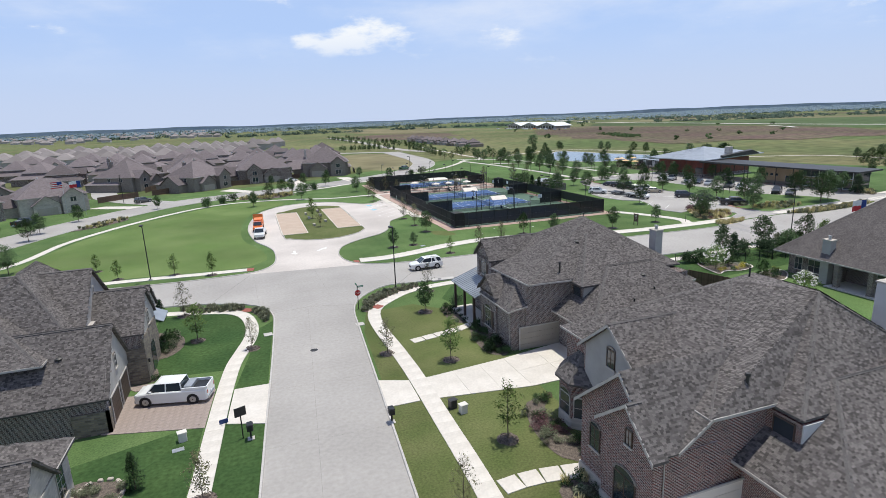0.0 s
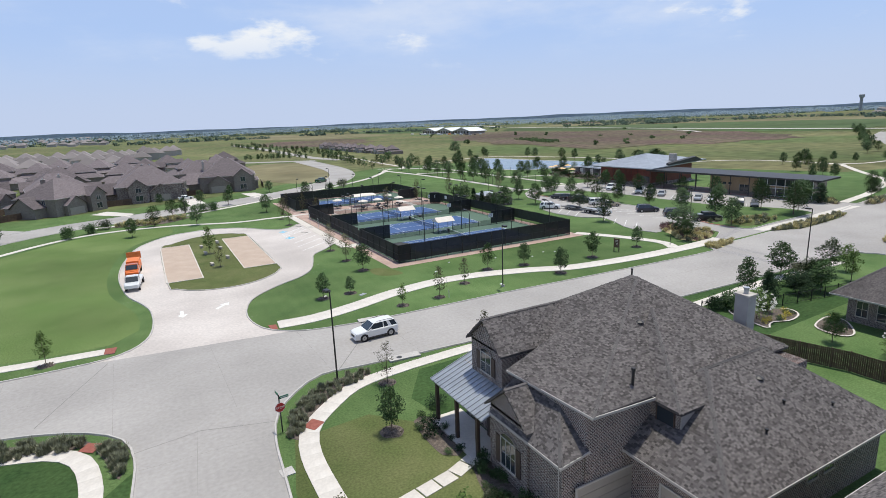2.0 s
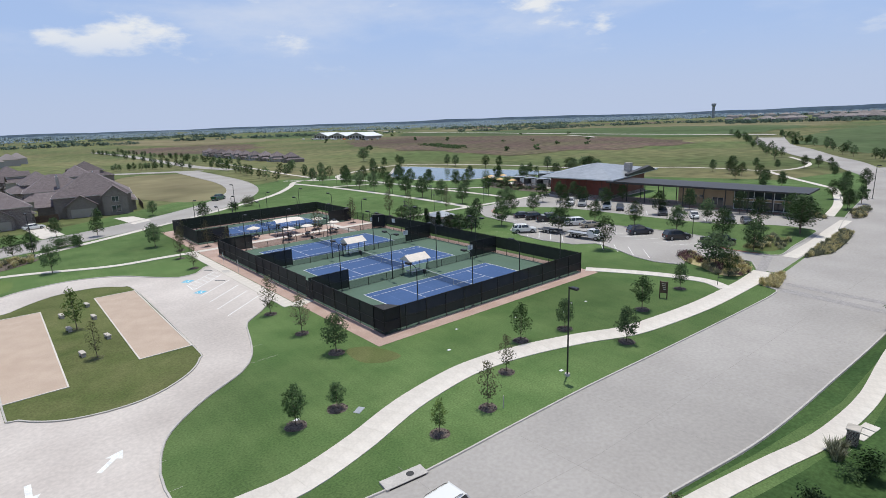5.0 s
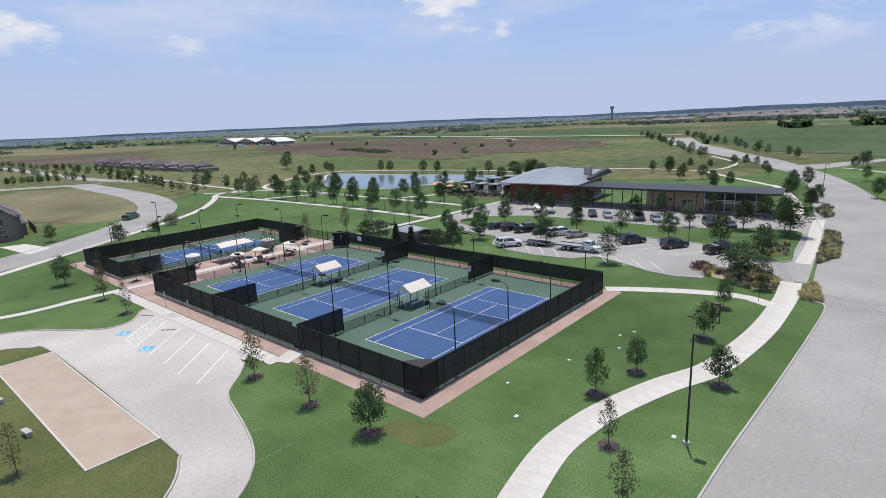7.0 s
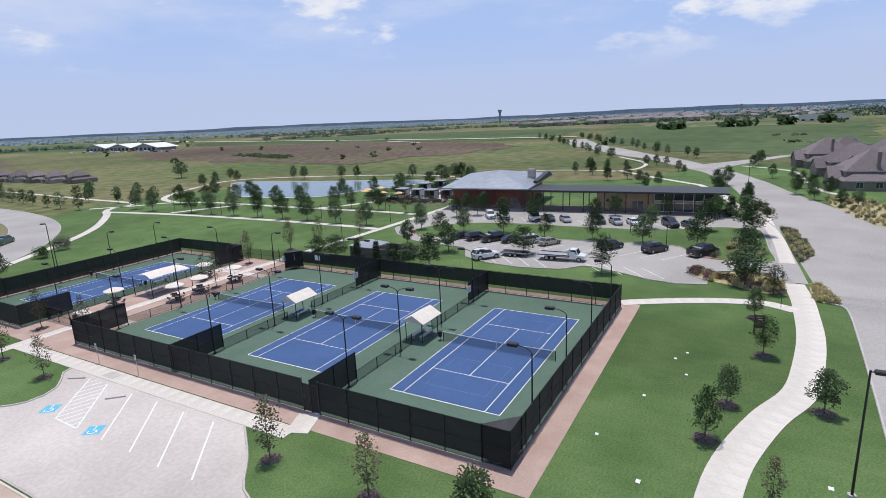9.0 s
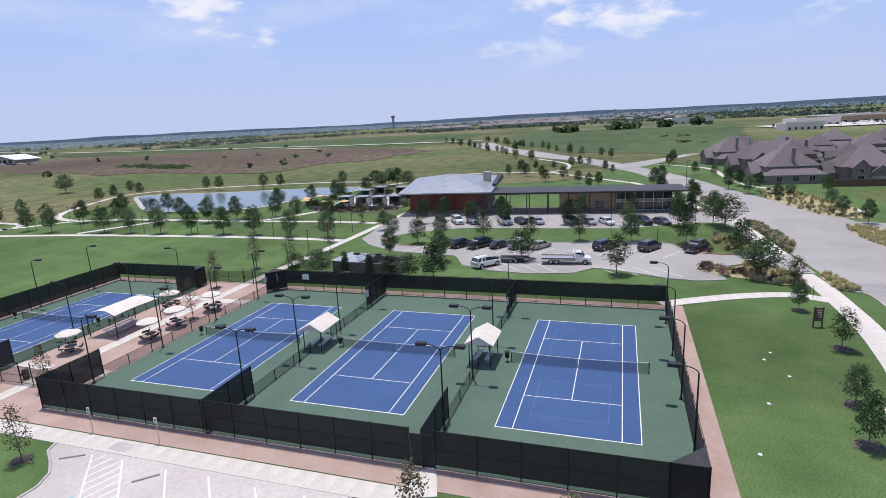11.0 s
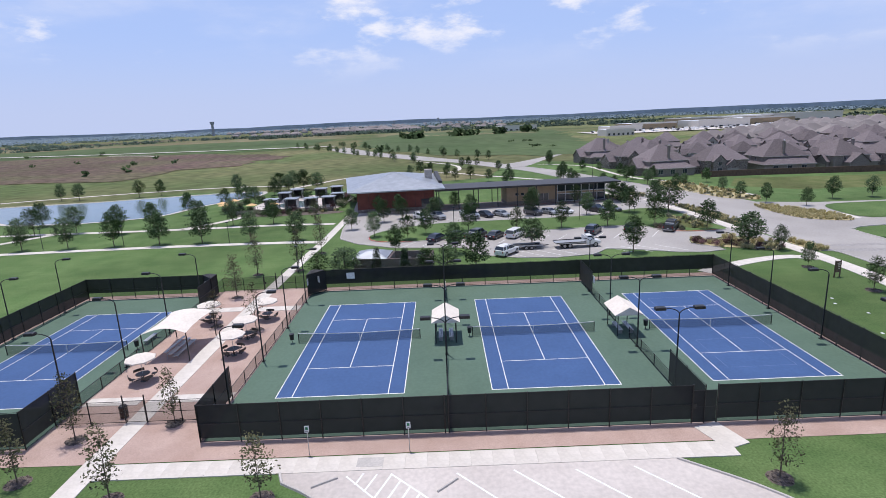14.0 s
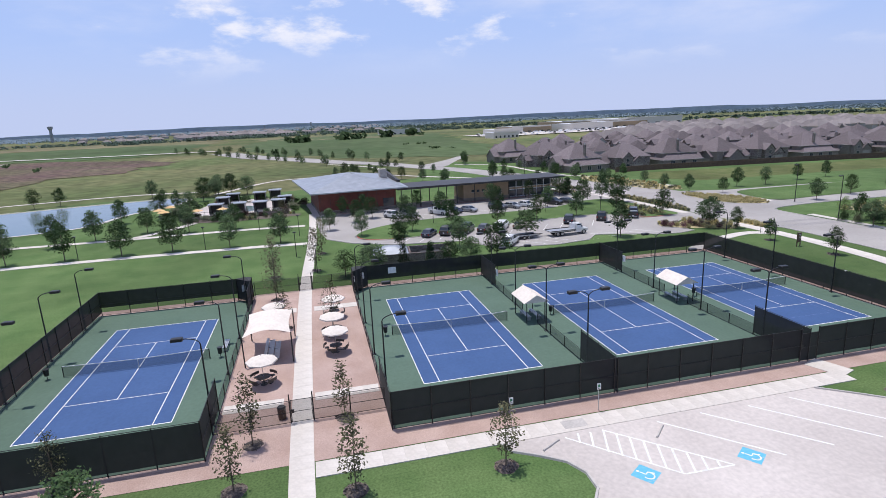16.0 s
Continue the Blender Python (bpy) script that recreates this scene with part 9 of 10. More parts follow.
# ---- flags ----
def flagpole(x, y, h, canton, stripes, wide, rz, label):
    t = thing("flagpole", pose(x, y, 0, 0, 0, rz), label, "flagpole", "flagpoles")
    part("pole", Geo().tube((0, 0, 0), (0, 0, h), 0.06, 0.035), grey_metal, t), part("ball", Geo().tube((0, 0, h), (0, 0, h + 0.12), 0.07, 0.03), grey_metal, t)
    fl = new("flag")
    fl.parent = t
    n = 10
    wave = lambda u: 0.14 * math.sin(u * 7.5) * u
    def cloth(u0, u1, v0, v1, mat, nm):
        g = Geo()
        for i in range(n):
            a, b = u0 + (u1 - u0) * i / n, u0 + (u1 - u0) * (i + 1) / n
            q = [(0.05 + wide * u, wave(u), h - 0.1 - 0.66 * wide * (1 - v) - 0.12 * u) for u, v in ((a, v0), (b, v0), (b, v1), (a, v1))]
            g.face(q)
        part(nm, g, mat, fl)
    cloth(0, canton[0], canton[1], 1, flag_blue, "canton")
    k = len(stripes)
    for i, c in enumerate(stripes):
        v0, v1 = 1 - (i + 1) / k, 1 - i / k
        cloth(canton[0] if v0 >= canton[1] - 1e-6 else 0.0, 1, v0, v1, flag_red if c == "r" else sign_white, "stripe")


flagpole(-41.5, 178.5, 9.5, (0.34, 0.0), "wr", 2.6, 190, "flagpole with a red, white and blue flag")
flagpole(-46.0, 179.0, 9.5, (0.42, 0.46), "rwrwrwr", 2.6, 190, "flagpole with a striped flag")
flagpole(87.0, 58.4, 8.6, (0.34, 0.0), "wr", 2.4, 170, "flagpole with a red, white and blue flag")


# ---- work vehicles ----
def work_truck(m, cab_colour, label):
    t = thing("work_truck", m, label, "truck")
    pc = paint_of(cab_colour)
    part("chassis", Geo().box(-3.2, -0.5, 0.55, 2.9, 0.5, 0.75), dark_steel, t)
    part("cab", loft([(0.9, 0.95, 1.0, 0.5, 1.2, 1.3, 0.95), (1.0, 0.95, 1.0, 0.45, 1.2, 2.05, 0.82), (1.9, 0.95, 1.0, 0.45, 1.2, 2.05, 0.82), (2.4, 0.95, 1.0, 0.45, 1.15, 1.25, 0.9), (3.3, 0.9, 0.95, 0.5, 1.0, 1.12, 0.85), (3.45, 0.8, 0.85, 0.55, 0.9, 1.0, 0.75)]), pc, t)
    part("windscreen", Geo().face([(2.05, -0.78, 1.98), (2.42, -0.84, 1.3), (2.42, 0.84, 1.3), (2.05, 0.78, 1.98)]), dark_glass, t)
    for s in (-1, 1):
        part("side_window", Geo().face([(1.1, s * 0.93, 1.35), (2.15, s * 0.95, 1.35), (1.9, s * 0.86, 1.95), (1.1, s * 0.86, 1.95)]), dark_glass, t)
        for x in (-2.0, 2.5):
            wheel(t, x, s * 0.88, 0.42, 0.26, s)
    return t


tw = work_truck(pose(97.6, 121.6, 0.04, 0, 0, -86), "white", "white flatbed recovery truck in the car park")
part("flatbed", Geo().box(-4.4, -1.2, 0.85, 0.7, 1.2, 1.0), grey_metal, tw, "long empty steel flatbed")
for s in (-1, 1):
    part("side_rail", Geo().box(-4.4, s * 1.2 - 0.04, 1.0, 0.7, s * 1.2 + 0.04, 1.12), dark_steel, tw)
    wheel(tw, -2.9, s * 0.88, 0.42, 0.26, s)
part("headboard", Geo().box(0.6, -1.0, 0.9, 0.75, 1.0, 2.0), sign_white, tw)
tl = thing("flatbed_trailer", pose(97.6, 130.6, 0.04, 0, 0, -86), "grey flatbed car trailer with a spare wheel", "trailer")
part("deck", Geo().box(-2.4, -1.0, 0.5, 2.4, 1.0, 0.6), dark_steel, tl)
part("drawbar", Geo().run([(2.4, -0.8, 0.5), (3.7, 0, 0.5), (2.4, 0.8, 0.5)], 0.05, 6), dark_steel, tl)
for s in (-1, 1):
    part("side_rail", Geo().box(-2.4, s * 1.0 - 0.03, 0.6, 2.4, s * 1.0 + 0.03, 0.8), grey_metal, tl)
    for x in (-0.5, 0.4):
        wheel(tl, x, s * 1.12, 0.34, 0.2, s)
part("spare_wheel", Geo().tube((1.6, 0, 0.6), (1.6, 0, 0.82), 0.34, 0.34, 16), rubber, tl)
ft = work_truck(pose(3.3, 120.6, 0.04, 0, 0, -96), "white", "white works pickup parked at the loop")
part("bed", Geo().box(-2.4, -0.95, 0.8, 0.75, 0.95, 1.2), paint_of("white"), ft)
ot = work_truck(pose(3.1, 129.0, 0.04, 0, 0, -94), "orange", "orange works truck loaded with traffic barrels")
part("dump_body", Geo().box(-3.0, -1.0, 0.8, 0.7, 1.0, 1.7), orange_paint, ot, "orange steel load body")
part("load_panel", Geo().box(-2.9, -0.9, 1.7, 0.4, 0.9, 2.2), orange_paint, ot)
part("hood_panel", Geo().box(2.3, -0.9, 1.14, 3.2, 0.9, 1.2), orange_paint, ot)
at = thing("arrow_trailer", pose(3.2, 135.0, 0.04, 0, 0, -90), "orange roadwork trailer behind the truck", "trailer")
part("frame", Geo().box(-1.0, -0.7, 0.4, 1.6, 0.7, 0.55), dark_steel, at), part("board", Geo().box(-0.7, -1.1, 1.2, -0.6, 1.1, 2.4), orange_paint, at), part("mast", Geo().box(-0.72, -0.1, 0.5, -0.6, 0.1, 1.3), dark_steel, at)
for s in (-1, 1):
    wheel(at, 0, s * 0.8, 0.33, 0.2, s)


# ---- planting plan ----
for kind, bed, spots in (
        ("oak", 0.9, [(51.2, 96.9, 5.0), (57.2, 95.7, 4.3), (68.8, 93.0, 5.0), (58.8, 88.9, 4.6), (35.1, 108.2, 5.2), (25.6, 97.8, 4.2), (29.4, 97.9, 2.9), (20.6, 63.2, 4.4)]),
        ("oak", 0.8, [(79.8, 93.8, 4.4)]),
        ("thin", 0.8, [(34.9, 115.8, 5.2), (35.0, 124.9, 5.4), (35.0, 157.0, 5.0), (35.4, 166.6, 5.6), (42.4, 173.3, 5.8), (44.3, 166.7, 5.0), (37.5, 174.0, 5.0), (76.4, 173.4, 6.4), (63.9, 166.7, 6.0), (65.5, 171.8, 4.8), (40.8, 185.0, 4.6), (44.6, 92.8, 4.1), (38.7, 89.3, 4.6), (23.4, 70.7, 4.2), (33.9, 70.9, 4.9), (1.0, 60.3, 3.7), (-6.7, 74.3, 4.7), (13.6, 53.4, 3.9), (12.3, 29.6, 4.3), (-2.1, 36.9, 3.7), (15.9, 124.8, 4.6), (89.4, 168.2, 7.4), (87.6, 174.2, 7.0), (100.7, 167.0, 7.2), (130.5, 174.6, 6.6)]),
        ("light", 0.8, [(18.8, 49.5, 4.8), (-4.5, 65.0, 4.6), (-10.1, 95.9, 3.8), (-4.5, 93.1, 4.1), (-18.2, 97.2, 3.4), (-22.6, 104.2, 3.2), (33.3, 89.1, 3.2), (15.5, 136.5, 5.8), (18.0, 35.6, 5.0)]),
        ("cedar", 0.0, [(-9.2, 74.0, 2.8), (-6.3, 39.7, 2.8), (84.6, 155.2, 4.6), (84.7, 151.0, 4.3)]),
        ("oak", 0.0, [(112.6, 158.9, 5.6), (129.0, 158.6, 5.4), (108.9, 152.0, 5.4), (113.3, 148.6, 5.6), (132.5, 154.6, 5.4), (114.7, 140.0, 5.8), (113.0, 130.4, 5.2), (130.2, 124.7, 6.0), (114.0, 121.2, 5.8), (113.9, 111.9, 5.8), (128.8, 102.5, 6.6), (92.2, 114.2, 6.4), (113.0, 102.7, 6.4), (131.4, 95.8, 7.4), (107.2, 95.0, 6.0), (89.9, 91.7, 4.2), (128.0, 112.4, 5.4), (129.2, 138.6, 5.8), (131.2, 147.0, 5.4), (142.4, 142, 5.0), (140.8, 122.6, 5.6), (142.2, 111.4, 5.6), (144.0, 101.6, 5.6), (121.4, 164.8, 5.0), (139.6, 156.0, 5.2), (139.0, 161.0, 5.0)]),
        ("oak", 0.0, [(112.4, 256.1, 7.0), (113.4, 239.1, 7.2), (113.3, 230.2, 7.0), (113.5, 221.0, 7.0), (113.7, 211.8, 7.2), (113.6, 202.5, 7.0), (113.7, 193.9, 7.2), (112.8, 183.7, 6.8), (113.0, 174.5, 6.2), (113.2, 266.0, 6.6), (125.2, 260.6, 6.8), (130.0, 239.7, 7.0), (130.8, 230.4, 6.8), (127.6, 218.8, 7.0), (131.5, 212.7, 6.8), (142.4, 246.5, 6.6), (132.8, 185.1, 6.0), (132.9, 194.7, 6.6), (140.9, 262.9, 6.6), (152.4, 213.8, 6.4), (160.7, 206.9, 6.2), (136.6, 204.0, 6.2), (127.8, 250.6, 6.8),
                       (196.0, 278.0, 6.4), (196.2, 271.8, 6.2), (197.9, 251.7, 6.4), (201.3, 245.7, 6.0), (182.3, 299.5, 5.6), (164.4, 300.1, 5.8), (174.1, 304.0, 5.6), (186.4, 308.7, 6.0), (206.2, 220.1, 6.4)]),
        ("oak", 0.0, [(136.4, 50.8, 5.6), (136.4, 41.2, 5.4), (140.1, 26.4, 5.1), (141.2, 14.7, 5.2), (111.9, 39.5, 5.3), (108.8, 53.1, 5.3), (108.9, 30.5, 4.8), (128, 62.5, 4.4), (134.0, 68.2, 5.0), (142.6, 69.8, 4.6), (165.4, 76.5, 4.6), (175.4, 81.0, 5.4), (185.0, 84.4, 5.6), (191.2, 80.3, 5.2), (161.9, 95.6, 5.2), (155.3, 67.9, 4.4), (168.2, 72.9, 4.2), (176.0, 62.5, 4.8)]),
        ("oak", 0.0, [(-36.4, 109.4, 5.2), (-43.4, 140.9, 5.2), (2.5, 165.8, 4.4), (7.1, 178.2, 5.4), (11.8, 191.1, 5.2), (14.8, 192.2, 5.0), (20.6, 212.0, 4.8), (27.8, 204.7, 4.8), (16.3, 172.6, 5.4), (-23.4, 177.4, 4.1), (-44, 150, 5), (-40, 165, 4.6), (-52, 148, 4.4), (34.5, 181.4, 5.2), (52.4, 208.6, 5.0), (44.6, 228.0, 4.4), (31.0, 226.0, 4.2), (9.6, 219.6, 4.0)])):
    for x, y, h in spots:
        plant(kind, x, y, h * (0.88 if kind == "oak" and bed else 1.0), bed, None, 0.86 if kind == "oak" and bed else 1.0)
for kind, x, y, h, wd in (("oak", 84.6, 160.0, 4.8, 1.5), ("oak", 84.6, 140.4, 6.4, 1.15), ("oak", 85.0, 144.6, 4.4, 1.2), ("oak", 84.2, 164.0, 4.2, 1.3), ("oak", 85.2, 147.8, 4.0, 1.3), ("oak", 96.4, 143.2, 5.6, 1.1), ("oak", 98.6, 153.6, 5.2, 1.1), ("oak", 99.2, 129.6, 5.4, 1.35), ("oak", 127.0, 94.3, 7.2, 1.35), ("oak", 93.0, 95.0, 6.0, 1.5), ("oak", 191.6, 352.1, 9.0, 1.3), ("oak", 199.3, 202.4, 7.0, 1.4), ("oak", 201.3, 194.4, 7.4, 1.4), ("oak", 196.6, 198.6, 6.4, 1.4), ("oak", 204.6, 199.0, 7.0, 1.3), ("oak", 198.4, 189.0, 6.6, 1.3), ("oak", 169.4, 201.4, 5.6, 1.2), ("oak", 188.0, 201.0, 5.4, 1.3), ("cedar", 145.4, 98.6, 5.2, 1.2)):
    plant(kind, x, y, h, 0.0, None, wd)
rnd = random.Random(42)
for k in range(7):          # park trees between the lawn and the far path
    plant("small", 118 + rnd.uniform(-2, 14) + 0.9 * k, 278 + 9 * k + rnd.uniform(-2, 2), rnd.uniform(5.4, 6.6))
for k in range(11):          # rows along the curving road
    plant("small", 106 + 0.9 * k + rnd.uniform(-1, 1), 286 + 11 * k, rnd.uniform(4.5, 6.0))
for k in range(22):          # young rows along the far avenue
    plant("small", 104 + rnd.uniform(-1.5, 1.5), 400 + 16 * k, rnd.uniform(4.2, 5.6))
    plant("small", 124 + rnd.uniform(-1.5, 1.5), 396 + 16 * k, rnd.uniform(4.2, 5.6))
    if k < 14:
        plant("small", 134 + rnd.uniform(-1.5, 1.5), 404 + 13 * k, rnd.uniform(3.8, 5.0))
        plant("small", 70 + 2.2 * k + rnd.uniform(-1.5, 1.5), 436 - 1.2 * k + rnd.uniform(-3, 3), rnd.uniform(3.6, 4.8))
for x, y, h in ((201.2, 101.5, 6.4), (193.6, 104.2, 6.2), (186, 102.6, 5.4), (173.1, 95.6, 4.8), (164, 95.8, 4.6), (178, 103, 5.2), (223.9, 89.0, 5.0), (197.9, 82.4, 5.4), (192.2, 80.4, 4.4), (181.2, 77.4, 5.6), (269.6, 93.0, 6.4), (262, 95, 5.0), (276.0, 92.0, 6.0), (220.1, 83.4, 4.2),
                (243.2, 120.3, 4.6), (267.3, 132.0, 5.0), (233.0, 117.2, 3.8), (267.8, 128.0, 4.2), (262.0, 135.4, 5.2), (252.4, 149.8, 4.4), (252.8, 142.0, 4.0), (239.6, 153.9, 6.2), (228, 150, 5.6), (222, 143, 5.2), (232, 158, 5.0), (214, 134, 5.4), (209, 140, 5.0), (203, 128, 4.8), (196, 121, 5.0)):
    plant("oak", x, y, h)          # trees round the far junction
for k in range(22):
    x = 300 + 12 * k
    yy = 150 + (x - 300) * 0.50
    plant("small", x, yy + 4 + rnd.uniform(-1, 6), rnd.uniform(4.5, 6.8))
    plant("small", x + 5, yy - 27 + rnd.uniform(-5, 2), rnd.uniform(4.5, 6.8))
for k in range(5):
    plant("small", 160 + rnd.uniform(0, 45), 108 + rnd.uniform(0, 60) if k % 2 else 205 + rnd.uniform(0, 8), rnd.uniform(4, 6))

# ---- parked vehicles ----
for i, (k, c) in enumerate((("sedan", "navy"), ("suv", "black"), ("pickup", "black"), ("sedan", "black"), ("van", "white"), ("sedan", "beige"), (None, None), (None, None), ("suv", "navy"), (None, None), ("suv", "black"), (None, None), ("pickup", "black"))):
    if k:
        park(k, c, 107.2 + 0.1 * i, 146.4 - 3.75 * i, -33)
for i, (k, c) in enumerate((("suv", "white"), ("suv", "silver"), (None, None), ("pickup", "white"), ("sedan", "navy"), ("sedan", "silver"), (None, None), ("suv", "grey"), ("sedan", "silver"), ("sedan", "white"), (None, None), ("suv", "black"), ("sedan", "grey"))):
    if k:
        park(k, c, 130.2 + 0.1 * i, 150.0 - 3.7 * i, 212)
park("suv", "white", 94.2, 134.6, -40)
park("pickup", "white", -5.2, 51.6, 166)
park("suv", "white", 26.5, 81.6, 182)
park("pickup", "green", 68.4, 245.6, 40)

# ---- houses across the park and beyond ----
front_row = [(-53, 190, 28, 3, 1.05), (-16, 226, 48, 2, 1.05), (7.5, 241, 4, 1, 1.12), (34, 250, -8, 2, 1.2), (-41, 243, 60, 0, 1.1), (-72, 178, 40, 1, 1.05), (-78, 210, 30, 2, 1.05), (-20, 254, 190, 3, 1.1), (6, 270, 180, 0, 1.1), (-46, 272, 100, 1, 1.1), (28, 281, 175, 3, 1.1), (-22, 282, 10, 2, 1.1)]
for x, y, rz, k, sc in front_row:
    place_house(x, y, rz, k, sc, False, 0.86)
for r in range(5):
    for i in range(9 if r < 4 else 7):
        x, y = -215 + 29 * i + 10 * r + rnd.uniform(-3, 3), 258 + 30 * r + 3 * i + rnd.uniform(-4, 4)
        turn = rnd.choice((0, 180, 90, 270)) + rnd.uniform(-14, 14)
        if min(math.hypot(x - q[0], y - q[1]) for q in front_row) > 21:
            place_house(x, y, turn, i + r, 1.12, True, 0.86)
fence = thing("wooden_fence", Matrix(), "brown stained board fence between the estate houses", "fence")
for a, b in (((-6.0, 228.6), (2.0, 230.6)), ((15.6, 239.6), (24.0, 240.6)), ((-30, 214), (-22, 221)), ((-34, 226), (-30, 240)), ((46, 246), (48, 262)), ((-44, 203), (-34, 213))):
    d = Vector((b[0] - a[0], b[1] - a[1]))
    n = max(1, round(d.length / 2.4))
    for i in range(n):
        pn = part("fence_panel", Geo().box(0, -0.03, 0.02, d.length / n - 0.03, 0.03, 1.85), wood_fence, fence)
        pn.matrix_local = pose(a[0] + d.x * i / n, a[1] + d.y * i / n, 0, 0, 0, math.degrees(math.atan2(d.y, d.x)))
for i in range(11):          # the row nearest the field wall
    place_house(205 - 1.6 * i + rnd.uniform(-1, 2), 65.5 - 20.3 * i + rnd.uniform(-1, 1), (90, -90, 90, 180, -90)[i % 5] + rnd.uniform(-7, 7), i + i // 3, (0.92, 0.84, 0.96, 0.88, 0.9)[i % 5])
place_house(292, 62, 110, 3, 0.9), place_house(267, 71, 100, 0, 0.95), place_house(234, 66, -80, 1, 0.9), place_house(249, 54, 190, 2, 0.88), place_house(268, 51, 95, 1, 0.9)
for r in range(1, 6):
    for i in range(10 if r < 5 else 9):
        x, y = 205 + 27 * r - 1.6 * i + rnd.uniform(-2, 2), 54 - 18 * i - 9 * (r % 2) - 4 * r + rnd.uniform(-2, 2)
        if y > 70 - 0.88 * (x - 262):          # the estate ends along a slanting field edge
            continue
        place_house(x, y, rnd.choice((90, -90, 180, 0)) + rnd.uniform(-12, 12), i + 2 * r, rnd.uniform(0.86, 1.08), True)
for i, (x, y) in enumerate(((166, 398), (164, 415), (163, 432), (162, 449), (162, 466), (162, 483), (162, 500), (162, 517), (162, 534), (163, 551))):          # low grey houses far beyond the park
    place_house(x, y, -90 + rnd.uniform(-8, 8), (i % 2) * 2, 0.8, True, 0.8)

for x, y, k, c, rz in ((17.6, 229.4, "sedan", "white", 10), (20, 308, "sedan", "white", 10), (-30, 196, "suv", "grey", 40), (-52, 166, "pickup", "black", 60)):
    park(k, c, x, y, rz)


# ---- the far distance ----
def far_clump(g, x, y, h, w, r):
    z = ground_height(x, y)
    for _ in range(14):
        a, d = r.uniform(0, 6.28), r.random() ** 0.5 * w
        c = Vector((x + d * math.cos(a), y + d * math.sin(a), z + h * r.uniform(0.15, 0.85)))
        u = Vector((r.gauss(0, 1), r.gauss(0, 1), r.gauss(0, 0.6))).normalized() * h * 0.36
        v = u.orthogonal().normalized() * h * 0.30
        g.face([c - u, c + v, c + u, c - v])


def far_woods():
    r = random.Random(9)
    near_g, mid_g, far_g = Geo(), Geo(), Geo()
    # hedges and single field trees
    for _ in range(16):
        x, y = r.uniform(240, 620), r.uniform(180, 900)
        far_clump(near_g, x, y, r.uniform(2.5, 5), r.uniform(1.5, 3), r)
    for x0, y0, x1, y1, n in ((414, 66, 426, 70, 5), (504, 66, 516, 74, 4), (316, 400, 346, 480, 90)):
        for i in range(n):
            f = r.random()
            far_clump(near_g, x0 + (x1 - x0) * f + r.uniform(-8, 8), y0 + (y1 - y0) * f + r.uniform(-8, 8), r.uniform(1.4, 2.6), r.uniform(2, 4), r)
    for i in range(34):          # broken hedge across the pasture
        f = (0.04, 0.10, 0.34, 0.40, 0.46, 0.66, 0.92)[i % 7] + r.uniform(-0.03, 0.03)
        far_clump(near_g, 694 + 104 * f + r.uniform(-5, 5), 190 - 186 * f + r.uniform(-5, 5), r.uniform(6, 11), r.uniform(4, 8), r)
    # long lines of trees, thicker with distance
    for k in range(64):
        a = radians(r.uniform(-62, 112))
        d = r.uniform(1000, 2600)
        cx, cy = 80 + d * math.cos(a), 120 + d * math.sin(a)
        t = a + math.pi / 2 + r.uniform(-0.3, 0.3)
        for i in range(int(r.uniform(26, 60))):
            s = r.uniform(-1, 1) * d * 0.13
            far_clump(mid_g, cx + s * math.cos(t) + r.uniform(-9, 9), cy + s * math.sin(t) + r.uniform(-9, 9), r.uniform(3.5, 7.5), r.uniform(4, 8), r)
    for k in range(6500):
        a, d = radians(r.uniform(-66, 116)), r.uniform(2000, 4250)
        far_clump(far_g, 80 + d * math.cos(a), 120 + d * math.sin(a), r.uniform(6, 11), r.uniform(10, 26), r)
    # air haze is put into this leaf colour, greyer than the field trees
    hazy = material("haze_tinted_far_woods", (0.070, 0.102, 0.078), (0.092, 0.125, 0.098), 0.01, 0.95, island=0.2, spec=0.0)
    # stronger distance haze as base colour: pale blue in place of leaf green
    hazier = material("haze_blue_far_woods", (0.20, 0.26, 0.30), (0.23, 0.29, 0.33), 0.01, 0.95, island=0.12, spec=0.0)
    solid("field_tree", near_g, far_leaf, "scattered bushes and hedges in the open fields", "trees", kind="stuff")
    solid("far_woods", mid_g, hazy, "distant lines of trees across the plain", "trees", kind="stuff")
    solid("far_woods", far_g, hazier, "woods near the skyline, haze painted bluish into their leaves", "trees", kind="stuff")


far_woods()


def skyline():
    # the blue is haze of distance, given to the hills as base colour
    hill = material("haze_blue_hills", (0.32, 0.39, 0.48), (0.35, 0.42, 0.51), 0.002, 1.0, fine=(0.02, 0.12), spec=0.0)
    g = Geo()
    n = 160
    pts = []
    for i in range(n + 1):
        a = radians(-80 + 210 * i / n)
        h = 20 + 12 * noise.noise(Vector((a * 3.0, 0.3, 0))) + 7 * noise.noise(Vector((a * 11, 5.1, 0))) + 9 * max(0.0, math.cos(a + 0.4)) + 2.5 * noise.noise(Vector((a * 60, 2.0, 0)))
        pts.append((80 + 4380 * math.cos(a), 120 + 4380 * math.sin(a), h))
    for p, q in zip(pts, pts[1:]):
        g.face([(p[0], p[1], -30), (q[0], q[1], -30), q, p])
    solid("backdrop", g, hill, "low hills along the horizon, blue haze painted into their colour", "hills", kind="structure")


skyline()


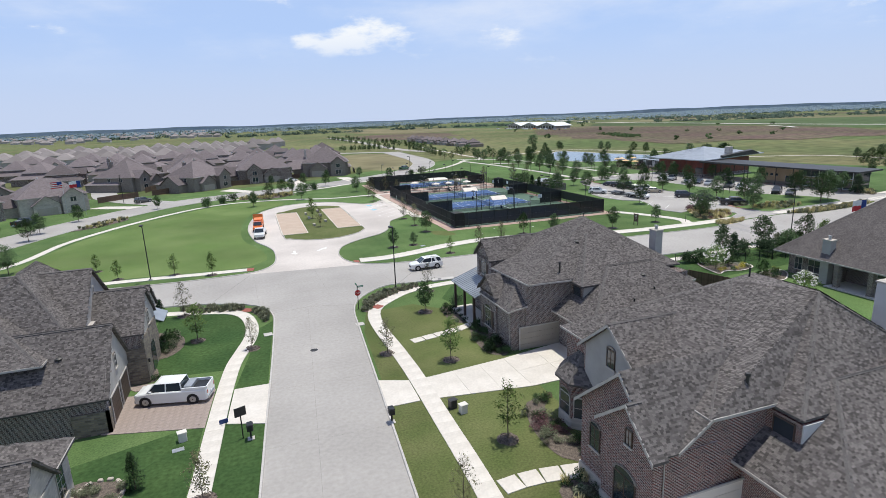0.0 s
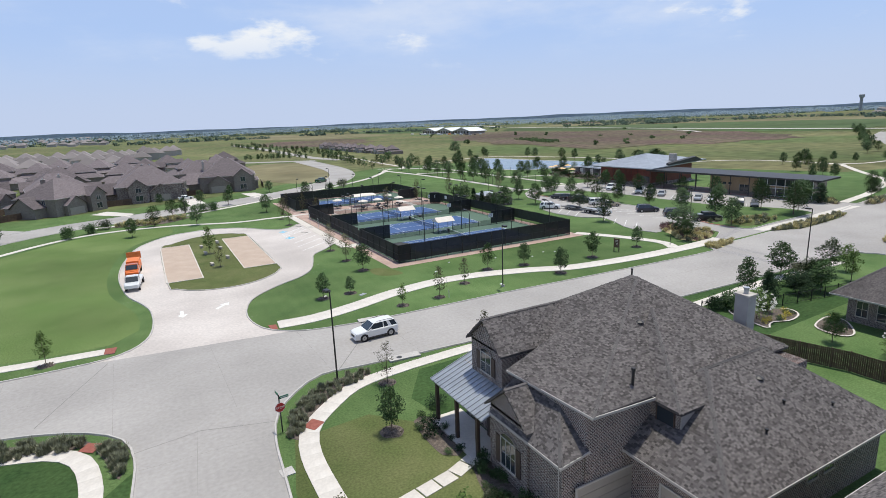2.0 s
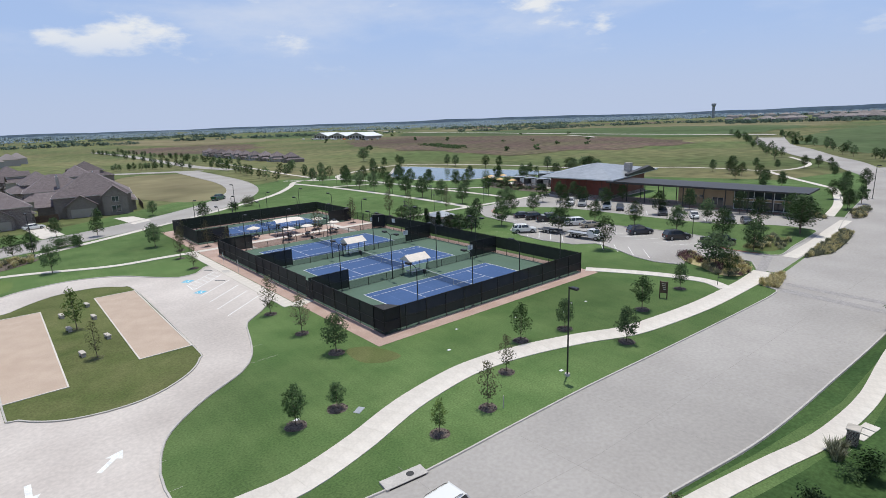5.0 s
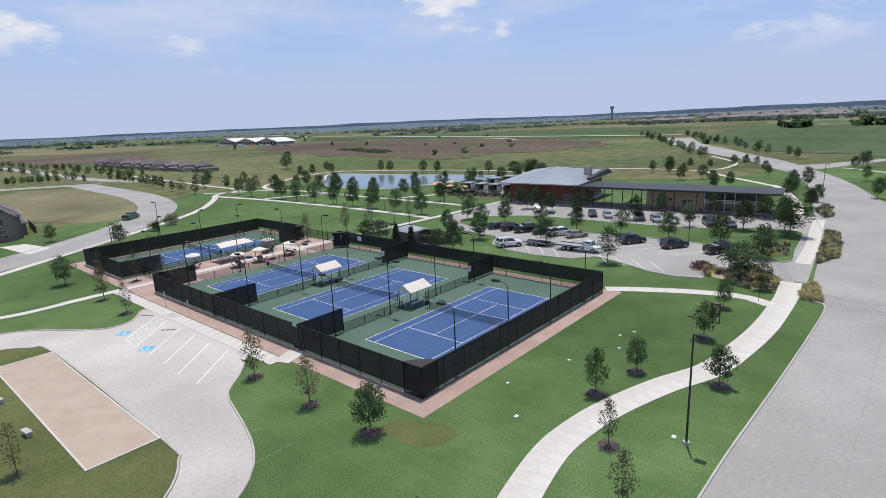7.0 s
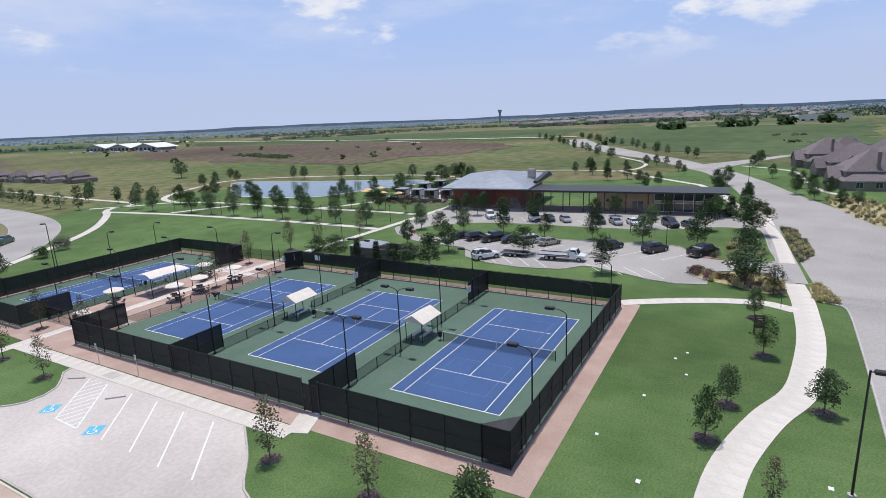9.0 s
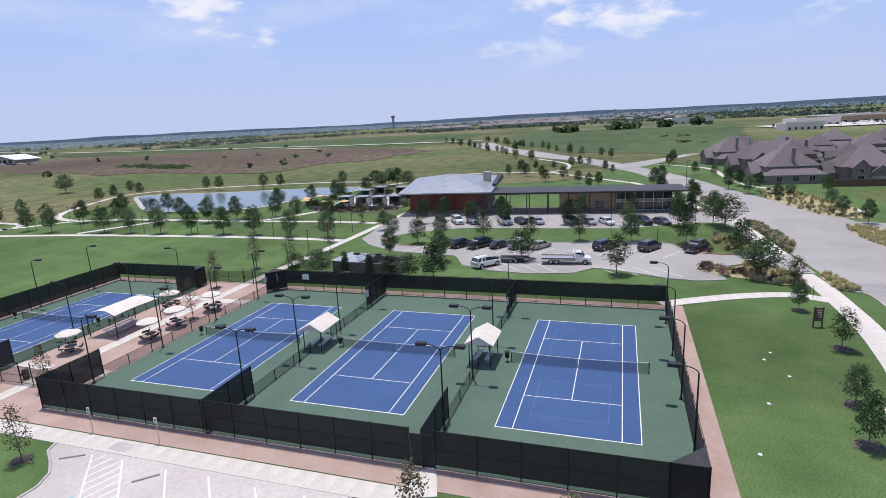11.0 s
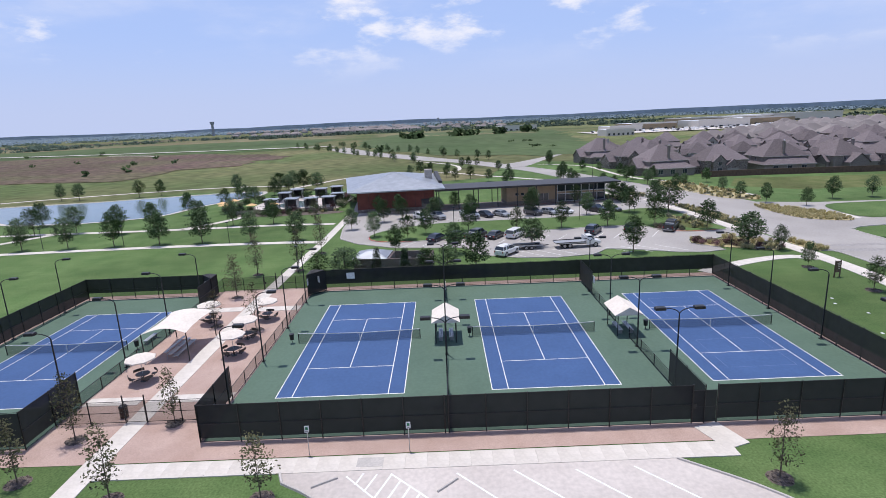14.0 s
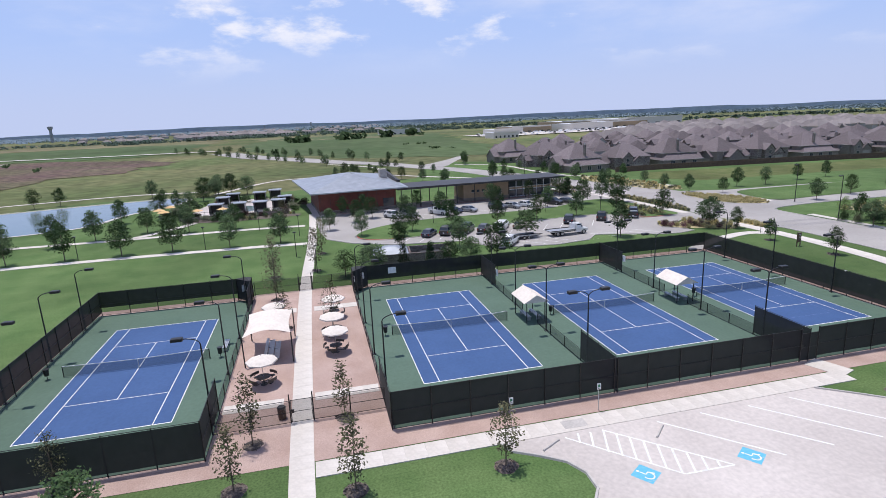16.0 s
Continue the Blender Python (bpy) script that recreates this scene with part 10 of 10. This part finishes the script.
def water_tower(x, y, h, label):
    z = ground_height(x, y)
    t = thing("water_tower", pose(x, y, z), label, "water tower", "water towers")
    mat = bpy.data.materials.get("tower_concrete") or material("tower_concrete", (0.33, 0.35, 0.38), None, 0.2, 0.9)
    part("stem", Geo().tube((0, 0, -1), (0, 0, h * 0.80), h * 0.095, h * 0.085, 14), mat, t)
    part("tank", Geo().tube((0, 0, h * 0.76), (0, 0, h * 0.86), h * 0.09, h * 0.15, 18).tube((0, 0, h * 0.86), (0, 0, h * 0.98), h * 0.15, h * 0.16, 18).tube((0, 0, h * 0.98), (0, 0, h), h * 0.16, h * 0.10, 18), mat, t)



water_tower(1960, 935.5, 48 - ground_height(1960, 935.5), "tall distant water tower on a single stem")
water_tower(2300, 330, 25, "distant water tower near the skyline"), water_tower(2600, 150, 27, "distant water tower near the skyline")


def school():
    """Long white-roofed building in the fields."""
    t = thing("school_building", pose(470, 850, ground_height(470, 850), 0, 0, 0), "long white-roofed building with gables, still under construction", "building")
    for i in range(3):
        y = -58 + 58 * i
        R, W = Roof(), Geo()
        W.box(-14, y - 24, -1, 14, y + 24, 4.6)
        R.gable(-14, y - 26, 14, y + 26, 4.6, 0.20, "x", W, 1.5)
        part("wall", W, stucco, t), part("roof", R.geo(0.4), white_metal, t, "bright white metal roof")
        for k in range(5):
            part("window", Geo().box(-14.3, y - 20 + 9 * k, 1, -14.0, y - 15 + 9 * k, 4.5), dark_glass, t)
    part("link", Geo().box(-10, -60, -1, 10, 60, 5), brick_red, t)
    part("link_roof", Geo().box(-11, -60, 5, 11, 60, 5.6), white_metal, t)
    r = random.Random(4)
    for i in range(26):
        y = -90 + 12 * i + r.uniform(-3, 3)
        b = thing("site_vehicle", pose(440 + r.uniform(-20, 10), 700 + 8.5 * i, ground_height(440, 700 + 8.5 * i) + 0.3, 0, 0, r.uniform(0, 180)), "small pale site vehicle or stack of material", "vehicle", "site clutter")
        part("body", Geo().soft_box(-2.4, -1.1, 0, 2.4, 1.1, 1.5, 0.3), r.choice((sign_white, dark_steel, grey_metal, orange_paint)), b)


school()


def shops():
    r = random.Random(6)
    for i, (x, y, w, d, h) in enumerate(((700, -110, 40, 60, 8), (690, -190, 40, 70, 9), (640, -60, 26, 40, 7), (760, -280, 50, 80, 9), (560, -30, 18, 30, 6), (930, 20, 40, 60, 8), (800, -250, 60, 130, 11), (900, -410, 60, 150, 11))):
        t = thing("shop_building", pose(x, y, ground_height(x, y), 0, 0, 12), "low pale flat-roofed retail building", "building", "retail buildings")
        part("wall", Geo().box(-w / 2, -d / 2, -2, w / 2, d / 2, h), cream_paint if i % 3 else tan_panel, t)
        part("roof", Geo().box(-w / 2 + 0.4, -d / 2 + 0.4, h, w / 2 - 0.4, d / 2 - 0.4, h + 0.15), white_metal, t)
        part("parapet", Geo().box(-w / 2 - 0.3, -d / 2 - 0.3, h - 1, -w / 2, d / 2 + 0.3, h + 0.9), cream_paint, t)
        for k in range(6):
            part("window", Geo().box(-w / 2 - 0.1, -d / 2 + d * (k + 0.2) / 6, 0.5, -w / 2 - 0.02, -d / 2 + d * (k + 0.6) / 6, 2.6), dark_glass, t)
    g = Geo()
    for _ in range(420):       # roofs of the towns near the horizon
        a, d = radians(r.choice((r.uniform(-6, 22), r.uniform(95, 112), r.uniform(4, 14)))), r.uniform(1250, 2600)
        x, y = 80 + d * math.cos(a), 120 + d * math.sin(a)
        z, w, l, h = ground_height(x, y), r.uniform(6, 9), r.uniform(7, 12), r.uniform(4, 6)
        g.box(x - w, y - l, z - 1, x + w, y + l, z + h, 1)
        g.hull([(x - w - 0.5, y - l - 0.5, z + h), (x + w + 0.5, y - l - 0.5, z + h), (x + w + 0.5, y + l + 0.5, z + h), (x - w - 0.5, y + l + 0.5, z + h)], [(x - 0.5, y - 3, z + h + 4), (x + 0.5, y - 3, z + h + 4), (x + 0.5, y + 3, z + h + 4), (x - 0.5, y + 3, z + h + 4)])
    spots = [(367 + 26 * r0 + r.uniform(-3, 3), 62 - 19 * i - 3 * r0 + r.uniform(-3, 3)) for r0 in range(10) for i in range(27)]
    spots = [p for p in spots if p[1] <= 70 - 0.88 * (p[0] - 262)]
    spots += [(-230 + 26 * i + 8 * r0 + r.uniform(-4, 4), 408 + 28 * r0 + 3 * i + r.uniform(-4, 4)) for r0 in range(8) for i in range(9)]
    for x, y in spots:          # the far rows of both estates
        z, w, l, h = ground_height(x, y), r.uniform(5.5, 7.5), r.uniform(6, 8), r.uniform(3.5, 5.5)
        g.box(x - w, y - l, z - 1, x + w, y + l, z + h, 1)
        g.hull([(x - w - 0.5, y - l - 0.5, z + h), (x + w + 0.5, y - l - 0.5, z + h), (x + w + 0.5, y + l + 0.5, z + h), (x - w - 0.5, y + l + 0.5, z + h)], [(x - 0.6, y - 2, z + h + 4.4), (x + 0.6, y - 2, z + h + 4.4), (x + 0.6, y + 2, z + h + 4.4), (x - 0.6, y + 2, z + h + 4.4)])
        g.hull([(x - w - 1.5, y - 2.6, z + 2.6), (x - w + 3, y - 2.6, z + 2.6), (x - w + 3, y + 2.6, z + 2.6), (x - w - 1.5, y + 2.6, z + 2.6)], [(x - w - 1.4, y - 0.1, z + 6), (x - w + 4, y - 0.1, z + 6), (x - w + 4, y + 0.1, z + 6), (x - w - 1.4, y + 0.1, z + 6)])
    # roof and wall colours are paled here to paint in the haze
    solid("far_houses", g, [material("hazy_roofs", (0.20, 0.175, 0.17), (0.26, 0.23, 0.22), 0.05, 0.95, island=0.2), material("hazy_walls", (0.36, 0.33, 0.31), (0.44, 0.41, 0.39), 0.05, 0.95, island=0.2)], "distant housing estates near the horizon", "houses", kind="stuff")


shops()
g = Geo()
for pts, w in (([(560, 250), (575, 420), (640, 700), (760, 1100), (1000, 1700)], 5), ([(500, 398), (522, 424), (548, 470)], 2.5)):
    P = even(curve(pts, 20), 25)
    a, b = offset(P, w), offset(P, -w)
    for i in range(len(P) - 1):
        g.face([(p.x, p.y, ground_height(p.x, p.y) + 0.9) for p in (b[i], b[i + 1], a[i + 1], a[i])])
solid("farm_track", g, walk_concrete, "pale tracks across the open fields", "road", kind="structure")


g = Geo()
P = even(curve([(618, -20), (632, -110), (655, -210), (700, -320)], 20), 25)
a, b = offset(P, 38), offset(P, -38)
for i in range(len(P) - 1):
    g.face([(p.x, p.y, ground_height(p.x, p.y) + 0.9) for p in (b[i], b[i + 1], a[i + 1], a[i])])
solid("far_car_park", g, walk_concrete, "pale paved car park before the retail buildings", "car park", kind="structure")
g, rc = Geo(), random.Random(12)
for i in range(170):          # cars standing in rows before the shops
    p = P[i % (len(P) - 1)].lerp(P[i % (len(P) - 1) + 1], rc.random()) + Vector((rc.choice((-30, -18, -6, 8, 22, 32)), 0))
    z = ground_height(p.x, p.y) + 0.9
    g.soft_box(p.x - 2.2, p.y - 0.9, z + 0.2, p.x + 2.2, p.y + 0.9, z + 0.9, 0.2, 0 if i % 3 else 1).soft_box(p.x - 1.3, p.y - 0.8, z + 0.85, p.x + 1.2, p.y + 0.8, z + 1.5, 0.25, 0 if i % 3 else 1)
solid("parked_cars", g, [sign_white, dark_steel], "rows of small parked cars far off by the shops", "cars", kind="stuff")


# ---- planting at the park entrance, medians and verges ----
def planted(pts, kinds, n, smin, smax, bed=mulch, label="mulched roadside planting bed", seed=1, z=0.06):
    r = random.Random(seed)
    poly = [(p.x, p.y) for p in curve(pts, 1.0, True)]
    flat("planting_bed", poly, z, bed, label, "flower bed")
    xs, ys = [p[0] for p in poly], [p[1] for p in poly]
    k = 0
    while k < n:
        p = (r.uniform(min(xs), max(xs)), r.uniform(min(ys), max(ys)))
        if inside(p, poly):
            shrub(r.choice(kinds), p[0], p[1], r.uniform(smin, smax), z)
            k += 1


planted([(93.2, 99.2), (96.2, 102.4), (99.2, 101.4), (97.6, 99), (100.2, 94.8), (98.5, 92.6), (94.4, 90.6), (90.6, 90.8), (89.8, 93.2), (92.0, 96.6)], ("tuft", "sage", "tuft", "purple", "tuft"), 90, 0.6, 1.2, straw, seed=2)
for x, y in ((94, 99.8), (95.6, 101.4), (96.4, 99.6), (97.6, 101.2), (95, 98), (96.6, 102)):
    shrub("purple", x, y, 1.3, 0.06)
planted([(95.0, 87.4), (95.2, 86.4), (92.2, 85.3), (88.8, 84.9), (88.2, 86.4), (89, 87.2)], ("tuft",), 40, 0.7, 1.0, straw, seed=4)
planted([(108.6, 87.9), (111.9, 86.4), (114.8, 85.5), (129.2, 86.7), (136.8, 88.7), (134.6, 89.4), (122, 88.7)], ("tuft", "green_tuft"), 170, 0.6, 0.95, dry_grass, "roadside oval of yellow-green ornamental grass", 5, 0.1)
planted([(107.6, 103.4), (111.6, 103.3), (111.4, 99.6), (107.2, 99.2)], ("purple", "sage"), 20, 0.7, 1.1, seed=6, z=0.12)
planted([(109, 97.5), (118, 98.2), (121.5, 96.4), (120, 93.4), (109.5, 92.6)], ("tuft", "green_tuft", "sage"), 50, 0.6, 1.1, dry_grass, "rough bed of grasses under the trees", 16, 0.12)
planted([(151.2, 92.0), (152.4, 90.4), (156, 90.4), (167.8, 93.0), (161.7, 94.4)], ("tuft", "sage"), 46, 0.8, 1.2, seed=15)
planted([(110.3, 64.8), (120, 64.2), (131, 70.0), (129, 73.2), (117, 73.2), (112, 70.5)], ("tuft",), 420, 0.5, 0.75, straw, "median of tall dry ornamental grass", 7, 0.08)
planted([(150, 75.0), (141.5, 71.5), (139.6, 66), (152, 65), (165, 66.8), (178, 69.8), (183, 74.5), (172, 78.4)], ("tuft", "tuft", "sage"), 190, 0.7, 1.1, straw, "broad bed of tan ornamental grass beside the road", 8)
planted([(92.0, 55), (96.5, 60), (98, 57), (99, 48), (94, 46)], ("tuft", "sage"), 40, 0.8, 1.3, seed=9, bed=straw)
planted([(146.5, 95.5), (150, 97), (152, 101), (148, 100.5)], ("tuft", "sage", "green"), 24, 0.8, 1.2, seed=10, z=0.12)
for i in range(46):          # bushes round the pool terrace
    a = 2 * math.pi * i / 46
    shrub(("green", "sage", "dark", "green", "purple")[i % 5], 163 + 15.5 * math.cos(a) + rnd.uniform(-2, 2), 188 + 16.5 * math.sin(a) + rnd.uniform(-2, 2), rnd.uniform(1.6, 2.8))
planted([(145, 172), (149, 174), (149, 196), (145.5, 198), (143.5, 184)], ("sage", "green", "tuft", "purple"), 46, 0.8, 1.4, seed=11)
planted([(-38, 150), (-33, 152), (-28, 161), (-31, 163)], ("tuft", "green_tuft"), 40, 0.7, 1.1, seed=12)
planted([(-2.1, 183.5), (2.5, 187.3), (11.0, 188.4), (15.9, 187.4), (9.5, 180.8), (3.0, 181.4)], ("tuft", "tuft", "sage"), 70, 0.9, 1.4, seed=13)
for x, y in ((-6.4, 177.7), (-3.2, 181.7), (-10, 173.5), (19.7, 196.1), (22.3, 195.7), (70, 224), (64, 219)):
    shrub(rnd.choice(("big_sage", "big_green")), x, y, 3.4)
# median in the side road: mown strip with trees
flat("median_lawn", curve([(112, 60), (118, 61.5), (128, 58), (129.5, 44), (129, 20), (122, -20), (116, -18), (113.6, 20), (112.6, 48)], 2.5, True), 0.11, grass, "mown green median strip", "lawn")
# wall along the far estate
bw = thing("estate_wall", Matrix(), "brown masonry wall along the housing estate", "wall")
for a, b in (((188.6, 58), (188.9, 38)), ((188.9, 38), (183, -20)), ((183, -20), (174, -70)), ((174, -70), (163, -130))):
    d = Vector((b[0] - a[0], b[1] - a[1]))
    s = part("wall_panel", Geo().box(0, -0.15, -0.05, d.length, 0.15, 2.0), wood_fence, bw)
    s.matrix_local = pose(a[0], a[1], 0, 0, 0, math.degrees(math.atan2(d.y, d.x)))
# red-painted fire kerbs
for pts in ([(107.0, 102.2), (106.0, 98.8), (106.0, 95.5), (106.3, 93.4)], [(106.7, 151), (107.5, 156.6), (109.6, 159.3), (112.6, 160)], [(141.2, 163), (144, 134), (147, 104)]):
    P = even(curve(pts, 0.5), 1.0)
    g = Geo()
    ribbon(g, P, -0.12, 0.12, 0.155)
    solid("fire_kerb", g, paint_red, "kerb painted red along the fire lane", "kerb", kind="structure")


finish_tufts()
build_walks()
